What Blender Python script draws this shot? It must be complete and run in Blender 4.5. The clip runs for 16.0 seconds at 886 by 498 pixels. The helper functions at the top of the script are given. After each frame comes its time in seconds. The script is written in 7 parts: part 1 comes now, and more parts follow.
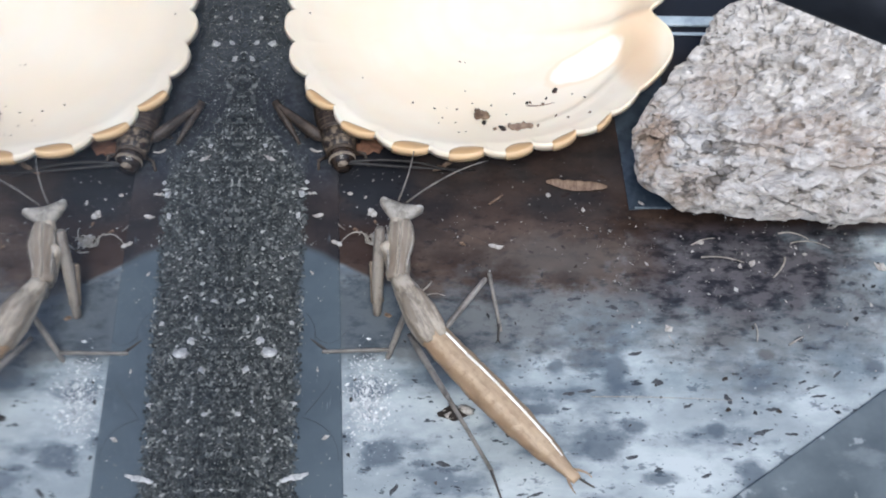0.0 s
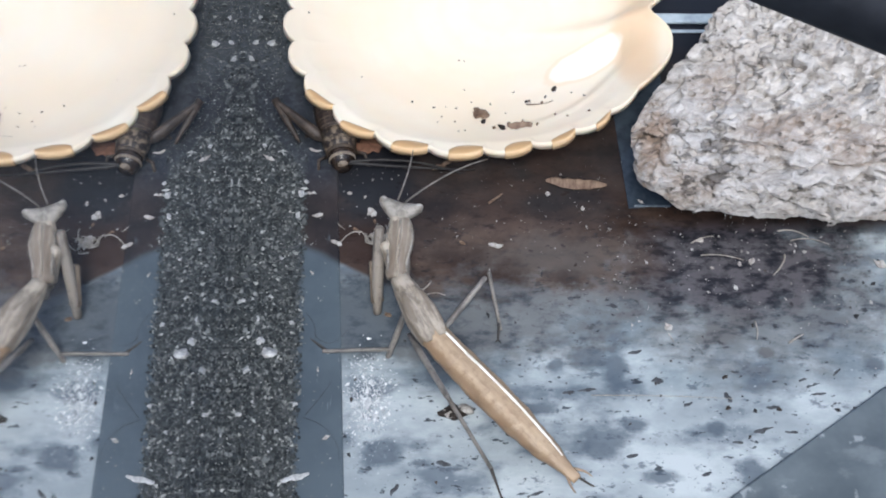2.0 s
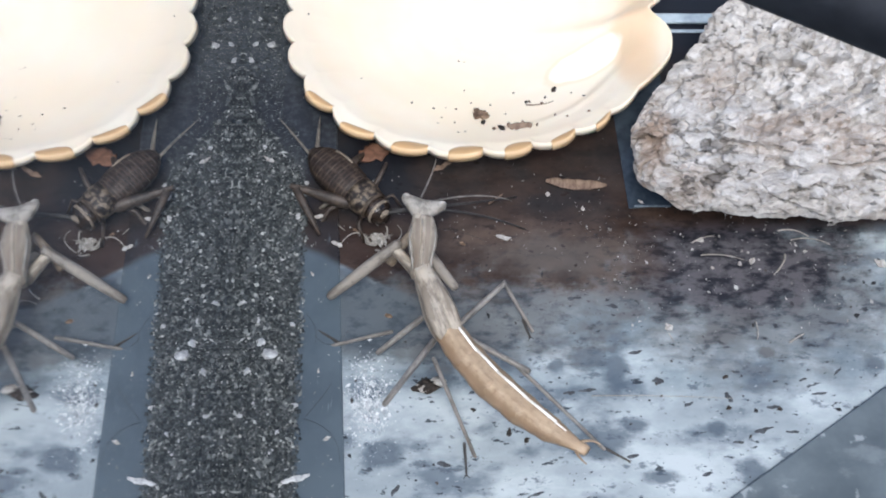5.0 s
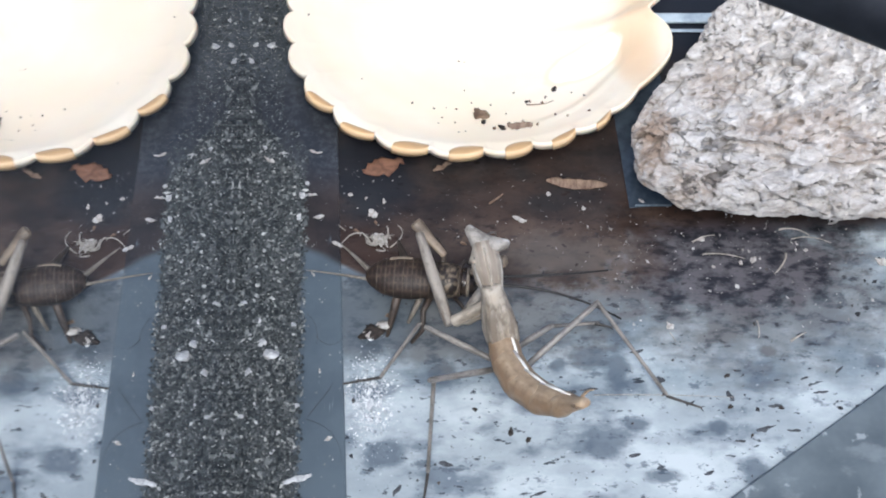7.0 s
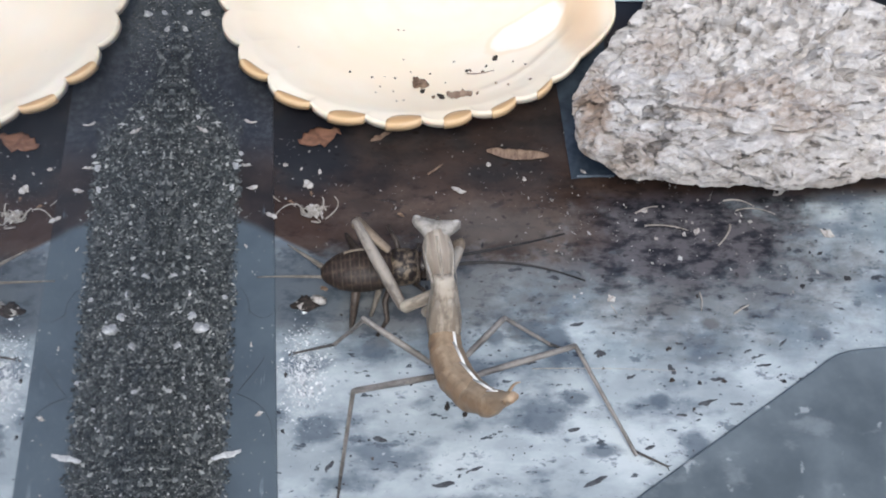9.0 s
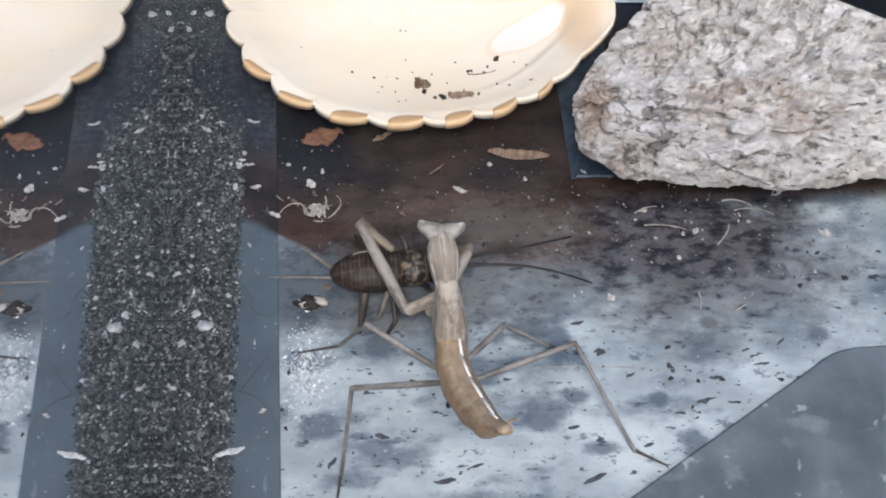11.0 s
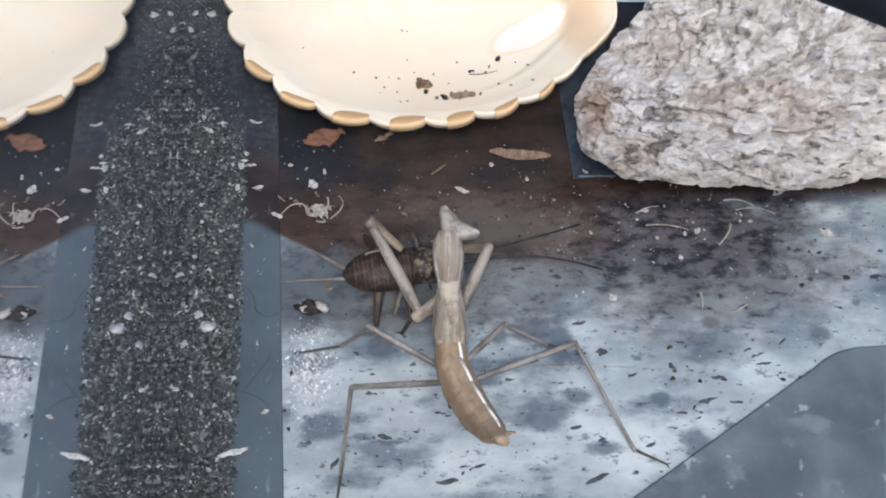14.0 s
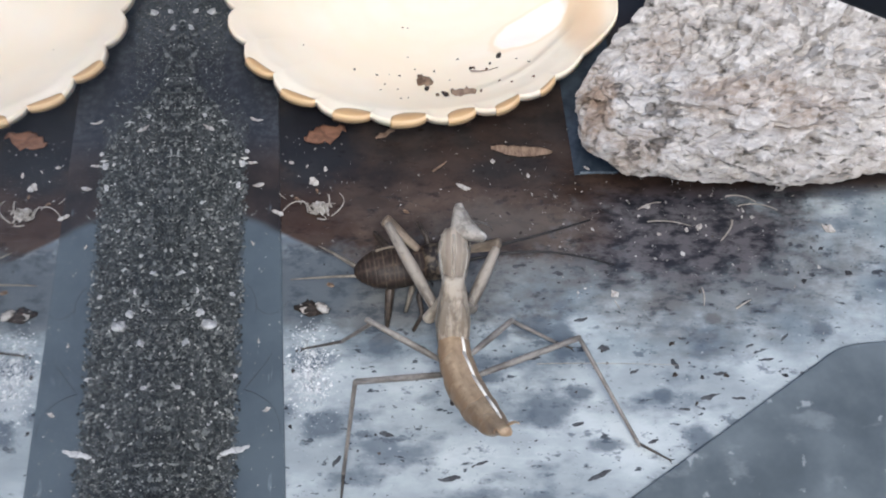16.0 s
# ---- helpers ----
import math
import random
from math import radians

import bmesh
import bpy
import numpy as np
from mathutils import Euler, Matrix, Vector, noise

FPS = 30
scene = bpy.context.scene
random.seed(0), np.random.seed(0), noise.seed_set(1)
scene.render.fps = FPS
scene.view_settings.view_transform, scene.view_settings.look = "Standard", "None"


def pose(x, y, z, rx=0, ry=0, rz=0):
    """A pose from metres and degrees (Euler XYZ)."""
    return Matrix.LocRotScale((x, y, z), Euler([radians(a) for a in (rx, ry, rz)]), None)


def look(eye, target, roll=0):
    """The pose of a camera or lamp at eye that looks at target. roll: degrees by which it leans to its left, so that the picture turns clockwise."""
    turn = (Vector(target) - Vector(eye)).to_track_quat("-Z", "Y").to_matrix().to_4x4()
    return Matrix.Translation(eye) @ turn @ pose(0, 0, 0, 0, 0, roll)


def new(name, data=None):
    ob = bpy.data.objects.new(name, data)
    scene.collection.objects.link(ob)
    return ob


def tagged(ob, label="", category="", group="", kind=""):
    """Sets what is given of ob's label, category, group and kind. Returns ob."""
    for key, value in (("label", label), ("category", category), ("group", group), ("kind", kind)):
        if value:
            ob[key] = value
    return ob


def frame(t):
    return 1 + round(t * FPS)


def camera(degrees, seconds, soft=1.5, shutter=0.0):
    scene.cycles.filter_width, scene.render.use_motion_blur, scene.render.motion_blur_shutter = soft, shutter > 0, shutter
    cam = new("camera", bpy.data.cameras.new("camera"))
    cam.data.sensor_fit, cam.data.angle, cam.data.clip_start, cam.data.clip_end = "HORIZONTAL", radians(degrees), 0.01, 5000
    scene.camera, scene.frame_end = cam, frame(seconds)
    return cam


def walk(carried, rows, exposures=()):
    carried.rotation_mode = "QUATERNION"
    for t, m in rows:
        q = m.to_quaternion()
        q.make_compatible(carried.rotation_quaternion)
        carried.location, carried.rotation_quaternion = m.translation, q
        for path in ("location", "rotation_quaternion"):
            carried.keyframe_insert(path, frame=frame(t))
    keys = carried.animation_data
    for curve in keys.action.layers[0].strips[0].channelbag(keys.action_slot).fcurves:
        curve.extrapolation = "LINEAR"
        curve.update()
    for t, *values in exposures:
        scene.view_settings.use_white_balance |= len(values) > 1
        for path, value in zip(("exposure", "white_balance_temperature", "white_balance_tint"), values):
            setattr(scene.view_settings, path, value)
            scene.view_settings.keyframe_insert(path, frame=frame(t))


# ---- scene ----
FIELD = 36.0
PATH = [
    (0, pose(0.03600, -0.10988, 0.21453, 27.119, -0.541, 0.457)),
    (0.5, pose(0.03650, -0.10894, 0.21526, 26.874, -0.410, 0.484)),
    (1, pose(0.03621, -0.10920, 0.21526, 26.973, -0.428, 0.341)),
    (1.5, pose(0.03658, -0.10923, 0.21526, 26.910, -0.328, 0.341)),
    (2, pose(0.03674, -0.10884, 0.21528, 26.788, -0.270, 0.294)),
    (2.5, pose(0.03606, -0.10974, 0.21466, 27.040, -0.388, 0.181)),
    (3, pose(0.03673, -0.10924, 0.21520, 26.903, -0.204, 0.200)),
    (3.5, pose(0.03645, -0.10916, 0.21535, 26.886, -0.281, 0.137)),
    (4, pose(0.03705, -0.10897, 0.21540, 26.851, -0.155, 0.192)),
    (6.5, pose(0.03755, -0.10868, 0.21550, 26.743, 0.050, 0.060)),
    (7, pose(0.03701, -0.10929, 0.21512, 26.932, 0.003, 0.001)),
    (7.5, pose(0.03652, -0.10888, 0.21557, 26.892, -0.117, -0.048)),
    (8, pose(0.03716, -0.10905, 0.21541, 26.928, -0.013, -0.049)),
    (8.5, pose(0.04043, -0.10957, 0.21348, 27.044, 0.133, 0.041)),
    (9, pose(0.04298, -0.11058, 0.20784, 26.820, -1.058, -0.553)),
    (9.2, pose(0.04404, -0.11259, 0.20755, 27.251, -0.947, -0.544)),
    (11.5, pose(0.04209, -0.11087, 0.21063, 26.509, -1.203, -0.511)),
    (12, pose(0.04250, -0.11096, 0.21064, 26.481, -1.067, -0.522)),
    (12.5, pose(0.04268, -0.10998, 0.21122, 26.268, -1.041, -0.485)),
    (13, pose(0.04267, -0.11037, 0.21098, 26.274, -0.974, -0.493)),
    (13.5, pose(0.04257, -0.11038, 0.21100, 26.346, -1.047, -0.523)),
    (14, pose(0.04240, -0.11028, 0.21096, 26.387, -1.038, -0.551)),
    (14.5, pose(0.04220, -0.10955, 0.21155, 26.197, -1.071, -0.632)),
    (15, pose(0.04197, -0.10977, 0.21138, 26.189, -1.054, -0.635)),
    (15.5, pose(0.04206, -0.11032, 0.21051, 26.357, -0.976, -0.712)),
    (16, pose(0.04234, -0.11037, 0.21053, 26.331, -0.913, -0.710)),
]
cam = camera(FIELD, 16.0, soft=2.0)
walk(cam, PATH, exposures=[(0, 0.78, 5870, 6), (4, 0.80, 5870, 6), (6.3, 0.96, 5870, 6), (8.6, 0.98, 5870, 6), (9, 0.78, 6000, 7), (12.5, 0.72, 6050, 7.5), (16, 0.74, 6050, 7.5)])

# ---- light: an overcast, slightly cool daylight from above ----
SUN_ELEVATION, SUN_TURN = radians(66), radians(177)
world = bpy.data.worlds.new("overcast_sky")
scene.world = world
world.use_nodes = True
sky = world.node_tree.nodes.new("ShaderNodeTexSky")
sky.sky_type, sky.sun_disc = "NISHITA", False
sky.sun_elevation, sky.sun_rotation = SUN_ELEVATION, SUN_TURN
sky.dust_density = 4.0
background = world.node_tree.nodes["Background"]
background.inputs["Strength"].default_value = 0.15
world.node_tree.links.new(sky.outputs[0], background.inputs["Color"])
sun_data = bpy.data.lights.new("sun", "SUN")
sun_data.energy, sun_data.angle, sun_data.color = 1.15, radians(18), (1.0, 0.95, 0.88)
sun = new("sun", sun_data)
sun.matrix_basis = look((0.02, -0.40, 0.92), (0, 0, 0))

MM = 0.001


# ---- small helpers ----
def pose_mm(x, y, z, turn=0):
    return pose(x * MM, y * MM, z * MM, 0, 0, turn)


def bone(ax, ay, az, bx, by, bz):
    """A pose at a, local y towards b, local z as far up as it goes; millimetres."""
    a, b = Vector((ax, ay, az)) * MM, Vector((bx, by, bz)) * MM
    y = (b - a).normalized()
    x = y.cross(Vector((0, 0, 1)))
    x = x.normalized() if x.length > 1e-4 else Vector((1, 0, 0))
    z = x.cross(y)
    m = Matrix((x, y, z)).transposed().to_4x4()
    m.translation = a
    return m


def finish(ob, bm, material, smooth=True):
    bmesh.ops.recalc_face_normals(bm, faces=bm.faces)
    bm.to_mesh(ob.data)
    bm.free()
    for m in material if isinstance(material, (list, tuple)) else [material]:
        ob.data.materials.append(m)
    if smooth:
        ob.data.polygons.foreach_set("use_smooth", [True] * len(ob.data.polygons))
    ob.data.update()
    return ob


def part(name, bm, material, parent=None, label="", smooth=True):
    """One mesh object under a thing or a part (or on its own)."""
    ob = new(name, bpy.data.meshes.new(name))
    finish(ob, bm, material, smooth)
    if parent is not None:
        ob.parent = parent
    if label:
        tagged(ob, label)
    return ob


def thing(name, label, category, group="", kind="", at=None):
    ob = new(name)
    ob.empty_display_size = 0.004
    tagged(ob, label, category, group, kind)
    if at is not None:
        ob.matrix_basis = at
    return ob


def loft(stations, sides=16, power=1.0):
    """A closed skin along y through rings (y, half width, half height, z shift, x shift), millimetres."""
    bm = bmesh.new()
    rings = []
    for st in stations:
        y, w, h, dz = st[:4]
        dx = st[4] if len(st) > 4 else 0.0
        ring = []
        for i in range(sides):
            a = 2 * math.pi * i / sides
            c, s = math.cos(a), math.sin(a)
            c = math.copysign(abs(c) ** power, c)
            s = math.copysign(abs(s) ** power, s)
            ring.append(bm.verts.new(((dx + w * c) * MM, y * MM, (dz + h * s) * MM)))
        rings.append(ring)
    for r0, r1 in zip(rings, rings[1:]):
        for i in range(sides):
            j = (i + 1) % sides
            bm.faces.new((r0[i], r0[j], r1[j], r1[i]))
    bm.faces.new(rings[0][::-1])
    bm.faces.new(rings[-1])
    return bm


def box_bm(x0, x1, y0, y1, z0, z1, bevel=0.0):
    bm = bmesh.new()
    bmesh.ops.create_cube(bm, size=1.0)
    for v in bm.verts:
        v.co = Vector((x0 + (v.co.x + 0.5) * (x1 - x0), y0 + (v.co.y + 0.5) * (y1 - y0), z0 + (v.co.z + 0.5) * (z1 - z0))) * MM
    if bevel:
        bmesh.ops.bevel(bm, geom=bm.edges[:], offset=bevel * MM, segments=3, affect="EDGES", profile=0.6)
    return bm


def tube(points, radius, end=None, sides=6):
    """A thin round strand along a list of points, millimetres."""
    bm = bmesh.new()
    end = radius if end is None else end
    pts = [Vector(p) for p in points]
    rings = []
    for i, p in enumerate(pts):
        d = (pts[min(i + 1, len(pts) - 1)] - pts[max(i - 1, 0)]).normalized()
        u = d.cross(Vector((0.3, 0.2, 1))).normalized()
        v = d.cross(u)
        r = radius + (end - radius) * i / max(len(pts) - 1, 1)
        rings.append([bm.verts.new((p + (u * math.cos(a) + v * math.sin(a)) * r) * MM) for a in (2 * math.pi * k / sides for k in range(sides))])
    for r0, r1 in zip(rings, rings[1:]):
        for i in range(sides):
            j = (i + 1) % sides
            bm.faces.new((r0[i], r0[j], r1[j], r1[i]))
    bm.faces.new(rings[0][::-1])
    bm.faces.new(rings[-1])
    return bm


def curve_points(a, b, bow, n=8):
    """Points from a to b with a sideways and upward bow."""
    a, b, bow = Vector(a), Vector(b), Vector(bow)
    return [a.lerp(b, i / n) + bow * (4 * (i / n) * (1 - i / n)) for i in range(n + 1)]


def lump(size, seed, detail=3, rough=0.25):
    """An uneven crumb, half sizes in millimetres."""
    bm = bmesh.new()
    bmesh.ops.create_icosphere(bm, subdivisions=detail, radius=1.0)
    off = Vector((seed * 3.7, seed * 1.3, seed * 2.1))
    for v in bm.verts:
        n = v.co.normalized()
        k = 1 + rough * 2 * noise.noise(n * 1.3 + off) + rough * noise.noise(n * 3.1 + off)
        v.co = Vector((n.x * size[0], n.y * size[1], n.z * size[2])) * k * MM
    return bm


# ---- materials ----
class Nodes:
    def __init__(self, name):
        self.m = bpy.data.materials.new(name)
        self.m.use_nodes = True
        self.t = self.m.node_tree
        self.out = self.t.nodes["Principled BSDF"]
        self.coord = self.t.nodes.new("ShaderNodeTexCoord").outputs["Object"]

    def link(self, a, b):
        self.t.links.new(a, b)

    def put(self, socket, value):
        if isinstance(value, bpy.types.NodeSocket):
            self.link(value, socket)
        else:
            socket.default_value = value

    def noise(self, scale, detail=4.0, rough=0.55, stretch=(1, 1, 1), shift=(0, 0, 0)):
        mp = self.t.nodes.new("ShaderNodeMapping")
        mp.inputs["Scale"].default_value = stretch
        mp.inputs["Location"].default_value = shift
        self.link(self.coord, mp.inputs["Vector"])
        n = self.t.nodes.new("ShaderNodeTexNoise")
        n.inputs["Scale"].default_value, n.inputs["Detail"].default_value, n.inputs["Roughness"].default_value = scale, detail, rough
        self.link(mp.outputs[0], n.inputs["Vector"])
        return n.outputs["Fac"]

    def cells(self, scale, feature="F1", out="Distance"):
        n = self.t.nodes.new("ShaderNodeTexVoronoi")
        n.feature = feature
        n.inputs["Scale"].default_value = scale
        self.link(self.coord, n.inputs["Vector"])
        return n.outputs[out]

    def math(self, op, a, b=0.0, c=0.0):
        n = self.t.nodes.new("ShaderNodeMath")
        n.operation = op
        for s, v in zip(n.inputs, (a, b, c)):
            self.put(s, v)
        return n.outputs[0]

    def axis(self, which):
        n = self.t.nodes.new("ShaderNodeSeparateXYZ")
        self.link(self.coord, n.inputs[0])
        return n.outputs["XYZ".index(which)]

    def step(self, value, lo, hi, a=0.0, b=1.0):
        n = self.t.nodes.new("ShaderNodeMapRange")
        n.interpolation_type = "SMOOTHSTEP"
        for s, v in zip(n.inputs, (value, lo, hi, a, b)):
            self.put(s, v)
        return n.outputs[0]

    def mix(self, fac, a, b, blend="MIX"):
        n = self.t.nodes.new("ShaderNodeMix")
        n.data_type, n.blend_type = "RGBA", blend
        self.put(n.inputs[0], fac)
        for s, v in ((n.inputs[6], a), (n.inputs[7], b)):
            self.put(s, (*v, 1.0) if isinstance(v, tuple) and len(v) == 3 else v)
        return n.outputs[2]

    def ramp(self, value, stops):
        n = self.t.nodes.new("ShaderNodeValToRGB")
        e = n.color_ramp.elements
        while len(e) < len(stops):
            e.new(0.5)
        for k, (p, c) in zip(e, stops):
            k.position, k.color = p, (*c, 1.0)
        self.put(n.inputs[0], value)
        return n.outputs[0]

    def bump(self, height, strength=0.5, distance=0.3):
        n = self.t.nodes.new("ShaderNodeBump")
        n.inputs["Strength"].default_value, n.inputs["Distance"].default_value = strength, distance * MM
        self.link(height, n.inputs["Height"])
        self.link(n.outputs[0], self.out.inputs["Normal"])

    def done(self, color=None, rough=0.6, spec=0.5, metal=0.0, coat=0.0, sss=0.0, sss_radius=1.0):
        if color is not None:
            self.put(self.out.inputs["Base Color"], (*color, 1.0) if isinstance(color, tuple) and len(color) == 3 else color)
        self.put(self.out.inputs["Roughness"], rough)
        self.put(self.out.inputs["Specular IOR Level"], spec)
        self.put(self.out.inputs["Metallic"], metal)
        self.put(self.out.inputs["Coat Weight"], coat)
        if sss:
            self.out.inputs["Subsurface Weight"].default_value = sss
            self.out.inputs["Subsurface Radius"].default_value = (1.0, 0.6, 0.35)
            self.out.inputs["Subsurface Scale"].default_value = sss_radius * MM
        return self.m


def simple(name, dark, light, scale, rough=0.6, bump=0.3, spec=0.4, coat=0.0, stretch=(1, 1, 1)):
    """Two tones by a coarse noise, broken by a fine one, with relief."""
    k = Nodes(name)
    coarse, fine = k.noise(scale, 4, 0.6, stretch), k.noise(scale * 5.3, 3, 0.6, stretch)
    f = k.math("ADD", k.math("MULTIPLY", coarse, 0.65), k.math("MULTIPLY", fine, 0.35))
    c = k.mix(k.step(f, 0.36, 0.64), dark, light)
    if bump:
        k.bump(fine, bump, 0.25)
    return k.done(c, rough, spec, coat=coat)


def floor_material():
    k = Nodes("stained_marble_board")
    x, y = k.math("MULTIPLY", k.axis("X"), 1000.0), k.math("MULTIPLY", k.axis("Y"), 1000.0)
    cloud = k.noise(70, 6, 0.62, (0.7, 1.25, 1))
    base = k.ramp(cloud, [(0.32, (0.120, 0.148, 0.172)), (0.47, (0.200, 0.238, 0.262)), (0.63, (0.385, 0.428, 0.448))])
    # the board is paler along its near part
    near_pale = k.step(k.math("ADD", y, k.math("MULTIPLY", cloud, 14.0)), -24.0, -16.0, 0.3, 0.0)
    base = k.mix(near_pale, base, (0.47, 0.505, 0.52))
    # slate-blue blotches of three sizes, drawn out sideways
    blot = k.noise(105, 5, 0.56, (0.7, 1.25, 1), (1, 4, 0))
    base = k.mix(k.step(blot, 0.49, 0.66, 0.0, 0.75), base, (0.062, 0.083, 0.113))
    mid = k.noise(290, 6, 0.66, (0.75, 1.25, 1), (2, 9, 0))
    base = k.mix(k.step(mid, 0.575, 0.66, 0.0, 0.7), base, (0.054, 0.071, 0.096))
    small = k.noise(430, 5, 0.62, (0.62, 1.35, 1), (3, 5, 0))
    base = k.mix(k.step(small, 0.622, 0.66, 0.0, 0.9), base, (0.016, 0.020, 0.028))
    dot = k.noise(1150, 3, 0.6, (0.8, 1.1, 1), (6, 2, 0))
    base = k.mix(k.step(dot, 0.655, 0.70, 0.0, 0.85), base, (0.020, 0.022, 0.028))
    fleck = k.noise(900, 3, 0.6, (0.8, 1.2, 1), (8, 8, 0))
    base = k.mix(k.step(fleck, 0.66, 0.71, 0.0, 0.55), base, (0.42, 0.45, 0.47))
    wob = k.noise(90, 6, 0.66, (1, 1, 1), (7, 1, 0))
    ragged = k.noise(330, 5, 0.65, (0.7, 1.3, 1), (4, 4, 0))

    def patch(cx, cy, rx, ry, amount):
        dx = k.math("DIVIDE", k.math("SUBTRACT", x, cx), rx)
        dy = k.math("DIVIDE", k.math("SUBTRACT", y, cy), ry)
        d = k.math("SQRT", k.math("ADD", k.math("MULTIPLY", dx, dx), k.math("MULTIPLY", dy, dy)))
        d = k.math("ADD", d, k.math("MULTIPLY", k.math("SUBTRACT", ragged, 0.5), amount * 0.7))
        return k.math("ADD", d, k.math("MULTIPLY", k.math("SUBTRACT", wob, 0.5), amount))

    mottle = k.math("ADD", k.math("MULTIPLY", mid, 0.5), k.math("MULTIPLY", small, 0.5))
    # single soft blots
    for cx, cy, rx, ry, tone in ((83.0, -33.0, 1.9, 1.6, 0), (110.5, -21.5, 2.6, 1.9, 0), (84.5, -16.0, 4.6, 2.6, 1), (88.6, -13.0, 3.4, 2.8, 1), (62.0, -20.5, 4.0, 2.2, 0),
                                 (56.5, -22.0, 1.8, 1.5, 0), (66.5, -22.5, 2.6, 5.2, 0), (53.0, -30.0, 4.2, 1.6, 0), (64.5, -35.5, 5.2, 4.0, 0), (69.5, -32.5, 3.4, 1.5, 0),
                                 (27.5, -38.0, 4.0, 2.6, 0), (42.0, -17.5, 3.6, 1.8, 0), (73.0, -41.5, 3.6, 1.4, 0), (88.0, -41.0, 3.0, 3.6, 0), (36.5, -24.0, 3.4, 3.0, 0), (92.0, -19.5, 2.4, 1.6, 1)):
        amount = k.step(patch(cx, cy, rx, ry, 1.7), 0.45, 1.15, 0.82, 0.0)
        base = k.mix(amount, base, ((0.066, 0.086, 0.112), (0.070, 0.069, 0.074))[tone])
    # grey-brown dirt film that thins out over the pale board
    film = k.step(patch(92, -10, 32, 15, 1.5), 0.45, 1.2, 0.72, 0.0)
    base = k.mix(film, base, k.mix(k.step(mottle, 0.47, 0.60), (0.130, 0.131, 0.129), (0.032, 0.033, 0.037)))
    haze = k.step(patch(38, -13, 34, 11, 1.1), 0.5, 1.15, 0.85, 0.0)
    base = k.mix(haze, base, k.mix(k.step(mid, 0.46, 0.62), (0.108, 0.110, 0.112), (0.043, 0.047, 0.054)))
    # blue-slate patch beside the strip, close to the strip's tone
    slate_patch = k.step(patch(24, -13, 10, 8.5, 0.7), 0.6, 1.1, 0.85, 0.0)
    base = k.mix(slate_patch, base, k.mix(k.step(mid, 0.44, 0.62), (0.082, 0.098, 0.114), (0.050, 0.062, 0.076)))
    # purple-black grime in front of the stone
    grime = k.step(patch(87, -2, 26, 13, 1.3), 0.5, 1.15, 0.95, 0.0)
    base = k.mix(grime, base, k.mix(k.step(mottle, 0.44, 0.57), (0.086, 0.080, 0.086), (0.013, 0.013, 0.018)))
    # shade along the stone's foot, painted into the board's colour
    foot_shade = k.step(patch(93, 6, 26, 5.5, 1.2), 0.5, 1.15, 0.85, 0.0)
    base = k.mix(foot_shade, base, k.mix(k.step(mottle, 0.45, 0.58), (0.032, 0.029, 0.037), (0.006, 0.007, 0.010)))
    # brown soil stain: a straight edge towards the strip, a ragged one over the board
    straight = k.math("SUBTRACT", k.math("ADD", y, k.math("MULTIPLY", x, 0.508)), 6.5)
    lower = k.math("ADD", k.math("ADD", y, 8.2), k.math("MULTIPLY", k.math("SUBTRACT", wob, 0.5), 16.0))
    lower = k.math("ADD", lower, k.math("MULTIPLY", k.math("SUBTRACT", ragged, 0.5), 12.0))
    right = k.step(k.math("ADD", x, k.math("MULTIPLY", k.math("SUBTRACT", wob, 0.5), 30.0)), 66, 80, 1.0, 0.0)
    right = k.math("MAXIMUM", right, k.step(y, 3.0, 7.0))
    stain = k.math("MULTIPLY", k.math("MULTIPLY", k.step(straight, -0.4, 0.7), k.step(lower, -4.0, 4.0)), right)
    soil = k.noise(120, 6, 0.64, (0.8, 1.2, 1), (5, 3, 0))
    brown = k.mix(k.step(soil, 0.36, 0.66), (0.029, 0.0165, 0.0110), (0.080, 0.054, 0.040))
    brown = k.mix(k.step(small, 0.54, 0.62, 0.0, 0.8), brown, (0.014, 0.010, 0.010))
    pale = k.step(patch(58, -1.5, 15, 5, 1.4), 0.4, 1.2, 0.6, 0.0)
    brown = k.mix(pale, brown, (0.100, 0.086, 0.075))
    # the brown gets darker towards the shell
    deep = k.step(k.math("ADD", y, k.math("MULTIPLY", k.math("SUBTRACT", wob, 0.5), 10.0)), 2.0, 9.0)
    brown = k.mix(deep, brown, k.mix(k.step(soil, 0.36, 0.66), (0.0125, 0.0080, 0.0068), (0.040, 0.0235, 0.0165)))
    rust = k.step(patch(24, 1, 9, 8, 1.0), 0.4, 1.2, 0.7, 0.0)
    brown = k.mix(rust, brown, (0.028, 0.0120, 0.0070))
    # navy-black patch between the strip and the shell's lip
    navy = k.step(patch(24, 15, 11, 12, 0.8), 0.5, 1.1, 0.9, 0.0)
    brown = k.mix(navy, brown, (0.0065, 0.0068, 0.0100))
    base = k.mix(k.math("MULTIPLY", stain, 0.96), base, brown)
    base = k.mix(k.math("MULTIPLY", k.step(k.noise(700, 4, 0.65, (0.75, 1.2, 1), (1, 7, 0)), 0.62, 0.67, 0.0, 0.7), k.step(patch(74, -2, 46, 14, 0.8), 0.7, 1.1, 1.0, 0.0)), base, (0.012, 0.011, 0.013))
    # the far end of the board goes to dark navy
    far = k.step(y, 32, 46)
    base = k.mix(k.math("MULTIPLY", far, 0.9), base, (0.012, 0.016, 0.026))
    k.bump(k.noise(600, 5, 0.65), 0.12, 0.15)
    return k.done(base, k.step(k.noise(200, 4), 0.3, 0.7, 0.30, 0.5), 0.14)


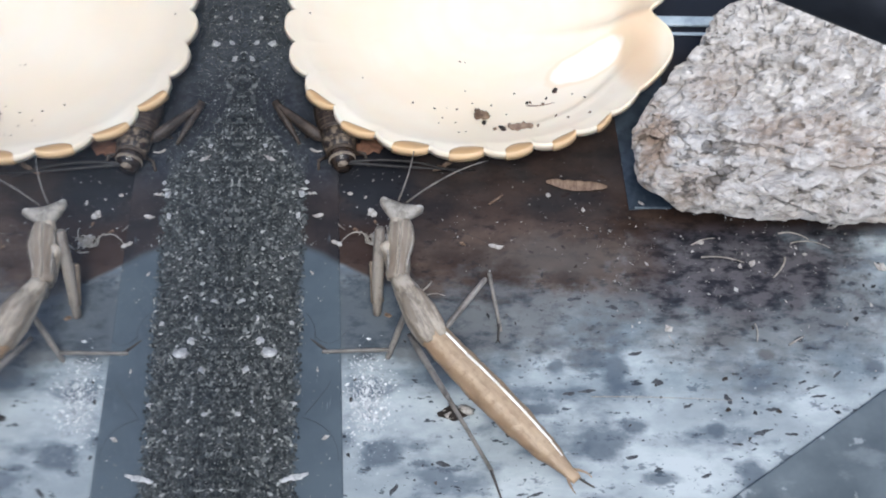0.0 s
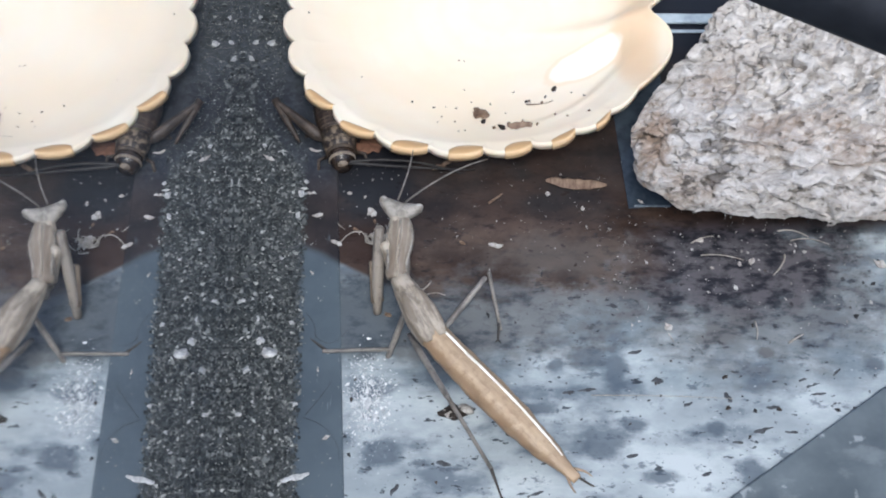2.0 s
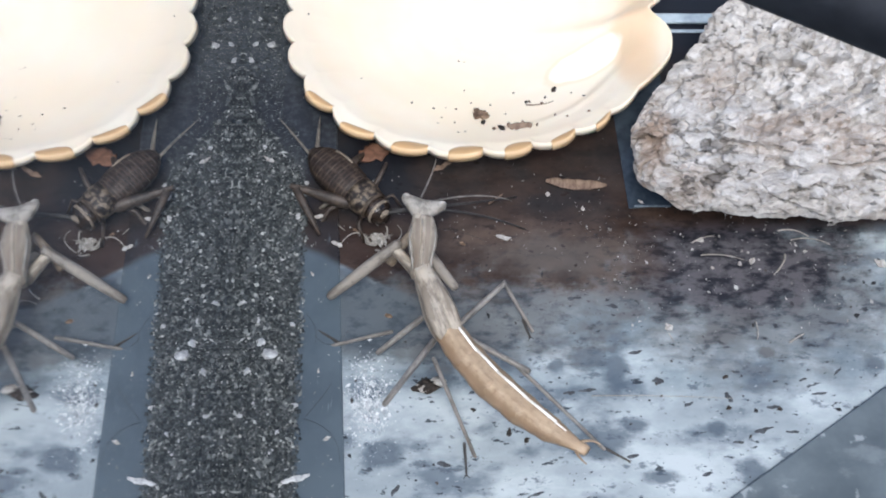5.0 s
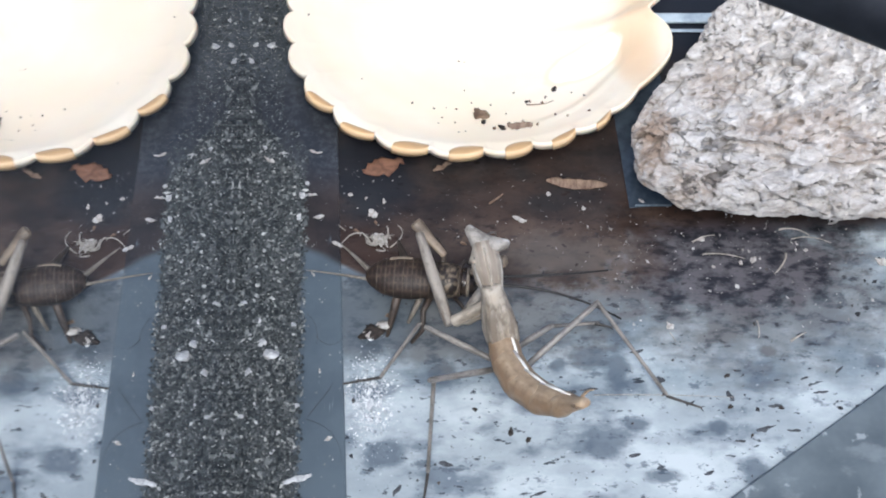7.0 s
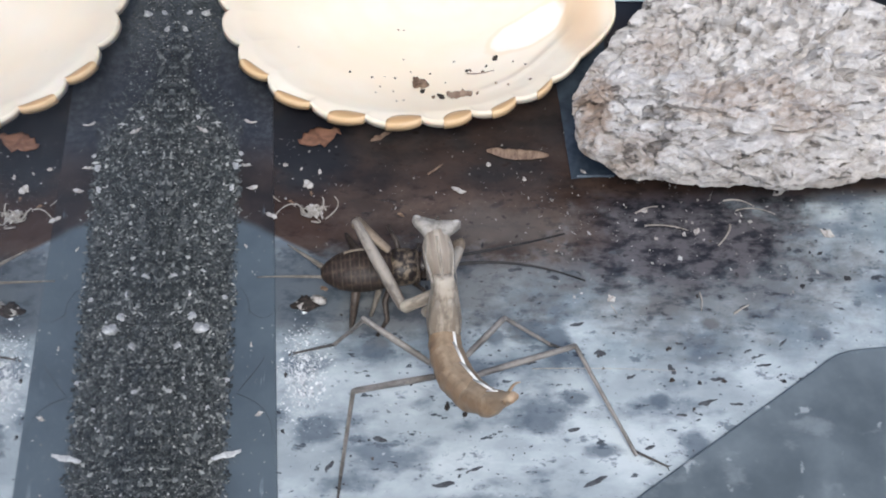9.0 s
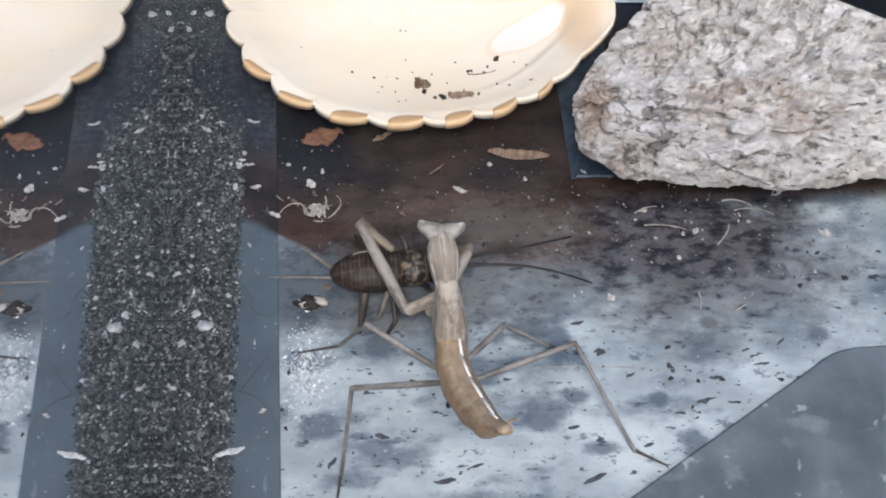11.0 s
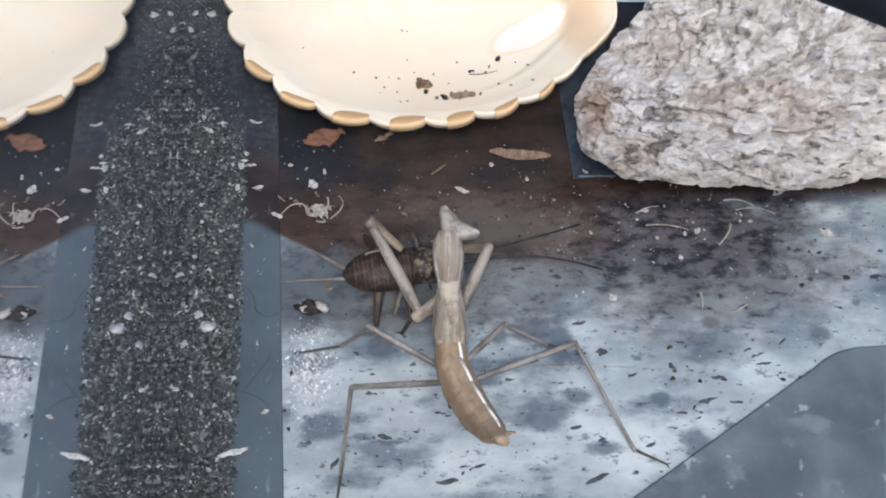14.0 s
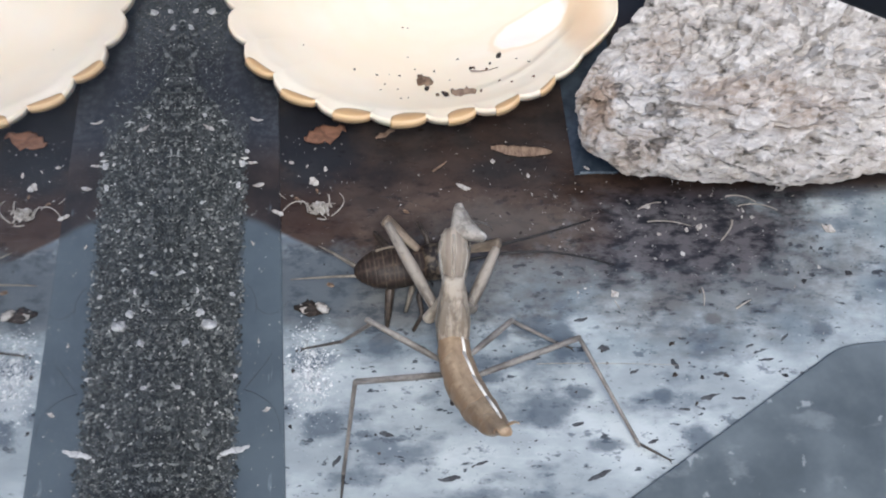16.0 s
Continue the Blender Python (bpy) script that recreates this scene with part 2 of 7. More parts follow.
def strip_material():
    k = Nodes("dark_plastic_strip")
    x, y = k.math("MULTIPLY", k.axis("X"), 1000.0), k.math("MULTIPLY", k.axis("Y"), 1000.0)
    base = k.mix(k.step(k.noise(60, 5, 0.6), 0.35, 0.65), (0.056, 0.073, 0.089), (0.078, 0.100, 0.118))
    # the soil stain runs over the strip with the same straight edge
    line = k.math("SUBTRACT", k.math("ADD", k.math("ADD", y, k.math("MULTIPLY", x, 0.508)), k.math("MULTIPLY", k.noise(150, 4), 1.2)), 7.1)
    base = k.mix(k.step(line, -1.2, 1.0), base, k.mix(k.step(k.noise(130, 5, 0.6), 0.35, 0.65), (0.015, 0.012, 0.0115), (0.038, 0.028, 0.024)))
    base = k.mix(k.step(y, 8, 18), base, k.mix(k.step(k.noise(900, 4, 0.7), 0.4, 0.7), (0.020, 0.023, 0.029), (0.050, 0.054, 0.062)))
    base = k.mix(k.step(y, 30, 42), base, k.mix(k.step(k.noise(500, 5, 0.7), 0.35, 0.65), (0.040, 0.047, 0.056), (0.088, 0.100, 0.112)))
    # bed of fine sand under the loose grains
    rim = k.math("ADD", k.math("ADD", x, k.math("MULTIPLY", y, 0.018)), k.math("MULTIPLY", k.noise(500, 4), 1.6))
    bed = k.math("MULTIPLY", k.step(rim, 12.3, 13.6, 0.9, 0.0), k.step(y, 12, 24, 1.0, 0.0))
    base = k.mix(bed, base, k.mix(k.step(k.noise(1300, 3, 0.7), 0.38, 0.66), (0.032, 0.037, 0.041), (0.110, 0.114, 0.112)))
    scuff = k.noise(500, 3, 0.6, (1, 0.2, 1))
    base = k.mix(k.step(scuff, 0.66, 0.74, 0, 0.35), base, (0.3, 0.34, 0.38))
    k.bump(scuff, 0.08, 0.1)
    return k.done(base, 0.35, 0.3)


def shell_material():
    k = Nodes("cream_shell_inside")
    x, y = k.math("MULTIPLY", k.axis("X"), 1000.0), k.math("MULTIPLY", k.axis("Y"), 1000.0)
    c = k.mix(k.step(k.noise(32, 4, 0.5, (1, 1.6, 1)), 0.35, 0.65), (0.745, 0.645, 0.502), (0.765, 0.697, 0.585))
    # faint growth rings round the hinge
    dx, dy = k.math("SUBTRACT", x, 47.0), k.math("MULTIPLY", k.math("SUBTRACT", y, 50.0), 1.12)
    ring = k.math("SQRT", k.math("ADD", k.math("MULTIPLY", dx, dx), k.math("MULTIPLY", dy, dy)))
    ring = k.math("ADD", ring, k.math("MULTIPLY", k.noise(60, 4), 5.0))
    wave = k.step(k.math("ABSOLUTE", k.math("SUBTRACT", k.math("FRACT", k.math("DIVIDE", ring, 6.3)), 0.5)), 0.2, 0.5, 0.0, 0.2)
    c = k.mix(wave, c, (0.76, 0.63, 0.46))
    c = k.mix(k.step(k.noise(380, 4, 0.6), 0.55, 0.75, 0, 0.22), c, (0.74, 0.62, 0.46))
    # tan flush by the hinge ear
    hx, hy = k.math("DIVIDE", k.math("SUBTRACT", x, 72.5), 4.5), k.math("DIVIDE", k.math("SUBTRACT", y, 38.0), 13.0)
    flush = k.math("ADD", k.math("ADD", k.math("MULTIPLY", hx, hx), k.math("MULTIPLY", hy, hy)), k.math("MULTIPLY", k.noise(140, 4), 0.6))
    c = k.mix(k.step(flush, 0.4, 1.5, 0.75, 0.0), c, (0.66, 0.47, 0.29))
    # white muscle scar with a crisp outline
    u = k.math("ADD", k.math("MULTIPLY", k.math("SUBTRACT", x, 63.6), 0.87), k.math("MULTIPLY", k.math("SUBTRACT", y, 37.6), 0.49))
    v = k.math("SUBTRACT", k.math("MULTIPLY", k.math("SUBTRACT", y, 37.6), 0.87), k.math("MULTIPLY", k.math("SUBTRACT", x, 63.6), 0.49))
    u, v = k.math("DIVIDE", u, 7.8), k.math("DIVIDE", v, 3.4)
    oval = k.math("ADD", k.math("ADD", k.math("MULTIPLY", u, u), k.math("MULTIPLY", v, v)), k.math("MULTIPLY", k.math("SUBTRACT", k.noise(260, 4), 0.5), 0.7))
    scar = k.step(oval, 0.75, 1.05, 1.0, 0.0)
    c = k.mix(k.step(k.math("ABSOLUTE", k.math("SUBTRACT", oval, 1.15)), 0.05, 0.35, 0.45, 0.0), c, (0.72, 0.56, 0.38))
    c = k.mix(k.math("MULTIPLY", scar, 0.6), c, (0.83, 0.825, 0.81))
    k.bump(k.math("ADD", k.noise(260, 4), k.math("MULTIPLY", scar, 0.5)), 0.14, 0.25)
    return k.done(c, k.math("SUBTRACT", 0.42, k.math("MULTIPLY", scar, 0.2)), 0.5, coat=0.12, sss=0.15, sss_radius=2.0)


def shell_outer_material():
    k = Nodes("tan_shell_outside")
    c = k.mix(k.step(k.noise(140, 4), 0.35, 0.65), (0.60, 0.42, 0.24), (0.72, 0.56, 0.38))
    k.bump(k.noise(500, 4), 0.25, 0.2)
    return k.done(c, 0.5, 0.4)


def shell_lobe_material():
    k = Nodes("peach_shell_lobe")
    height = k.t.nodes.new("ShaderNodeAttribute")
    height.attribute_name = "lip"
    f = k.math("ADD", height.outputs["Fac"], k.math("MULTIPLY", k.math("SUBTRACT", k.noise(300, 4), 0.5), 0.5))
    c = k.ramp(f, [(0.0, (0.66, 0.46, 0.26)), (0.45, (0.52, 0.325, 0.155)), (0.8, (0.40, 0.255, 0.135)), (1.0, (0.55, 0.43, 0.29))])
    k.bump(k.noise(500, 4), 0.15, 0.2)
    return k.done(c, 0.45, 0.4, sss=0.1)


def rock_material():
    k = Nodes("pale_crumbly_stone")
    big, mid, fine = k.noise(55, 5, 0.6), k.noise(300, 6, 0.66, (0.75, 1.2, 1.2)), k.noise(1300, 4, 0.65)
    # flaky chips with bent outlines, longer across than deep
    warp = k.t.nodes.new("ShaderNodeTexNoise")
    warp.inputs["Scale"].default_value, warp.inputs["Detail"].default_value = 420, 4
    k.link(k.coord, warp.inputs["Vector"])
    bent = k.t.nodes.new("ShaderNodeVectorMath")
    bent.operation = "MULTIPLY_ADD"
    k.link(warp.outputs["Color"], bent.inputs[0])
    bent.inputs[1].default_value = (0.0013, 0.0011, 0.0011)
    k.link(k.coord, bent.inputs[2])
    long = k.t.nodes.new("ShaderNodeVectorMath")
    long.operation = "MULTIPLY"
    k.link(bent.outputs[0], long.inputs[0])
    long.inputs[1].default_value = (0.62, 1.15, 1.15)
    plain = k.coord
    k.coord = long.outputs[0]
    chip, flake = k.cells(560, "F1", "Color"), k.cells(1150, "F1", "Color")
    k.coord = plain
    tone = k.math("ADD", k.math("MULTIPLY", mid, 0.56), k.math("ADD", k.math("MULTIPLY", fine, 0.22), k.math("ADD", k.math("MULTIPLY", chip, 0.12), k.math("MULTIPLY", flake, 0.10))))
    c = k.ramp(tone, [(0.32, (0.20, 0.176, 0.156)), (0.41, (0.36, 0.330, 0.300)), (0.51, (0.49, 0.462, 0.432)), (0.65, (0.64, 0.615, 0.588))])
    c = k.mix(k.step(big, 0.36, 0.46, 0.25, 0.0), c, (0.37, 0.30, 0.245))
    x, y = k.math("MULTIPLY", k.axis("X"), 1000.0), k.math("MULTIPLY", k.axis("Y"), 1000.0)
    # warm brown weathering; the left-end patch also paints in that face's shading
    for cx, cy, rx, ry, amount in ((95, 13.5, 13, 6, 0.55), (73.0, 13.0, 4.0, 9.5, 0.85), (108, 11, 9, 5, 0.45), (84, 22, 8, 5, 0.3), (79, 5, 7, 4, 0.4)):
        dx, dy = k.math("DIVIDE", k.math("SUBTRACT", x, cx), rx), k.math("DIVIDE", k.math("SUBTRACT", y, cy), ry)
        d = k.math("ADD", k.math("ADD", k.math("MULTIPLY", dx, dx), k.math("MULTIPLY", dy, dy)), k.math("MULTIPLY", tone, 1.9))
        c = k.mix(k.step(d, 0.8, 1.8, amount, 0.0), c, (0.27, 0.190, 0.135))
    # dark pits, wider than high, in loose clusters
    where = k.noise(150, 4, 0.6, (0.8, 1.2, 1), (3, 1, 2))
    pit = k.math("MULTIPLY", k.step(k.noise(430, 4, 0.62, (0.6, 1.35, 1.35), (5, 2, 1)), 0.60, 0.645), k.step(where, 0.40, 0.50))
    # broken corner with deeper hollows
    bx, by = k.math("DIVIDE", k.math("SUBTRACT", x, 80.0), 9.0), k.math("DIVIDE", k.math("SUBTRACT", y, 8.0), 6.5)
    corner = k.step(k.math("ADD", k.math("MULTIPLY", bx, bx), k.math("MULTIPLY", by, by)), 0.3, 1.2, 1.0, 0.0)
    pit = k.math("MAXIMUM", pit, k.math("MULTIPLY", corner, k.step(k.noise(260, 5, 0.62, (0.8, 1.2, 1.2), (9, 4, 3)), 0.555, 0.60)))
    # the pits' inner shade is painted into the stone's colour
    c = k.mix(k.math("MULTIPLY", pit, 0.62), c, (0.10, 0.085, 0.074))
    h = k.math("ADD", k.math("MULTIPLY", chip, 0.55), k.math("ADD", k.math("MULTIPLY", flake, 0.3), k.math("ADD", k.math("MULTIPLY", mid, 0.5), k.math("MULTIPLY", fine, 0.3))))
    h = k.math("SUBTRACT", h, k.math("MULTIPLY", pit, 0.9))
    k.bump(h, 1.0, 1.0)
    return k.done(c, 0.9, 0.2)


def ledge_material():
    k = Nodes("blue_grey_speckled_sheet")
    cloud = k.noise(45, 5, 0.6)
    c = k.mix(k.step(cloud, 0.34, 0.66), (0.062, 0.078, 0.092), (0.115, 0.138, 0.156))
    smear = k.noise(120, 5, 0.6, (0.8, 1.2, 1), (2, 2, 0))
    c = k.mix(k.step(smear, 0.56, 0.70, 0.0, 0.5), c, (0.19, 0.215, 0.235))
    spot = k.noise(330, 3, 0.5, (1, 1, 1), (5, 1, 0))
    c = k.mix(k.step(spot, 0.66, 0.74, 0.0, 0.55), c, (0.34, 0.37, 0.39))
    k.bump(spot, 0.15, 0.2)
    return k.done(c, 0.75, 0.2)


def mirror_material():
    k = Nodes("reflecting_side_glass")
    smear = k.noise(30, 5, 0.6)
    c = k.mix(k.step(smear, 0.3, 0.7), (0.83, 0.84, 0.855), (0.88, 0.885, 0.895))
    return k.done(c, k.step(k.noise(18, 4), 0.3, 0.75, 0.01, 0.035), 0.5, metal=0.95)


def mantis_material(name, dark, light, scale, band=(1, 0.25, 1), rough=0.55, spots=0.38):
    k = Nodes(name)
    streak = k.noise(scale * 1.5, 5, 0.65, band)
    spot = k.noise(scale * 3.0, 4, 0.65)
    c = k.mix(k.step(streak, 0.40, 0.60), dark, light)
    c = k.mix(k.step(spot, 0.54, 0.72, 0, spots), c, tuple(v * 0.5 for v in dark))
    k.bump(spot, 0.25, 0.2)
    return k.done(c, rough, 0.4, sss=0.08, sss_radius=0.8)


def abdomen_material():
    k = Nodes("mantis_ochre_abdomen")
    x = k.math("MULTIPLY", k.axis("X"), 1000.0)
    streak = k.noise(330, 5, 0.62, (1, 0.14, 1))
    spot = k.noise(620, 5, 0.65)
    c = k.mix(k.step(streak, 0.38, 0.62), (0.285, 0.203, 0.130), (0.450, 0.342, 0.230))
    c = k.mix(k.step(spot, 0.50, 0.66, 0.0, 0.35), c, (0.19, 0.130, 0.082))
    # browner, mottled flank away from the pale stripe
    flank = k.step(k.math("ADD", x, k.math("MULTIPLY", k.math("SUBTRACT", spot, 0.5), 3.0)), 0.5, 2.2, 0.0, 0.7)
    c = k.mix(flank, c, (0.205, 0.132, 0.078))
    k.bump(spot, 0.25, 0.2)
    return k.done(c, 0.5, 0.4, sss=0.08, sss_radius=0.8)


def prothorax_material():
    k = Nodes("mantis_striped_prothorax")
    across = k.math("MULTIPLY", k.math("ABSOLUTE", k.axis("X")), 1000.0)
    across = k.math("ADD", across, k.math("MULTIPLY", k.math("SUBTRACT", k.noise(320, 4), 0.5), 0.7))
    streak = k.noise(420, 5, 0.65, (1, 0.2, 1))
    c = k.mix(k.step(streak, 0.38, 0.62), (0.20, 0.168, 0.132), (0.345, 0.30, 0.245))
    channel = k.math("MULTIPLY", k.step(across, 0.25, 0.55), k.step(across, 1.05, 1.5, 1.0, 0.0))
    c = k.mix(k.math("MULTIPLY", channel, 0.6), c, (0.135, 0.100, 0.072))
    k.bump(streak, 0.3, 0.2)
    return k.done(c, 0.55, 0.4, sss=0.08, sss_radius=0.8)


FLOOR, STRIP, MIRROR = floor_material(), strip_material(), mirror_material()
SHELL, SHELL_OUT, SHELL_LOBE, ROCK = shell_material(), shell_outer_material(), shell_lobe_material(), rock_material()
DARK_PLASTIC = simple("dark_plastic", (0.010, 0.011, 0.014), (0.02, 0.022, 0.027), 90, 0.6, 0.1, 0.2)
WALL_PLASTIC = simple("tank_wall_plastic", (0.10, 0.11, 0.12), (0.16, 0.17, 0.18), 40, 0.5, 0.1)
LEDGE = ledge_material()
TABLE = simple("grey_table", (0.22, 0.22, 0.22), (0.32, 0.32, 0.32), 12, 0.6, 0.1)
FILM = simple("blue_glossy_film", (0.024, 0.033, 0.047), (0.066, 0.086, 0.110), 70, 0.2, 0.05)
STREAK = simple("pale_blue_edge", (0.24, 0.30, 0.37), (0.42, 0.50, 0.58), 90, 0.25, 0.05)
FOLD = simple("blue_grey_fold", (0.07, 0.095, 0.12), (0.14, 0.175, 0.21), 200, 0.25, 0.05)
WHITE_GRIT = simple("white_grit", (0.30, 0.30, 0.30), (0.60, 0.60, 0.59), 500, 0.6, 0.5)
HUSK = simple("tan_dry_husk", (0.12, 0.075, 0.05), (0.27, 0.19, 0.135), 300, 0.7, 0.5, stretch=(1, 3, 1))
BARK = simple("rusty_bark_flake", (0.09, 0.04, 0.023), (0.20, 0.10, 0.06), 280, 0.75, 0.6)
PALE_FLAKE = simple("pale_flake", (0.26, 0.235, 0.21), (0.48, 0.46, 0.43), 500, 0.7, 0.4)
DARK_CRUMB = simple("dark_crumb", (0.010, 0.008, 0.007), (0.05, 0.037, 0.03), 700, 0.8, 0.6)
BROWN_CRUMB = simple("brown_crumb", (0.07, 0.04, 0.025), (0.26, 0.18, 0.12), 700, 0.8, 0.6)
FIBRE = simple("pale_fibre", (0.22, 0.20, 0.17), (0.42, 0.39, 0.35), 600, 0.7, 0.2)
HAIR = simple("dark_fibre", (0.012, 0.011, 0.011), (0.035, 0.032, 0.03), 600, 0.6, 0.1)

M_THORAX = mantis_material("mantis_greyish_tan", (0.175, 0.145, 0.113), (0.385, 0.336, 0.274), 300)
M_PRO = prothorax_material()
M_ABDOMEN = abdomen_material()
M_LEG = mantis_material("mantis_leg_tan", (0.112, 0.102, 0.092), (0.245, 0.226, 0.205), 330)
M_FEMUR = mantis_material("mantis_grey_tan_femur", (0.135, 0.115, 0.095), (0.28, 0.248, 0.212), 320)
M_TIBIA = mantis_material("mantis_brown_tibia", (0.11, 0.084, 0.060), (0.235, 0.185, 0.135), 330)
M_FOOT = mantis_material("mantis_dark_foot", (0.035, 0.03, 0.027), (0.085, 0.075, 0.065), 330)
M_HEAD = mantis_material("mantis_pale_head", (0.172, 0.155, 0.133), (0.327, 0.301, 0.267), 420, (1, 1, 1))
M_EYE = mantis_material("mantis_eye", (0.33, 0.31, 0.28), (0.44, 0.42, 0.39), 300, (1, 1, 1), 0.25)
M_STRIPE = simple("mantis_pale_stripe", (0.78, 0.74, 0.66), (0.88, 0.86, 0.82), 400, 0.35, 0.1)
C_DARK = simple("cricket_dark_brown", (0.007, 0.005, 0.004), (0.042, 0.028, 0.020), 420, 0.22, 0.4)
C_BAND = simple("cricket_pale_band", (0.028, 0.019, 0.013), (0.075, 0.054, 0.037), 700, 0.5, 0.3)
C_FACE = simple("cricket_pale_face_band", (0.14, 0.11, 0.08), (0.30, 0.25, 0.19), 700, 0.5, 0.3)
C_CERCUS = simple("cricket_tan_tail_feeler", (0.11, 0.095, 0.077), (0.23, 0.205, 0.168), 700, 0.6, 0.3)
C_LEG = simple("cricket_leg_brown", (0.022, 0.016, 0.012), (0.075, 0.056, 0.043), 600, 0.5, 0.3)



def cricket_abdomen_material():
    k = Nodes("cricket_dashed_abdomen")
    x, y = k.math("MULTIPLY", k.math("ABSOLUTE", k.axis("X")), 1000.0), k.math("MULTIPLY", k.axis("Y"), 1000.0)
    c = k.mix(k.step(k.noise(700, 4), 0.35, 0.65), (0.024, 0.015, 0.011), (0.066, 0.044, 0.031))
    dash = k.step(k.math("ABSOLUTE", k.math("SUBTRACT", k.math("FRACT", k.math("DIVIDE", y, 0.75)), 0.5)), 0.15, 0.45, 1.0, 0.0)
    for row, half in ((0.0, 0.7), (1.5, 0.45), (2.6, 0.45)):
        near = k.step(k.math("ABSOLUTE", k.math("SUBTRACT", x, row)), half * 0.6, half * 1.15, 1.0, 0.0)
        c = k.mix(k.math("MULTIPLY", k.math("MULTIPLY", dash, near), 0.75), c, (0.010, 0.007, 0.006))
    c = k.mix(k.step(x, 2.9, 3.5, 0.0, 0.85), c, (0.014, 0.010, 0.008))
    k.bump(k.noise(900, 3), 0.5, 0.25)
    return k.done(c, 0.55, 0.3)


C_ABDOMEN = cricket_abdomen_material()


def cricket_collar_material():
    k = Nodes("cricket_mottled_collar")
    c = k.mix(k.step(k.noise(800, 3, 0.6), 0.44, 0.60), (0.012, 0.008, 0.007), (0.17, 0.13, 0.09))
    c = k.mix(k.step(k.noise(1500, 3), 0.5, 0.65, 0.0, 0.5), c, (0.02, 0.014, 0.01))
    k.bump(k.noise(900, 3), 0.5, 0.2)
    return k.done(c, 0.5, 0.35)


C_COLLAR = cricket_collar_material()


def sand_material(name, stops):
    k = Nodes(name)
    g = k.t.nodes.new("ShaderNodeNewGeometry").outputs["Random Per Island"]
    c = k.ramp(g, stops)
    c = k.mix(k.step(k.noise(2600, 3), 0.35, 0.7, 0, 0.35), c, (0.08, 0.08, 0.08))
    return k.done(c, 0.8, 0.2)


SAND = sand_material("dark_mixed_sand", [(0.0, (0.013, 0.017, 0.020)), (0.42, (0.044, 0.051, 0.053)), (0.74, (0.102, 0.110, 0.109)), (0.94, (0.245, 0.255, 0.243)), (1.0, (0.547, 0.556, 0.523))])
FLECKS = sand_material("pale_flecks", [(0.0, (0.18, 0.17, 0.155)), (0.6, (0.34, 0.33, 0.31)), (1.0, (0.58, 0.57, 0.55))])
CRUST = sand_material("white_mineral_crust", [(0.0, (0.28, 0.31, 0.33)), (0.5, (0.47, 0.50, 0.52)), (1.0, (0.76, 0.78, 0.79))])
DARK_FLECKS = sand_material("dark_flecks", [(0.0, (0.015, 0.015, 0.018)), (0.7, (0.03, 0.03, 0.034)), (1.0, (0.07, 0.058, 0.05))])


# ---- the tank ----
def setting(name, bm, material, label, smooth=False):
    ob = part(name, bm, material, smooth=smooth)
    return tagged(ob, label, "", kind="structure")


tagged(setting("table", box_bm(-60, 280, -210, 155, -24, -4), TABLE, "grey table top under the tank"), category="table")
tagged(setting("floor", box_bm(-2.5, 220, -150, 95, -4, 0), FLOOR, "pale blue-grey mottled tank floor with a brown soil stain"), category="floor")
glass = box_bm(-6, 0, -150, 95, -4.2, 170)
for v in glass.verts:  # the pane stands slightly askew
    v.co.x -= 0.0222 * v.co.y
tagged(setting("wall_left", glass, MIRROR, "reflecting glass side wall of the tank"), category="glass wall")
tagged(setting("wall_back", box_bm(-4, 224, 95, 99, -4, 90), WALL_PLASTIC, "grey plastic back wall of the tank"), category="wall")
tagged(setting("wall_right", box_bm(220, 224, -150, 95, -4, 90), WALL_PLASTIC, "grey plastic side wall of the tank"), category="wall")
tagged(setting("wall_front", box_bm(-4, 224, -154, -150, -4, 90), WALL_PLASTIC, "grey plastic front wall of the tank"), category="wall")


def strip():
    bm = box_bm(-2.4, 20.5, -149.5, 94, 0.05, 0.7)
    for v in bm.verts:
        if v.co.x > 0.01:
            v.co.x += -0.0000560 * (v.co.y / MM + 45) + 0.0009
    bmesh.ops.bevel(bm, geom=[e for e in bm.edges if all(v.co.x > 0.005 for v in e.verts)], offset=0.0002, segments=2, affect="EDGES")
    return tagged(setting("trim", bm, STRIP, "dark blue-grey plastic strip along the glass wall"), category="strip")


strip()


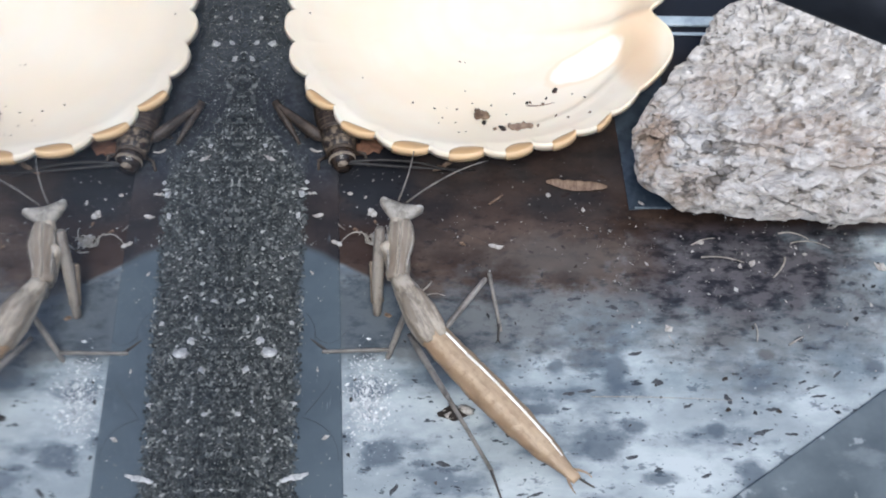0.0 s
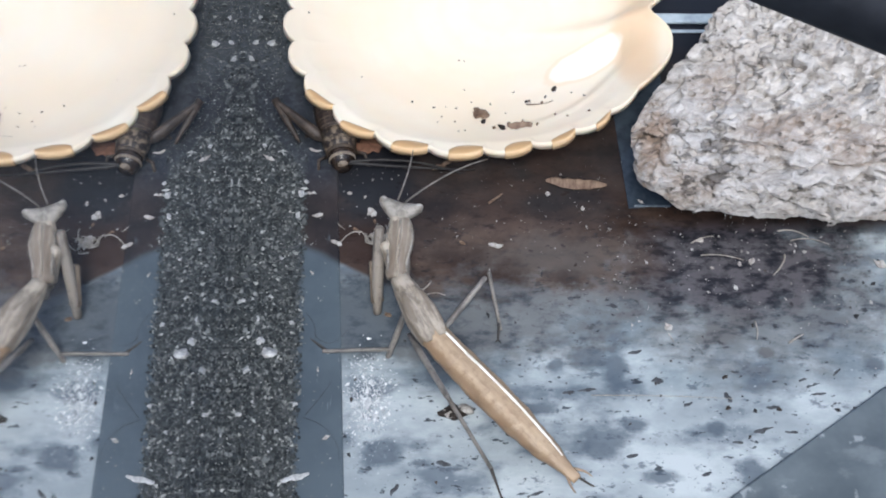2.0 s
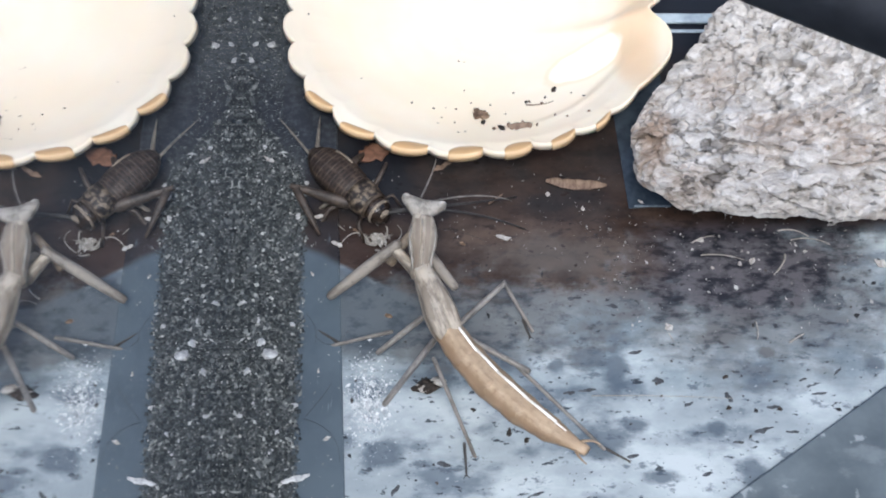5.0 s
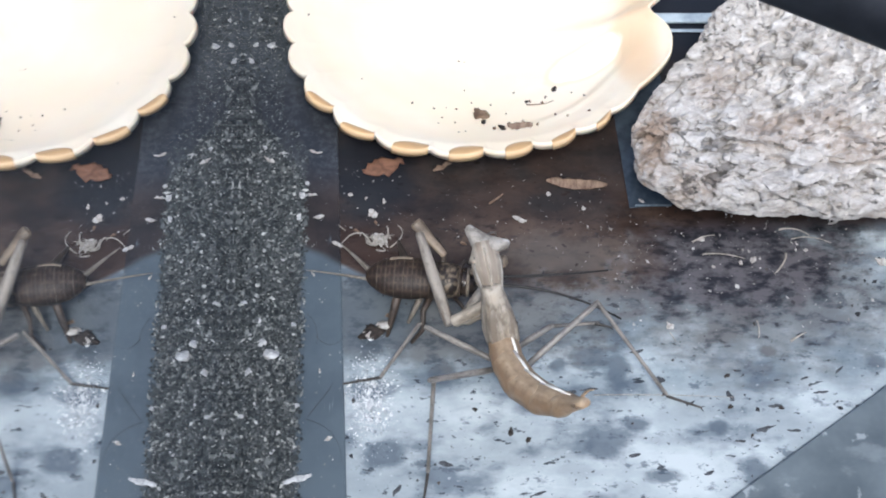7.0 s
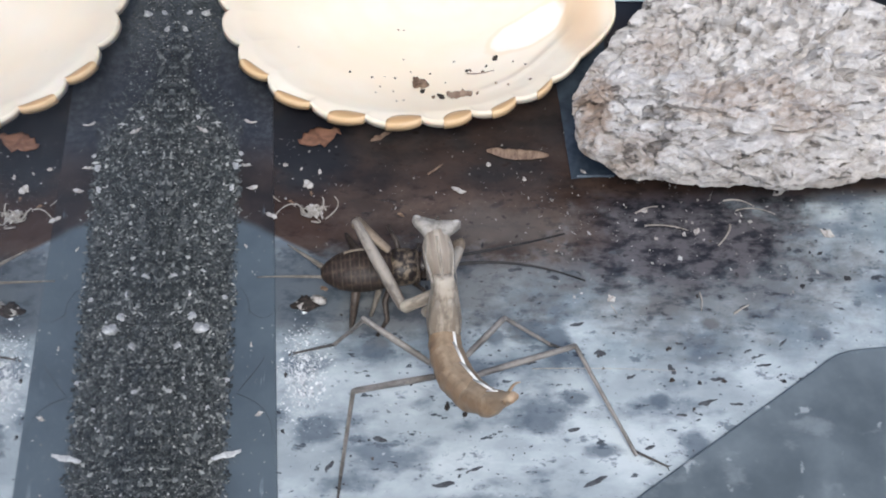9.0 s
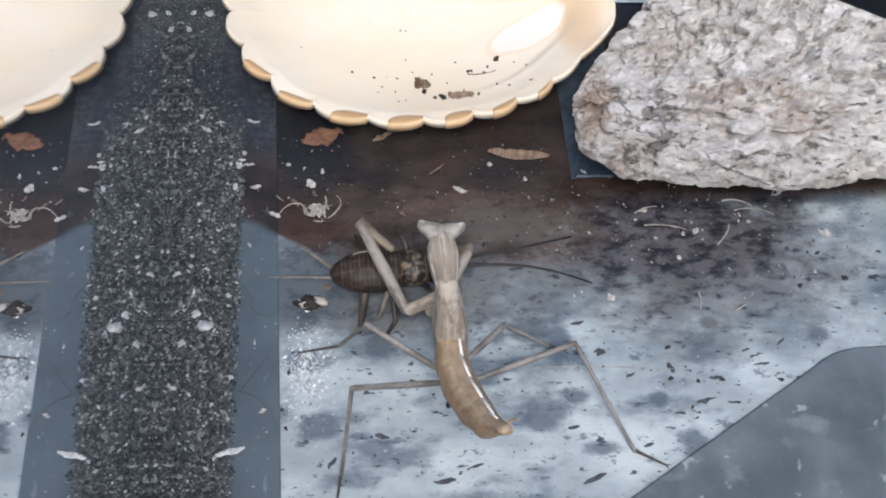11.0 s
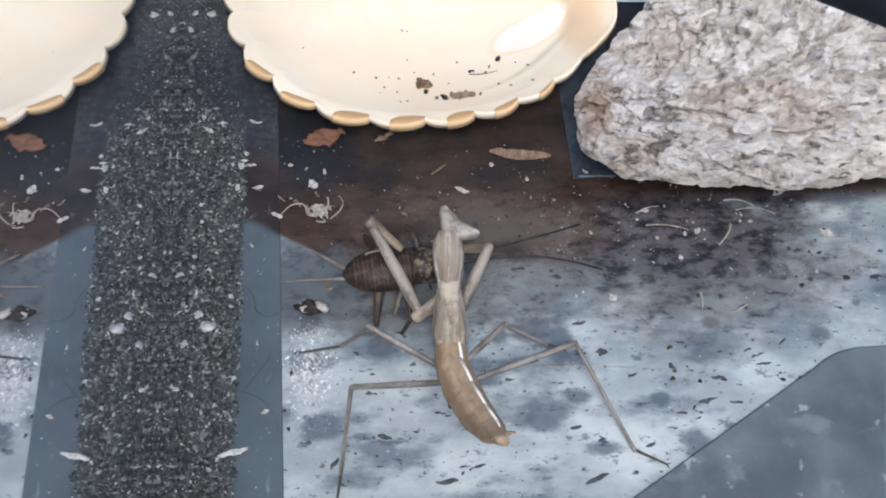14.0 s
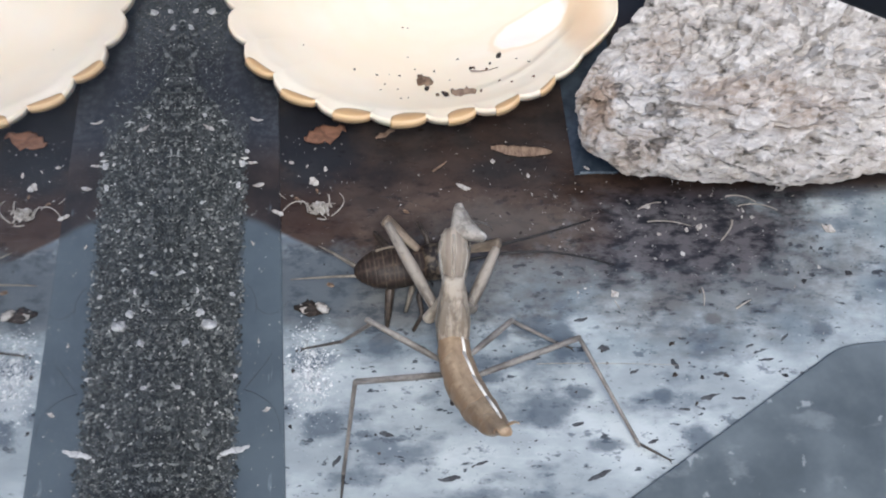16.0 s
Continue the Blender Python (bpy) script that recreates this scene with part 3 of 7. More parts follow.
def grains(name, count, material, label, category, where, size, seed, flat=0.6, base=0.0):
    """Loose grains, each a small uneven octahedron, in one mesh."""
    rng = random.Random(seed)
    verts, faces = [], []
    made = 0
    while made < count:
        x, y = where(rng)
        if x is None:
            continue
        made += 1
        s = size(rng)
        a = rng.uniform(0, 6.28)
        l, w, h = s * rng.uniform(0.8, 1.6), s * rng.uniform(0.5, 1.0), s * flat * rng.uniform(0.6, 1.0)
        ca, sa = math.cos(a), math.sin(a)
        z = base + h * 0.6 + (rng.uniform(0, 0.5) if base > 0.5 else 0)
        n = len(verts)
        for px, py, pz in ((l, 0, 0), (-l, 0, 0.1 * h), (0, w, 0), (0, -w, 0.1 * h), (0.2 * l, 0.1 * w, h), (-0.1 * l, 0, -h)):
            px, py = px * rng.uniform(0.45, 1.2) + 0.25 * w * rng.uniform(-1, 1), py * rng.uniform(0.45, 1.3) + 0.3 * w * rng.uniform(-1, 1)
            verts.append(((x + px * ca - py * sa) * MM, (y + px * sa + py * ca) * MM, (z + pz) * MM))
        faces += [(n + i, n + j, n + k) for i, j, k in ((0, 2, 4), (2, 1, 4), (1, 3, 4), (3, 0, 4), (2, 0, 5), (1, 2, 5), (3, 1, 5), (0, 3, 5))]
    me = bpy.data.meshes.new(name)
    me.from_pydata(verts, [], faces)
    me.materials.append(material)
    return tagged(new(name, me), label, category, kind="stuff")


def sand_edge(y):
    return 13.4 - 0.018 * (y + 45) if y < 13 else max(2.4, 12.3 - (y - 13) * 0.66)


def on_sand(rng):
    y = rng.uniform(-60, 42)
    x = rng.uniform(-1.0, 14.5)
    e = sand_edge(y)
    if x > e * (1.04 - 0.30 * rng.random() ** 2.2):
        return None, None
    if y > 20 and rng.random() < (y - 20) / 20:
        return None, None
    return x, y


def near_back(rng):
    x, y = rng.uniform(-1.0, 12.5), rng.uniform(10, 58)
    return (x, y) if x < sand_edge(y) + 5 and rng.random() < 0.25 + max(0.0, y - 30) / 40 else (None, None)


grains("sand", 19000, SAND, "dark grey sand with pale grains on the strip", "sand", on_sand, lambda r: min(0.62, 0.13 + r.expovariate(8.0)), 3, 0.6, 0.7)
grains("sand_scatter", 7600, SAND, "thin scatter of dark sand beside the shell", "sand", near_back, lambda r: min(0.40, 0.06 + r.expovariate(16.0)), 5, 0.6, 0.7)


def strip_dust(rng):
    x, y = rng.uniform(13, 20), rng.uniform(-50, 20)
    return x, y


def stain_dust(rng):
    x, y = rng.uniform(20, 72), rng.gauss(8, 8)
    return (x, y) if y > -10 else (None, None)


def slate_dust(rng):
    return rng.gauss(88, 16), rng.gauss(-2, 7)


def any_dust(rng):
    return rng.uniform(21, 125), rng.uniform(-48, 10)


grains("dust", 60, FLECKS, "pale dust specks on the strip", "dust", strip_dust, lambda r: r.uniform(0.08, 0.2), 11, 0.4, 0.7)
grains("debris", 240, FLECKS, "pale specks scattered on the brown stain", "debris", stain_dust, lambda r: min(0.32, 0.05 + r.expovariate(15)), 12, 0.4)
grains("debris_pale", 300, FLECKS, "pale crumbs scattered in front of the stone", "debris", slate_dust, lambda r: min(0.5, 0.07 + r.expovariate(11)), 13, 0.4)
grains("debris_dark", 160, DARK_FLECKS, "dark crumbs scattered on the pale floor", "debris", any_dust, lambda r: min(0.7, 0.12 + r.expovariate(7)), 14, 0.4)

# film and edge lines beside the stone
tagged(part("film_patch", box_bm(0, 10, 0, 52, 0.02, 0.2, 0.06), FILM), "dark blue glossy film on the tank floor", "film").matrix_basis = pose_mm(70.5, 8.2, 0, 5)
for y0, y1, high in ((48.4, 50.6, 1.3), (46.5, 47.2, 0.6)):
    tagged(part("film_edge", box_bm(70, 100, y0, y1, 0.3, high, min(0.9, (y1 - y0) * 0.3, (high - 0.3) * 0.45)), STREAK), "pale blue shiny edge behind the stone", "film edge", "film edges")
tagged(part("film_fold", box_bm(71.5, 78, 8.4, 8.8, 0.3, 0.5, 0.09), FOLD), "pale blue shiny fold of the film", "film edge")


# ---- the shell ----
SHELL_X, SHELL_Y, RIBS = 43.5, 46.0, 27


def turn_from(a, degrees):
    return (a - radians(degrees) + math.pi) % (2 * math.pi) - math.pi


def shell_outline(a):
    c, s = math.cos(a), math.sin(a)
    rx = 35.6 if c < 0 else 35.0
    ry = 31.1 if s < 0 else 27.0
    r = (abs(c / rx) ** 2.15 + abs(s / ry) ** 2.15) ** (-1 / 2.15)
    # hinge ears with a notch between them
    r += 1.7 * math.exp(-(turn_from(a, -19) / 0.16) ** 2)
    r -= 3.6 * math.exp(-(turn_from(a, -4) / 0.085) ** 2)
    return r + 3.0 * math.exp(-(turn_from(a, 24) / 0.16) ** 2)


def rib_count(a):
    return a * RIBS / (2 * math.pi) + 0.036 * math.sin(a) - 0.358 * math.cos(a) + 0.325 * math.sin(2 * a) + 0.303 * math.cos(2 * a)


def rib_wave(a):
    calm = 1 - math.exp(-(turn_from(a, -5) / 0.55) ** 4)
    t = rib_count(a) % 1.0
    return (abs(math.sin(math.pi * t)) ** 0.6) * calm + (1 - calm) * 0.6


def shell_surface(u, a, under=False):
    w = rib_wave(a)
    c, s = math.cos(a), math.sin(a)
    side = math.exp(-(turn_from(a, 190) / 0.75) ** 4)
    r = shell_outline(a) * u + (w - 0.65) * (1.3 + 0.9 * side) * u ** 9
    rim = 8.6 + 2.6 * c + 0.5 * s
    z = 1.3 + rim * (0.10 * u ** 2 + 0.90 * u ** 3.4)
    z += (w - 0.6) * (0.9 + 0.2 * side) * u ** (9 + 7 * side)
    # the lip rolls over and falls outwards along the front
    front = math.exp(-(turn_from(a, -97) / 1.05) ** 4)
    t = max(0.0, u - 0.925) / 0.075
    z -= t * (0.3 + 1.1 * front * w)
    z += 0.30 * noise.noise(Vector((c * u * 3, s * u * 3, 2.0))) + 0.12 * u * noise.noise(Vector((c * u * 9, s * u * 9, 4.0)))
    # folds by the hinge
    z += 1.1 * math.exp(-(turn_from(a, -12) / 0.30) ** 2) * math.exp(-((u - 0.86) / 0.07) ** 2)
    z -= 0.5 * math.exp(-(turn_from(a, -30) / 0.25) ** 2) * math.exp(-((u - 0.74) / 0.08) ** 2)
    # ridge along the line where the mantle was attached
    z += 0.34 * math.exp(-(turn_from(a, -38) / 0.50) ** 4) * (math.exp(-((u - 0.80) / 0.022) ** 2) - 0.7 * math.exp(-((u - 0.755) / 0.03) ** 2))
    if under:
        r += 0.25 * u ** 4
        z -= 1.25 + 0.5 * u ** 8
    return Vector(((SHELL_X + r * c) * MM, (SHELL_Y + r * s) * MM, z * MM))


def shell():
    rings, turns = 56, 648
    root = thing("scallop_shell", "large cream scallop shell lying open side up on the floor", "shell")
    bm = bmesh.new()
    edge = []
    us = [(i / rings) ** 0.62 for i in range(1, rings + 1)]
    for side in (False, True):
        mid = bm.verts.new(shell_surface(0.0, 0.0, side))
        rows = [[bm.verts.new(shell_surface(u, 2 * math.pi * j / turns, side)) for j in range(turns)] for u in us]
        for j in range(turns):
            k = (j + 1) % turns
            bm.faces.new((mid, rows[0][j], rows[0][k])).material_index = int(side)
            for r0, r1 in zip(rows, rows[1:]):
                bm.faces.new((r0[j], r1[j], r1[k], r0[k])).material_index = int(side)
        edge.append(rows[-1])
    for j in range(turns):
        k = (j + 1) % turns
        bm.faces.new((edge[0][j], edge[1][j], edge[1][k], edge[0][k])).material_index = 0
    part("valve", bm, [SHELL, SHELL_OUT], root)
    # tan lobes of the rolled lip, one to a rib
    angles = [radians(-160 + 0.1 * i) for i in range(1180)]
    cuts = [a for a, b in zip(angles, angles[1:]) if math.floor(rib_count(a)) != math.floor(rib_count(b))]
    rng = random.Random(9)
    for a0, a1 in zip(cuts, cuts[1:]):
        lobe = bmesh.new()
        inner = rng.uniform(0.925, 0.945) if radians(-130) < a0 < radians(-80) else rng.uniform(0.96, 0.968)
        if a0 > radians(-72):
            inner = 0.985
        lo, hi = a0 + (a1 - a0) * rng.uniform(0.36, 0.48), a1 - (a1 - a0) * rng.uniform(0.0, 0.04)
        n, m = 14, 6
        lip = lobe.verts.layers.float.new("lip")
        top = []
        for i in range(n + 1):
            a = lo + (hi - lo) * i / n
            arch = math.sin(math.pi * (0.03 + 0.94 * i / n)) ** 0.34
            row = []
            for j in range(m + 1):
                u = 1.004 - (1.004 - inner) * arch * j / m
                p = shell_surface(u, a)
                out = Vector((math.cos(a), math.sin(a), 0.9)).normalized()
                row.append(lobe.verts.new(p + out * (0.03 * math.sin(math.pi * (0.12 + 0.8 * j / m)) + 0.02) * MM))
                row[-1][lip] = j / m
            top.append(row)
        for r0, r1 in zip(top, top[1:]):
            for j in range(m):
                lobe.faces.new((r0[j], r0[j + 1], r1[j + 1], r1[j]))
        made = bmesh.ops.extrude_face_region(lobe, geom=lobe.faces[:])
        for v in made["geom"]:
            if isinstance(v, bmesh.types.BMVert):
                away = Vector((v.co.x - SHELL_X * MM, v.co.y - SHELL_Y * MM, 0)).normalized()
                v.co += away * 0.42 * MM - Vector((0, 0, 1.7 * MM))
        part("rim_lobe", lobe, SHELL_LOBE, root, "tan lobe of the shell's rim")
    return root


shell()


# ---- the stone ----
def stone():
    bm = bmesh.new()
    bmesh.ops.create_icosphere(bm, subdivisions=7, radius=1.0)
    for v in bm.verts:
        n = v.co.normalized()
        p = 3.1
        k = (abs(n.x) ** p + abs(n.y) ** p + abs(n.z) ** p) ** (-1 / p)
        q = n * k
        x, y, z = q.x * 36.0, q.y * 35.0, q.z * 11.5
        # narrower and lower towards the near end, the back rises
        taper = 1 - 0.10 * max(0, -q.x) * (1 + 0.8 * q.y)
        y *= taper
        x += 27.0 * (q.y + 0.42) * (0.5 - 0.5 * q.x)
        z *= 1 + 0.34 * q.y + 0.06 * q.x
        p3 = Vector((x, y, z))
        d = 1.5 * noise.noise(p3 * 0.055 + Vector((3, 1, 7))) + 0.9 * noise.noise(p3 * 0.16)
        # broken faces: tilted chips of two sizes
        bent = Vector((x * 0.7, y, z)) + 0.35 * noise.noise_vector(p3 * 0.45)
        for size, amount, tilt, cleft in ((0.11, 1.2, 0.30, 0.8), (0.25, 1.15, 0.60, 1.3), (0.58, 0.65, 0.70, 0.55)):
            spot = bent * size + Vector((0, 0, 5))
            near, where = noise.voronoi(spot)
            lean = noise.noise_vector(where[0] * 5.1)
            d += amount * noise.noise(where[0] * 7.3) + tilt * (spot - where[0]).dot(lean) / size
            # clefts between some of the chips
            if noise.noise(p3 * 0.13 + Vector((size * 9, 3, 3))) > -0.1:
                d -= cleft * max(0.0, 1 - (near[1] - near[0]) * 7)
        # small hollows, wider than high
        hollow = noise.noise(Vector((x * 0.30, y * 0.62, z * 0.62)) + Vector((2, 8, 1)))
        d -= 3.2 * max(0.0, hollow - 0.22)
        d += 0.12 * noise.noise(p3 * 0.9) + 0.14 * noise.noise(p3 * 1.9)
        d -= 0.7 * max(0.0, 1 - 9 * abs(noise.noise(p3 * 0.22 + Vector((9, 2, 4)))))
        p3 += n * d * min(1.1, max(0.45, 0.55 + 1.2 * q.z))
        v.co = (p3 + Vector((108.6, 36.3, 11.3))) * MM
        if v.co.z < 0.0001:
            v.co.z = 0.0001
    ob = part("stone", bm, ROCK, smooth=False)
    return tagged(ob, "large pale grey crumbly stone with rusty patches", "stone")


stone()

# ---- foreground rim and ledge ----
def rim_bar():
    bm = loft([(-42, 3.6, 2.4, 0), (-41, 4.7, 3.2, 0), (0, 5, 3.4, 0), (60, 5, 3.4, 0), (61, 4, 2.6, 0)], 24, 0.7)
    ob = part("tank_rim", bm, DARK_PLASTIC)
    ob.matrix_basis = bone(84.2, -54.7, 136.0, 99.2, -62.2, 136.0)
    return tagged(ob, "black rounded plastic rim bar over the stone", "rim bar")


def ledge():
    """A flat grey sheet with a slanting edge and a rounded corner."""
    bm = bmesh.new()
    corner = [(109.0, -27.7), (110.7, -26.4), (112.6, -25.3), (115.0, -24.6), (118.0, -24.2)]
    outline = [(58.0, -63.1)] + corner + [(190.0, -20.0), (190.0, -128.0), (58.0, -128.0)]
    face = bm.faces.new([bm.verts.new((px * MM, py * MM, 0.1 * MM)) for px, py in outline])
    made = bmesh.ops.extrude_face_region(bm, geom=[face])
    for v in made["geom"]:
        if isinstance(v, bmesh.types.BMVert):
            v.co.z = 0.9 * MM
    top = [e for e in bm.edges if all(v.co.z > 0.5 * MM for v in e.verts)]
    bmesh.ops.bevel(bm, geom=top, offset=0.4 * MM, segments=3, affect="EDGES", profile=0.5)
    ob = part("ledge", bm, LEDGE, smooth=False)
    return tagged(ob, "flat blue-grey speckled sheet with a rounded corner", "sheet")


rim_bar()
ledge()


# ---- small things on the floor and in the shell ----
from mathutils.bvhtree import BVHTree

shell_ob = bpy.data.objects["valve"]
shell_tree = BVHTree.FromPolygons([v.co.copy() for v in shell_ob.data.vertices], [tuple(p.vertices) for p in shell_ob.data.polygons])


def on_shell(x, y):
    """Height of the shell's inside at x, y in millimetres."""
    hit = shell_tree.ray_cast(Vector((x * MM, y * MM, 0.1)), Vector((0, 0, -1)))[0]
    return hit.z / MM if hit else 0.0


def crumb(name, x, y, z, size, material, label, category, seed, turn=0.0, group="", rough=0.3):
    ob = part(name, lump(size, seed, 2 if max(size) < 0.8 else 3, rough * 1.3), material, smooth=max(size) > 0.8)
    ob.matrix_basis = pose_mm(x, y, z + size[2] * 0.75, turn)
    return tagged(ob, label, category, group)


def flake(name, x, y, z, length, width, material, label, category, seed, turn=0.0, group="", curl=0.25, even=0.75):
    """A thin, slightly curled, ragged flake with thickness."""
    rng = random.Random(seed)
    st = []
    small = length < 4
    n = 5 if small else 11
    for i in range(n + 1):
        u = i / n
        w = width / 2 * (math.sin(math.pi * (0.04 + 0.92 * u)) ** (0.45 if small and even > 0.9 else 0.9 if small else 0.7)) * rng.uniform(0.6 if small else even, 1.2 if even < 0.9 else 1.04)
        w = max(w, 0.08 * width)
        st.append(((u - 0.5) * length, w, max(0.09, 0.07 * width), curl * width * (2 * u - 1) ** 2, rng.uniform(-0.08, 0.08) * width))
    bm = loft(st, 5 if small else 9, 0.9)
    for v in bm.verts:
        v.co.x += (0.35 if small else 0.22 if even < 0.9 else 0.07) * width * MM * noise.noise(v.co * 1300 + Vector((seed, 0, 0)))
        v.co.z += (abs(v.co.x) / (width * MM)) ** 2 * curl * width * 1.2 * MM
    ob = part(name, bm, material, smooth=length > 4)
    ob.matrix_basis = pose_mm(x, y, z + max(0.12, 0.08 * width), turn)
    return tagged(ob, label, category, group)


def fibre(name, a, b, bow, radius, material, label, category="fibre", group="", z=0.3):
    bm = tube(curve_points((*a, z), (*b, z), bow, 10), radius, radius * 0.5)
    return tagged(part(name, bm, material), label, category, group)


flake("dry_husk", 61.2, 13.1, 0.1, 11.0, 2.3, HUSK, "long tan dried husk on the brown stain", "husk", 21, 85, curl=0.2, even=0.94)
bark = flake("bark_flake", 26.1, 16.5, 0.1, 7.6, 3.4, BARK, "rusty brown bark flake lying by the shell", "bark flake", 22, 108, curl=0.12)
fibre("dry_stalk", (45.3, 9.0), (47.8, 11.0), (0.3, 0, 0.3), 0.22, HUSK, "short brown dried stalk", "stalk")
flake("dry_husk", 37.1, 16.9, 0.1, 4.5, 1.2, HUSK, "small brown dried husk beside the shell", "husk", 23, 125)

flakes = "pale flakes"
for i, (x, y, l, w, r) in enumerate(((13.8, 19.4, 2.3, 0.9, 80), (14.8, 6.0, 2.0, 0.9, 95), (13.6, 10.5, 1.7, 0.8, 85),
                                     (24.4, 6.9, 2.0, 1.4, 40), (76.0, -15.0, 1.7, 1.3, 30), (18.4, 0.4, 2.2, 0.9, 60),
                                     (106.8, 5.2, 2.4, 1.0, 110), (114.2, -2.7, 2.6, 1.5, 70), (62.2, 8.1, 0.9, 0.7, 10),
                                     (72.7, 9.6, 1.2, 0.8, 60), (26.4, 9.5, 1.1, 0.8, 10), (56.0, 11.0, 0.9, 0.8, 0),
                                     (14.4, -5.4, 1.0, 0.7, 30), (18.1, -35.5, 1.5, 0.7, 110), (16.2, -23.5, 0.9, 0.6, 0))):
    on = 0.7 if x < 20.4 else 0.0
    flake("pale_flake", x, y, on, l, w, PALE_FLAKE, "small pale flake lying on the tank floor", "flake", 30 + i, r, flakes)

moved_flake = flake("pale_flake", 0, 0, 0, 2.7, 1.3, PALE_FLAKE, "pale diamond-shaped flake on the brown stain", "flake", 61, 0, flakes)
dark_crumb = thing("dark_crumb", "dark brown crumb with a pale bit stuck to it", "crumb")
part("crumb_body", lump((1.9, 1.15, 0.9), 5, 3, 0.5), DARK_CRUMB, dark_crumb)
c = part("crumb_lobe", lump((0.9, 0.8, 0.7), 8, 3, 0.45), DARK_CRUMB, dark_crumb)
c.location = (-0.0012, 0.0006, 0.0003)
c = part("crumb_flake", lump((1.2, 0.6, 0.4), 9, 3, 0.6), PALE_FLAKE, dark_crumb, "pale flake stuck on the crumb")
c.location = (0.0014, 0.0005, 0.0008)
c = part("crumb_flake", lump((0.9, 0.45, 0.4), 12, 3, 0.6), PALE_FLAKE, dark_crumb, "pale flake stuck on the crumb")
c.location = (-0.0019, -0.0004, 0.0005)

# white grit on the sand
grit = "white grit on the sand"
for i, (x, y, s) in enumerate(((7.8, -20.7, 1.15), (6.3, -18.5, 0.8), (4.2, -23.8, 0.75), (11.7, 10.2, 0.7), (12.5, 12.7, 0.5),
                               (2.7, -11.0, 0.5), (5.5, -14.4, 0.5), (11.3, 5.8, 0.55), (8.9, -2.7, 0.5), (12.5, -29.8, 0.55),
                               (3.5, -31.7, 0.5), (9.0, -37.9, 0.5), (9.8, -34.5, 0.45), (5.7, -29.6, 0.45), (11.4, -15.1, 0.5),
                               (4.4, 42.8, 0.8), (1.4, 43.0, 0.6), (1.8, 48.9, 0.5), (0.8, 39.3, 0.6), (4.6, 20.1, 0.5))):
    crumb("grit", x, y, 1.0, (s * 0.95, s * 0.7, s * 0.5), WHITE_GRIT, "white grit grain lying on the dark sand", "grit", 70 + i, 37 * i % 180, grit)
flake("white_chip", 13.4, -42.5, 1.0, 4.8, 1.2, WHITE_GRIT, "white curved chip on the sand", "chip", 95, -75, curl=0.5)
flake("white_chip", 5.5, 17.6, 1.0, 2.6, 0.8, PALE_FLAKE, "small white chip on the sand", "chip", 96, 60, curl=0.3)

# plant fluff and fibres
fluff = thing("plant_fluff", "tangle of pale plant fluff on the brown stain", "fluff", at=pose_mm(25.4, 1.5, 0.2))
for i in range(16):
    rng = random.Random(200 + i)
    a = rng.uniform(0, 6.28)
    l = rng.uniform(0.7, 2.4)
    u, w = rng.gauss(0, 1.1), rng.gauss(0, 1.0)
    part("strand", tube(curve_points((u, w, 0.2), (u + l * math.cos(a), w + l * math.sin(a), rng.uniform(0.1, 1.0)),
                                     (rng.uniform(-1, 1), rng.uniform(-1, 1), 0.5), 7), 0.17, 0.06), FIBRE, fluff)
for i in range(6):
    rng = random.Random(240 + i)
    p = part("tuft", lump((rng.uniform(0.4, 1.0), rng.uniform(0.25, 0.5), 0.25), 31 + i, 2, 0.5), PALE_FLAKE, fluff, smooth=False)
    p.matrix_basis = pose_mm(rng.uniform(-1.6, 1.6), rng.uniform(-1.4, 1.4), 0.3, rng.uniform(0, 180))
# the last, long thin strand models a pale scratch across the board
fib = "loose fibres"
for a, b, bow, r in (((82.7, -1.2), (90.2, -2.1), (0, 0.4, 0.2), 0.16), ((97.5, -1.0), (95.1, -5.0), (0.5, 0, 0.3), 0.22),
                     ((91.0, -13.9), (91.0, -17.3), (0.2, 0, 0.2), 0.16), ((96.4, -17.8), (99.1, -16.2), (0, 0, 0.2), 0.2),
                     ((18.3, 7.5), (19.7, 3.5), (-1.2, 0, 0.3), 0.14), ((27.6, 0.1), (29.0, 4.6), (1.4, 0, 0.4), 0.13),
                     ((96.8, 3.7), (102.1, 2.6), (0, 0.6, 0.2), 0.16), ((98.8, 1.8), (105.7, 1.0), (0, 0.7, 0.2), 0.12),
                     ((22.5, 2.9), (18.6, 0.1), (0, 1.0, 0.2), 0.13), ((33.2, -8.7), (35.1, -6.5), (0.5, 0, 0.5), 0.2),
                     ((75.9, -16.2), (76.8, -17.9), (0, 0, 0.1), 0.1), ((81.2, 1.2), (85.3, 2.6), (0, 0.3, 0.2), 0.14),
                     ((33.7, -9.6), (37.6, -9.3), (0, 0.5, 0.2), 0.14), ((62.2, -27.6), (85.9, -28.0), (0, 0.2, 0), 0.07)):
    fibre("fibre", a, b, bow, r, FIBRE, "pale dry fibre or modelled scratch line on the tank floor", group=fib)
for a, b, bow in (((15.3, -17.0), (20.9, -16.2), (0, -2.2, 0.3)), ((13.7, -13.0), (15.4, -18.5), (0.8, 0, 0.2)),
                  ((14.1, -32.0), (20.4, -39.4), (1.5, 1, 0.2)), ((14.5, -31.6), (18.5, -25.5), (1, 1, 0.2)),
                  ((35.7, 3.7), (45.3, 0.9), (0, 0.4, 0.3))):
    fibre("dark_hair", a, b, bow, 0.04, HAIR, "thin dark hair lying on the strip", "hair", "dark hairs", 0.85)

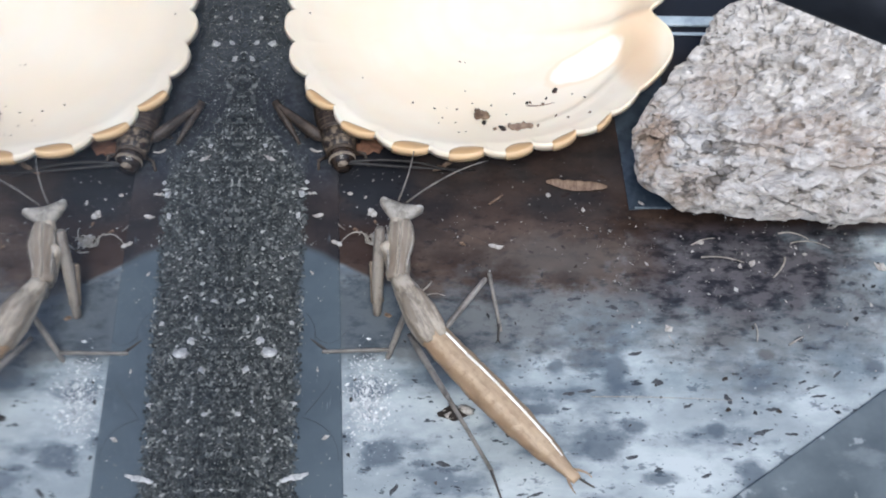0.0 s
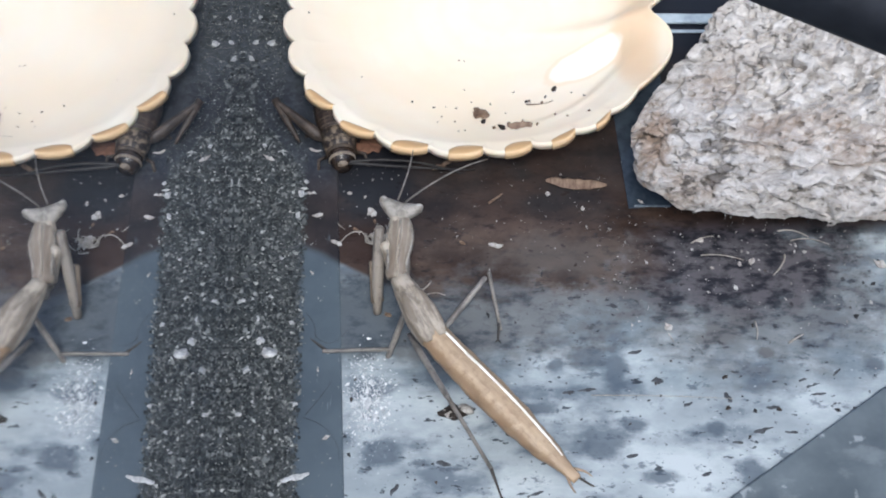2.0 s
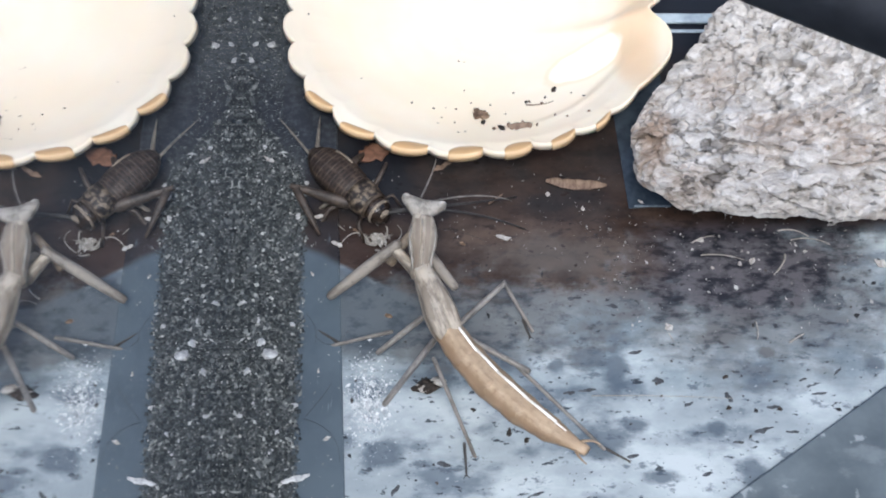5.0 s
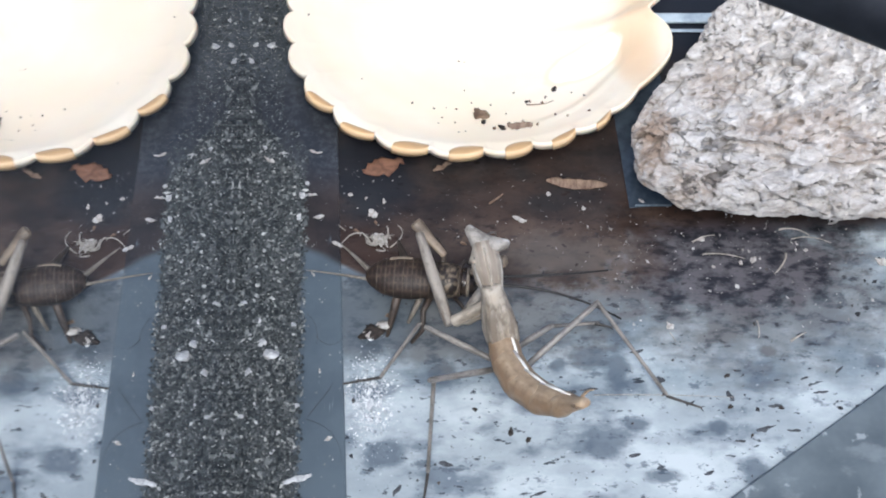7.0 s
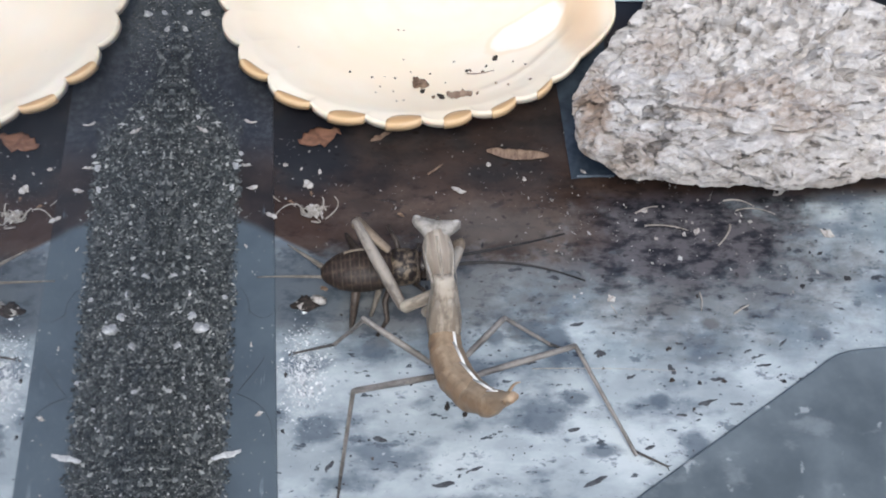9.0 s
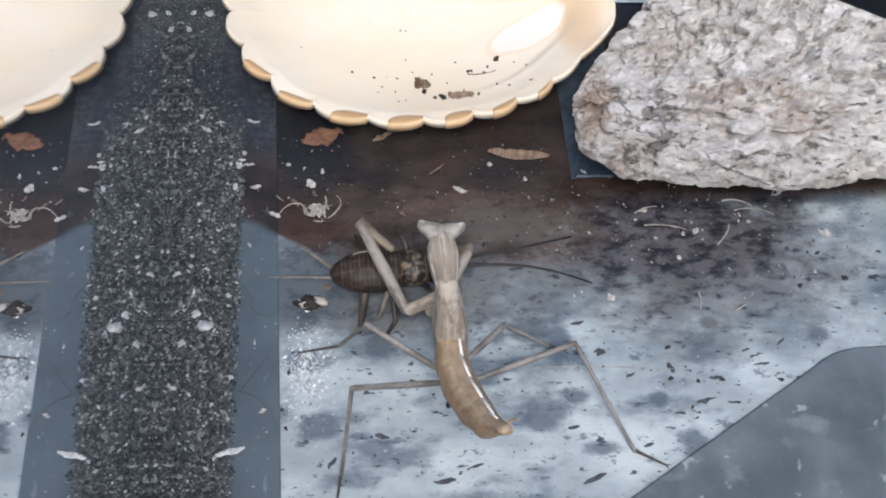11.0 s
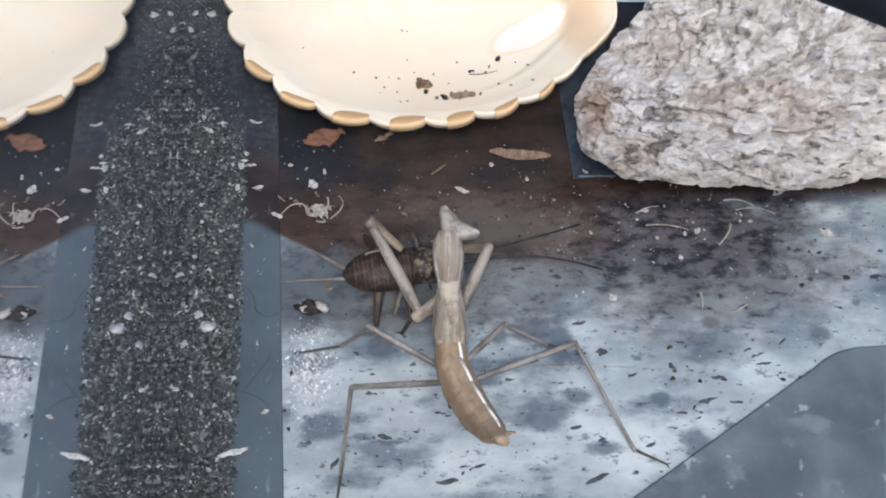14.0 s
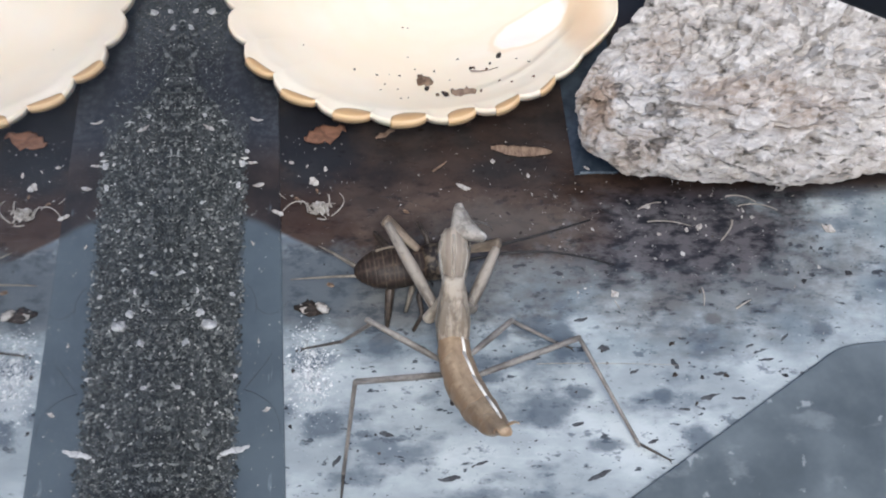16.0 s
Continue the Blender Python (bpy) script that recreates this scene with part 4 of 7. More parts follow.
crumbs = "crumbs on the floor"
for i, (x, y, s, m) in enumerate(((82.8, 1.9, 1.05, PALE_FLAKE), (91.6, -2.3, 1.0, PALE_FLAKE), (89.3, -2.7, 0.7, PALE_FLAKE), (84.5, -3.5, 0.6, PALE_FLAKE),
                                  (85.0, -24.1, 1.0, DARK_CRUMB), (86.4, -23.1, 0.5, DARK_CRUMB), (76.0, -21.2, 0.5, DARK_CRUMB), (85.0, -29.6, 1.1, DARK_CRUMB),
                                  (88.2, -34.6, 0.6, DARK_CRUMB), (73.2, -25.3, 0.6, DARK_CRUMB), (93.5, -29.8, 0.9, DARK_CRUMB), (68.5, -32.5, 0.5, DARK_CRUMB),
                                  (48.3, -34.0, 1.3, DARK_CRUMB), (42.3, -30.1, 0.9, DARK_CRUMB), (35.6, -5.7, 0.7, DARK_CRUMB), (107.9, -11.0, 0.5, DARK_CRUMB),
                                  (83.5, 11.0, 0.7, DARK_CRUMB), (27.8, -13.0, 1.0, BROWN_CRUMB), (51.1, -35.5, 1.2, DARK_CRUMB), (90.6, -14.6, 0.6, DARK_CRUMB),
                                  (40.6, 1.0, 0.8, BROWN_CRUMB), (60.5, -3.2, 0.7, DARK_CRUMB), (95.1, 9.5, 0.8, DARK_CRUMB), (30.8, -17.8, 0.5, DARK_CRUMB), (20.3, 11.0, 0.8, PALE_FLAKE),
                                  (23.1, 10.2, 0.5, PALE_FLAKE), (25.0, 5.2, 0.6, BROWN_CRUMB), (21.5, 3.7, 0.7, BROWN_CRUMB), (59.1, 12.7, 0.5, BROWN_CRUMB))):
    s *= 0.6 if m is DARK_CRUMB else 0.8
    label = "dark crumb lying on the pale floor" if m is DARK_CRUMB else "pale crumb lying on the tank floor" if m is PALE_FLAKE else "brown crumb on the stained floor"
    crumb("crumb", x, y, 0, (s * 0.75, s * 0.5, s * 0.28), m, label, "crumb", 120 + i, 53 * i % 180, crumbs, 0.4)

# dried dirt spots on the pale board
SPOT = simple("dried_dirt_spot", (0.026, 0.028, 0.033), (0.060, 0.065, 0.074), 500, 0.75, 0.3)
spots = "dried dirt spots"
for i, (px, py, l, w, turn) in enumerate((
        (90.6, -33.4, 3.4, 1.0, -75), (95.2, -33.7, 2.2, 0.7, -92), (86.1, -35.6, 1.8, 0.7, -95), (104.0, -23.0, 1.9, 0.5, -50), (92.5, -29.4, 2.3, 0.9, -85),
        (85.2, -27.7, 2.0, 1.3, 30), (107.0, -29.4, 2.2, 0.9, -88), (71.5, -46.6, 4.2, 0.9, -65), (61.5, -26.5, 3.0, 0.7, -85), (58.4, -27.0, 2.0, 0.8, -80),
        (78.4, -29.0, 1.6, 0.9, -60), (73.5, -24.8, 2.0, 1.0, -90), (70.0, -19.6, 2.4, 0.8, -75), (98.0, -24.5, 1.4, 0.7, -70), (100.5, -27.0, 2.6, 0.6, -85),
        (47.5, -47.0, 3.6, 1.3, -80), (52.5, -44.5, 2.6, 0.7, -70), (29.5, -44.0, 2.2, 1.1, -30), (37.5, -39.5, 2.4, 0.9, -100), (68.5, -38.0, 2.0, 0.8, -80),
        (80.5, -41.0, 1.8, 0.7, -70), (103.5, -14.0, 3.0, 0.8, -95), (97.0, -9.0, 2.6, 1.2, -80), (77.5, -6.0, 2.8, 1.1, -85), (60.0, -9.5, 2.4, 1.0, -85), (66.5, -11.0, 2.0, 0.8, -95))):
    ob = flake("dirt_spot", px, py, -0.08, l, w, SPOT, "small dark dried dirt spot on the pale board", "dirt spot", 300 + i, turn, spots, 0.0, 0.91)
    ob.matrix_basis = pose_mm(px, py, 0.05, turn) @ Matrix.Diagonal((1, 1, 0.35, 1))

# dirt in the shell
for i, (x, y, s, m) in enumerate(((44.1, 25.5, 1.7, BROWN_CRUMB), (44.4, 23.7, 0.8, DARK_CRUMB), (47.8, 21.7, 0.9, DARK_CRUMB), (57.5, 31.5, 0.8, DARK_CRUMB),
                                  (43.3, 26.5, 1.1, BROWN_CRUMB), (35.3, 27.5, 0.35, DARK_CRUMB), (31.3, 28.6, 0.35, DARK_CRUMB), (53.0, 28.9, 0.4, BROWN_CRUMB),
                                  (55.2, 28.3, 0.5, BROWN_CRUMB), (41.0, 32.1, 0.25, DARK_CRUMB), (39.5, 27.5, 0.3, DARK_CRUMB), (45.8, 28.4, 0.3, DARK_CRUMB),
                                  (42.3, 29.0, 0.3, DARK_CRUMB), (48.5, 25.9, 0.25, DARK_CRUMB), (41.0, 38.8, 0.25, DARK_CRUMB), (62.9, 28.9, 0.35, DARK_CRUMB),
                                  (11.6, 46.8, 0.3, DARK_CRUMB), (36.8, 25.3, 0.3, BROWN_CRUMB), (36.1, 23.7, 0.22, DARK_CRUMB), (39.2, 24.0, 0.3, BROWN_CRUMB), (39.9, 21.1, 0.25, DARK_CRUMB), (41.1, 21.3, 0.25, DARK_CRUMB), (46.3, 21.7, 0.6, BROWN_CRUMB), (52.4, 28.9, 0.55, DARK_CRUMB), (55.9, 29.7, 0.4, DARK_CRUMB), (60.7, 30.2, 0.3, DARK_CRUMB), (57.4, 24.4, 0.4, BROWN_CRUMB), (59.5, 23.5, 0.4, BROWN_CRUMB), (63.3, 23.7, 0.45, BROWN_CRUMB), (54.0, 21.9, 0.5, BROWN_CRUMB), (37.6, 27.8, 0.2, DARK_CRUMB), (21.9, 33.9, 0.25, BROWN_CRUMB), (40.0, 39.0, 0.3, BROWN_CRUMB), (50.1, 31.4, 0.3, DARK_CRUMB))):
    crumb("dropping" if s > 0.6 else "speck", x, y, on_shell(x, y) - 0.1, (s * 0.7, s * 0.5, s * 0.45), m,
          "dark crumb of dirt lying in the shell", "dirt", 160 + i, 71 * i % 180, "dirt in the shell", 0.4)
x, y = 50.9, 21.8
fibre("fibre", (52.3, 27.7), (57.3, 28.5), (0, -0.4, 0.1), 0.12, HUSK, "thin brown fibre lying in the shell", group=fib, z=on_shell(54.8, 27.8) + 0.3)
flake("dry_husk", x, y, on_shell(x, y), 4.6, 1.9, HUSK, "small tan husk lying inside the shell", "husk", 190, 95)


def crust(rng):
    return (rng.gauss(24.8, 2.0), rng.gauss(-28.5, 3.8))


grains("mineral_crust", 1300, CRUST, "glittering white mineral crust beside the strip", "mineral crust", crust, lambda r: min(0.5, 0.07 + r.expovariate(11)), 41, 0.5)


# ---- the mantis ----
mantis = thing("praying_mantis", "slender tan praying mantis with an ochre abdomen", "mantis")
SEG = 6.4


def abdomen_segment(i):
    w0, w1 = ((2.45, 2.7), (2.7, 2.85), (2.85, 2.7), (2.7, 2.15), (2.15, 1.0))[i]
    st = []
    for y in (-1.6, -1.0, -0.4, 0.3, 1.0, 1.8, 2.6, 3.4, 4.2, 5.0, 5.8, 6.4, 7.0, 7.7):
        u = min(max((y + 0.5) / (SEG + 0.5), 0.0), 1.0)
        w = w0 + (w1 - w0) * (3 * u * u - 2 * u ** 3)
        w *= 1 - 0.07 * max(0.0, (-y - 0.2)) - 0.16 * max(0.0, y - SEG) ** 1.3
        st.append((y, w, w * 0.78, 0))
    bm = loft(st, 32, 0.92)
    for v in bm.verts:
        v.co += Vector((1, 0, 1)) * 0.26 * MM * noise.noise(v.co * 620 + Vector((i * 3.1, 0, 0)))
    ob = part("abdomen_segment", bm, M_ABDOMEN, mantis, "ochre mottled abdomen segment")
    if i < 4:
        part("pale_stripe", tube([(-(w0 * 0.52), -0.3, w0 * 0.66), (-(w0 + w1) * 0.27, SEG * 0.5, (w0 + w1) * 0.345), (-(w1 * 0.52), SEG + 0.3, w1 * 0.66)], 0.25, 0.24), M_STRIPE, ob, "pale shiny stripe")
    else:
        part("pale_stripe", tube([(-w0 * 0.52, -0.3, w0 * 0.66), (-1.0, 1.8, 1.32), (-0.85, 3.4, 1.08)], 0.22, 0.1), M_STRIPE, ob, "pale shiny stripe")
        for s in (-1, 1):
            part("cercus", tube(curve_points((s * 0.7, SEG - 0.4, 0.3), (s * 1.9, SEG + 2.6, 0.6), (s * 0.3, 0, 0.3), 5), 0.28, 0.08), M_ABDOMEN, ob)
    return ob


abdomen = [abdomen_segment(i) for i in range(5)]


def ruffle(ob, amount):
    """Lengthwise wrinkles and small bumps."""
    for v in ob.data.vertices:
        q = Vector((v.co.x * 900, v.co.y * 260, v.co.z * 900))
        side = Vector((v.co.x, 0, v.co.z)).normalized()
        v.co += side * amount * MM * (noise.noise(q) + 0.6 * noise.noise(q * 2.1))


rear_thorax = part("rear_thorax", loft([(-1.0, 2.3, 1.9, -0.1), (0.5, 2.6, 2.2, 0), (3.0, 2.68, 2.3, 0.1), (6.0, 2.45, 2.1, 0.1), (8.4, 2.02, 1.8, 0.1), (10.0, 1.7, 1.6, 0), (11.2, 1.4, 1.3, 0)], 40, 0.9),
                   M_THORAX, mantis, "greyish tan rear thorax")
ruffle(rear_thorax, 0.32)
for s in (-1, 1):
    part("wing_pad", loft([(8.2, 0.5, 0.25, 1.55, s * 0.7), (6.5, 1.0, 0.4, 1.95, s * 1.0), (3.5, 1.25, 0.45, 2.15, s * 1.25), (0.5, 1.15, 0.4, 2.05, s * 1.3), (-1.6, 0.6, 0.25, 1.9, s * 1.25)], 14), M_THORAX, rear_thorax)

prothorax = part("prothorax", loft([(-1.0, 1.6, 1.3, 0), (0.2, 1.9, 1.5, 0), (2.0, 1.72, 1.5, 0), (4.2, 2.15, 1.7, 0), (6.2, 2.5, 1.75, 0), (7.8, 2.25, 1.55, 0), (9.2, 1.75, 1.3, -0.1), (10.0, 1.3, 1.0, -0.2)], 24, 0.9),
                 M_PRO, mantis, "greyish tan streaked prothorax")
ruffle(prothorax, 0.28)
part("keel", tube([(0, -0.4, 1.35), (0, 2.0, 1.62), (0, 4.5, 1.80), (0, 7.0, 1.72), (0, 9.0, 1.30)], 0.30, 0.26), M_THORAX, prothorax)
for s in (-1, 1):
    part("side_ridge", tube([(s * 1.5, 0.2, 0.85), (s * 1.55, 2.0, 0.95), (s * 1.95, 4.4, 1.0), (s * 2.1, 6.3, 1.0), (s * 1.8, 7.9, 0.9)], 0.22, 0.18), M_HEAD, prothorax)

mantis_head = part("head", loft([(-3.75, 0.42, 0.55, 0.2, -0.5), (-3.2, 0.9, 0.9, 0.15, -0.3), (-2.3, 1.3, 1.2, 0.0, 0.1), (-1.2, 1.75, 1.35, -0.2, 0.6), (0, 2.0, 1.45, -0.3, 0.95), (1.2, 1.75, 1.35, -0.2, 0.6), (2.3, 1.3, 1.2, 0.0, 0.1), (3.2, 0.9, 0.9, 0.15, -0.3), (3.75, 0.42, 0.55, 0.2, -0.5)], 18),
                   M_HEAD, mantis, "pale triangular mantis head")
for s in (-1, 1):
    e = bmesh.new()
    bmesh.ops.create_uvsphere(e, u_segments=18, v_segments=12, radius=1.0)
    for v in e.verts:
        v.co = Vector((v.co.x * 0.70 - 0.60 + v.co.y * s * -0.25, v.co.y * 0.95 + s * 2.85, v.co.z * 0.95 + 0.12)) * MM
    part("eye", e, M_EYE, mantis_head, "pale compound eye")
part("neck", tube([(0.8, 0, -0.3), (2.4, 0, -0.5), (4.4, 0, -0.9)], 1.3, 1.2, 14), M_THORAX, mantis_head)
part("face", loft([(-1.0, 0.5, 0.9, -1.3, -0.6), (0, 0.7, 1.3, -1.7, -0.7), (1.0, 0.5, 0.9, -1.3, -0.6)], 14), M_HEAD, mantis_head)
feeler_left = part("antenna", tube(curve_points((-1.0, -0.7, 0.6), (-10.2, -0.4, 2.2), (0, 0.4, 0.8), 10), 0.17, 0.08), M_LEG, mantis_head)
feeler_right = part("antenna", tube(curve_points((-1.0, 0.7, 0.6), (-12.3, 12.3, 1.0), (-0.6, 0, 1.0), 10), 0.17, 0.08), M_LEG, mantis_head)


def limb(name, length, r0, r1, material, flat=1.0, over=0.3, belly=0.0, label="", root=0.3):
    st = [(-root, r0 * 0.75, r0 * 0.75 * flat, 0), (0.1, r0, r0 * flat, 0)]
    for u in (0.25, 0.5, 0.75):
        r = r0 + (r1 - r0) * u + belly * math.sin(math.pi * u)
        st.append((length * u, r, r * flat, 0))
    st += [(length - 0.1, r1 * 1.15, r1 * 1.15 * flat, 0), (length + over, r1 * 0.8, r1 * 0.8 * flat, 0)]
    return part(name, loft(st, 12), material, mantis, label)


def foreleg(side, reach):
    coxa = limb("fore_coxa", 6.3, 1.1, 0.9, M_THORAX, 1.2)
    femur = limb("fore_femur", reach, 0.85, 0.66, M_FEMUR, 1.1, belly=0.28, label="long tan grasping femur")
    tibia = limb("fore_tibia", 7.0, 1.15, 0.6, M_TIBIA, 0.6, label="brownish folded fore tibia")
    for i in range(7):
        y = reach * (0.18 + i * 0.105)
        part("spine", tube([(0, y, -0.9), (0.15, y + 0.5, -1.9)], 0.13, 0.03, 5), M_LEG, femur)
    return [coxa, femur, tibia]


def walking_leg(which, a, b, c):
    femur = limb(which + "_femur", a, 0.52, 0.42, M_LEG, belly=0.06, root=3.2)
    tibia = limb(which + "_tibia", b, 0.37, 0.28, M_LEG)
    tarsus = limb(which + "_tarsus", c, 0.27, 0.15, M_FOOT)
    for s in (-1, 1):
        part("claw", tube([(0, c, 0), (s * 0.5, c + 0.7, -0.1)], 0.1, 0.04, 5), C_DARK, tarsus)
    return [femur, tibia, tarsus]


legs = {
    "fore_left": foreleg(-1, 16.0), "fore_right": foreleg(1, 10.6),
    "mid_left": walking_leg("mid", 11.0, 11.4, 6.5), "mid_right": walking_leg("mid", 9.0, 9.7, 3.0),
    "hind_left": walking_leg("hind", 15.9, 19.5, 5.0), "hind_right": walking_leg("hind", 15.9, 19.6, 5.6),
}

# ---- the cricket ----
cricket = thing("cricket", "dark brown house cricket with banded abdomen and long antennae", "cricket")
part("abdomen", loft([(-0.4, 0.8, 0.8, 0), (0.6, 1.9, 1.5, 0), (2.5, 3.1, 2.3, 0), (5.0, 3.7, 2.7, 0), (7.5, 3.75, 2.7, 0), (10.0, 3.4, 2.55, 0), (12.0, 2.9, 2.4, 0)], 24), C_ABDOMEN, cricket, "dark brown plump abdomen with dashes")
for i, (y, w, h) in enumerate(((1.6, 2.60, 1.98), (3.1, 3.29, 2.42), (4.6, 3.64, 2.67), (6.1, 3.75, 2.74), (7.6, 3.76, 2.72), (9.1, 3.56, 2.63), (10.5, 3.31, 2.53))):
    part("abdomen_band", loft([(y - 0.10, w * 0.985, h * 0.985, 0), (y, w * 1.006, h * 1.006, 0), (y + 0.10, w * 0.985, h * 0.985, 0)], 24), C_BAND, cricket, "brown ring of the abdomen")
part("side_stripe", tube([(-2.5, 3.6, 1.55), (-2.75, 4.8, 1.75), (-2.85, 6.2, 1.80), (-2.8, 7.4, 1.75)], 0.34, 0.24, 8), C_FACE, cricket, "pale stripe along the flank")
part("pronotum", loft([(11.3, 3.0, 2.5, 0.1), (12.4, 3.1, 2.6, 0.1), (14.2, 3.0, 2.55, 0), (15.4, 2.7, 2.4, 0)], 20, 0.85), C_COLLAR, cricket, "dark collar with pale blotches")
part("pronotum_edge", loft([(15.2, 2.76, 2.46, 0), (15.5, 2.84, 2.55, 0), (15.8, 2.66, 2.4, 0)], 20), C_BAND, cricket)
chead = part("head", loft([(15.4, 2.4, 2.3, -0.1), (16.6, 2.5, 2.5, -0.2), (17.9, 2.1, 2.2, -0.4), (18.8, 1.2, 1.4, -0.7)], 20), C_DARK, cricket, "dark shiny banded head")
part("head_band", loft([(16.75, 2.42, 2.5, -0.2), (17.0, 2.52, 2.6, -0.2), (17.25, 2.36, 2.44, -0.25)], 20), C_FACE, chead, "pale band across the head")
part("face_mark", lump((0.9, 0.5, 0.6), 3, 3, 0.2), C_FACE, chead).location = (0, 0.0185, 0.0009)
feelers = []
for s, tip, bow in ((1, (3.0, 43.5, -4.4), -1.3), (-1, (-5.5, 41.0, -3.2), 1.1)):
    feelers.append(part("antenna", tube(curve_points((s * 0.8, 18.2, 0.4), tip, (bow, 0, 1.6), 14), 0.34, 0.15), HAIR, chead))
    part("cercus", tube(curve_points((s * 0.8, 0.2, 0.2), (-1.4, -11.0, -2.4) if s > 0 else (-6.8, -5.7, -2.0), (0, 0, 0.2), 8), 0.30 if s > 0 else 0.50, 0.09), C_CERCUS, cricket, "tapering tan tail feeler")
    part("mid_leg", tube([(2.0, 11.0, -1.6), (5.1, 9.7, -2.0), (7.5, 9.9, -4.0), (9.6, 8.0, -5.4)] if s > 0 else [(-2.0, 12.8, -1.2), (-4.6, 12.4, 0.3), (-7.6, 11.2, 0.6)], 0.6, 0.3, 8), C_LEG, cricket)
    part("front_leg", tube([(s * 1.9, 14.6, -2.0), (s * 4.2, 16.2, -0.6), (s * 4.8, 18.0, -4.2)], 0.45, 0.22, 8), C_LEG, cricket)


def hind_leg(s):
    femur = part("hind_femur", loft([(-0.4, 0.5, 0.6, 0), (0.8, 1.0, 1.25, 0), (3.0, 1.1, 1.3, 0), (7.0, 0.8, 0.9, 0), (10.5, 0.5, 0.55, 0), (11.3, 0.5, 0.5, 0)], 14), C_LEG, cricket, "thick jumping femur")
    tibia = part("hind_tibia", loft([(-0.3, 0.8, 0.8, 0), (4.0, 0.7, 0.7, 0), (7.0, 0.45, 0.45, 0), (9.0, 0.26, 0.26, 0)], 10), C_LEG, cricket)
    return femur, tibia


part("middle_shin", tube([(2.8, 9.0, -1.8), (4.6, 8.2, -2.8), (6.4, 7.2, -4.4)], 0.55, 0.3, 8), C_CERCUS, cricket, "pale tan lower leg")
near_leg, far_leg = hind_leg(1), hind_leg(-1)
far_leg[0].matrix_basis = bone(-1.3, 13.5, -0.8, -1.7, 3.0, -0.8)
far_leg[1].matrix_basis = bone(-2.5, 6.5, -0.6, -7.0, 5.0, -3.6)

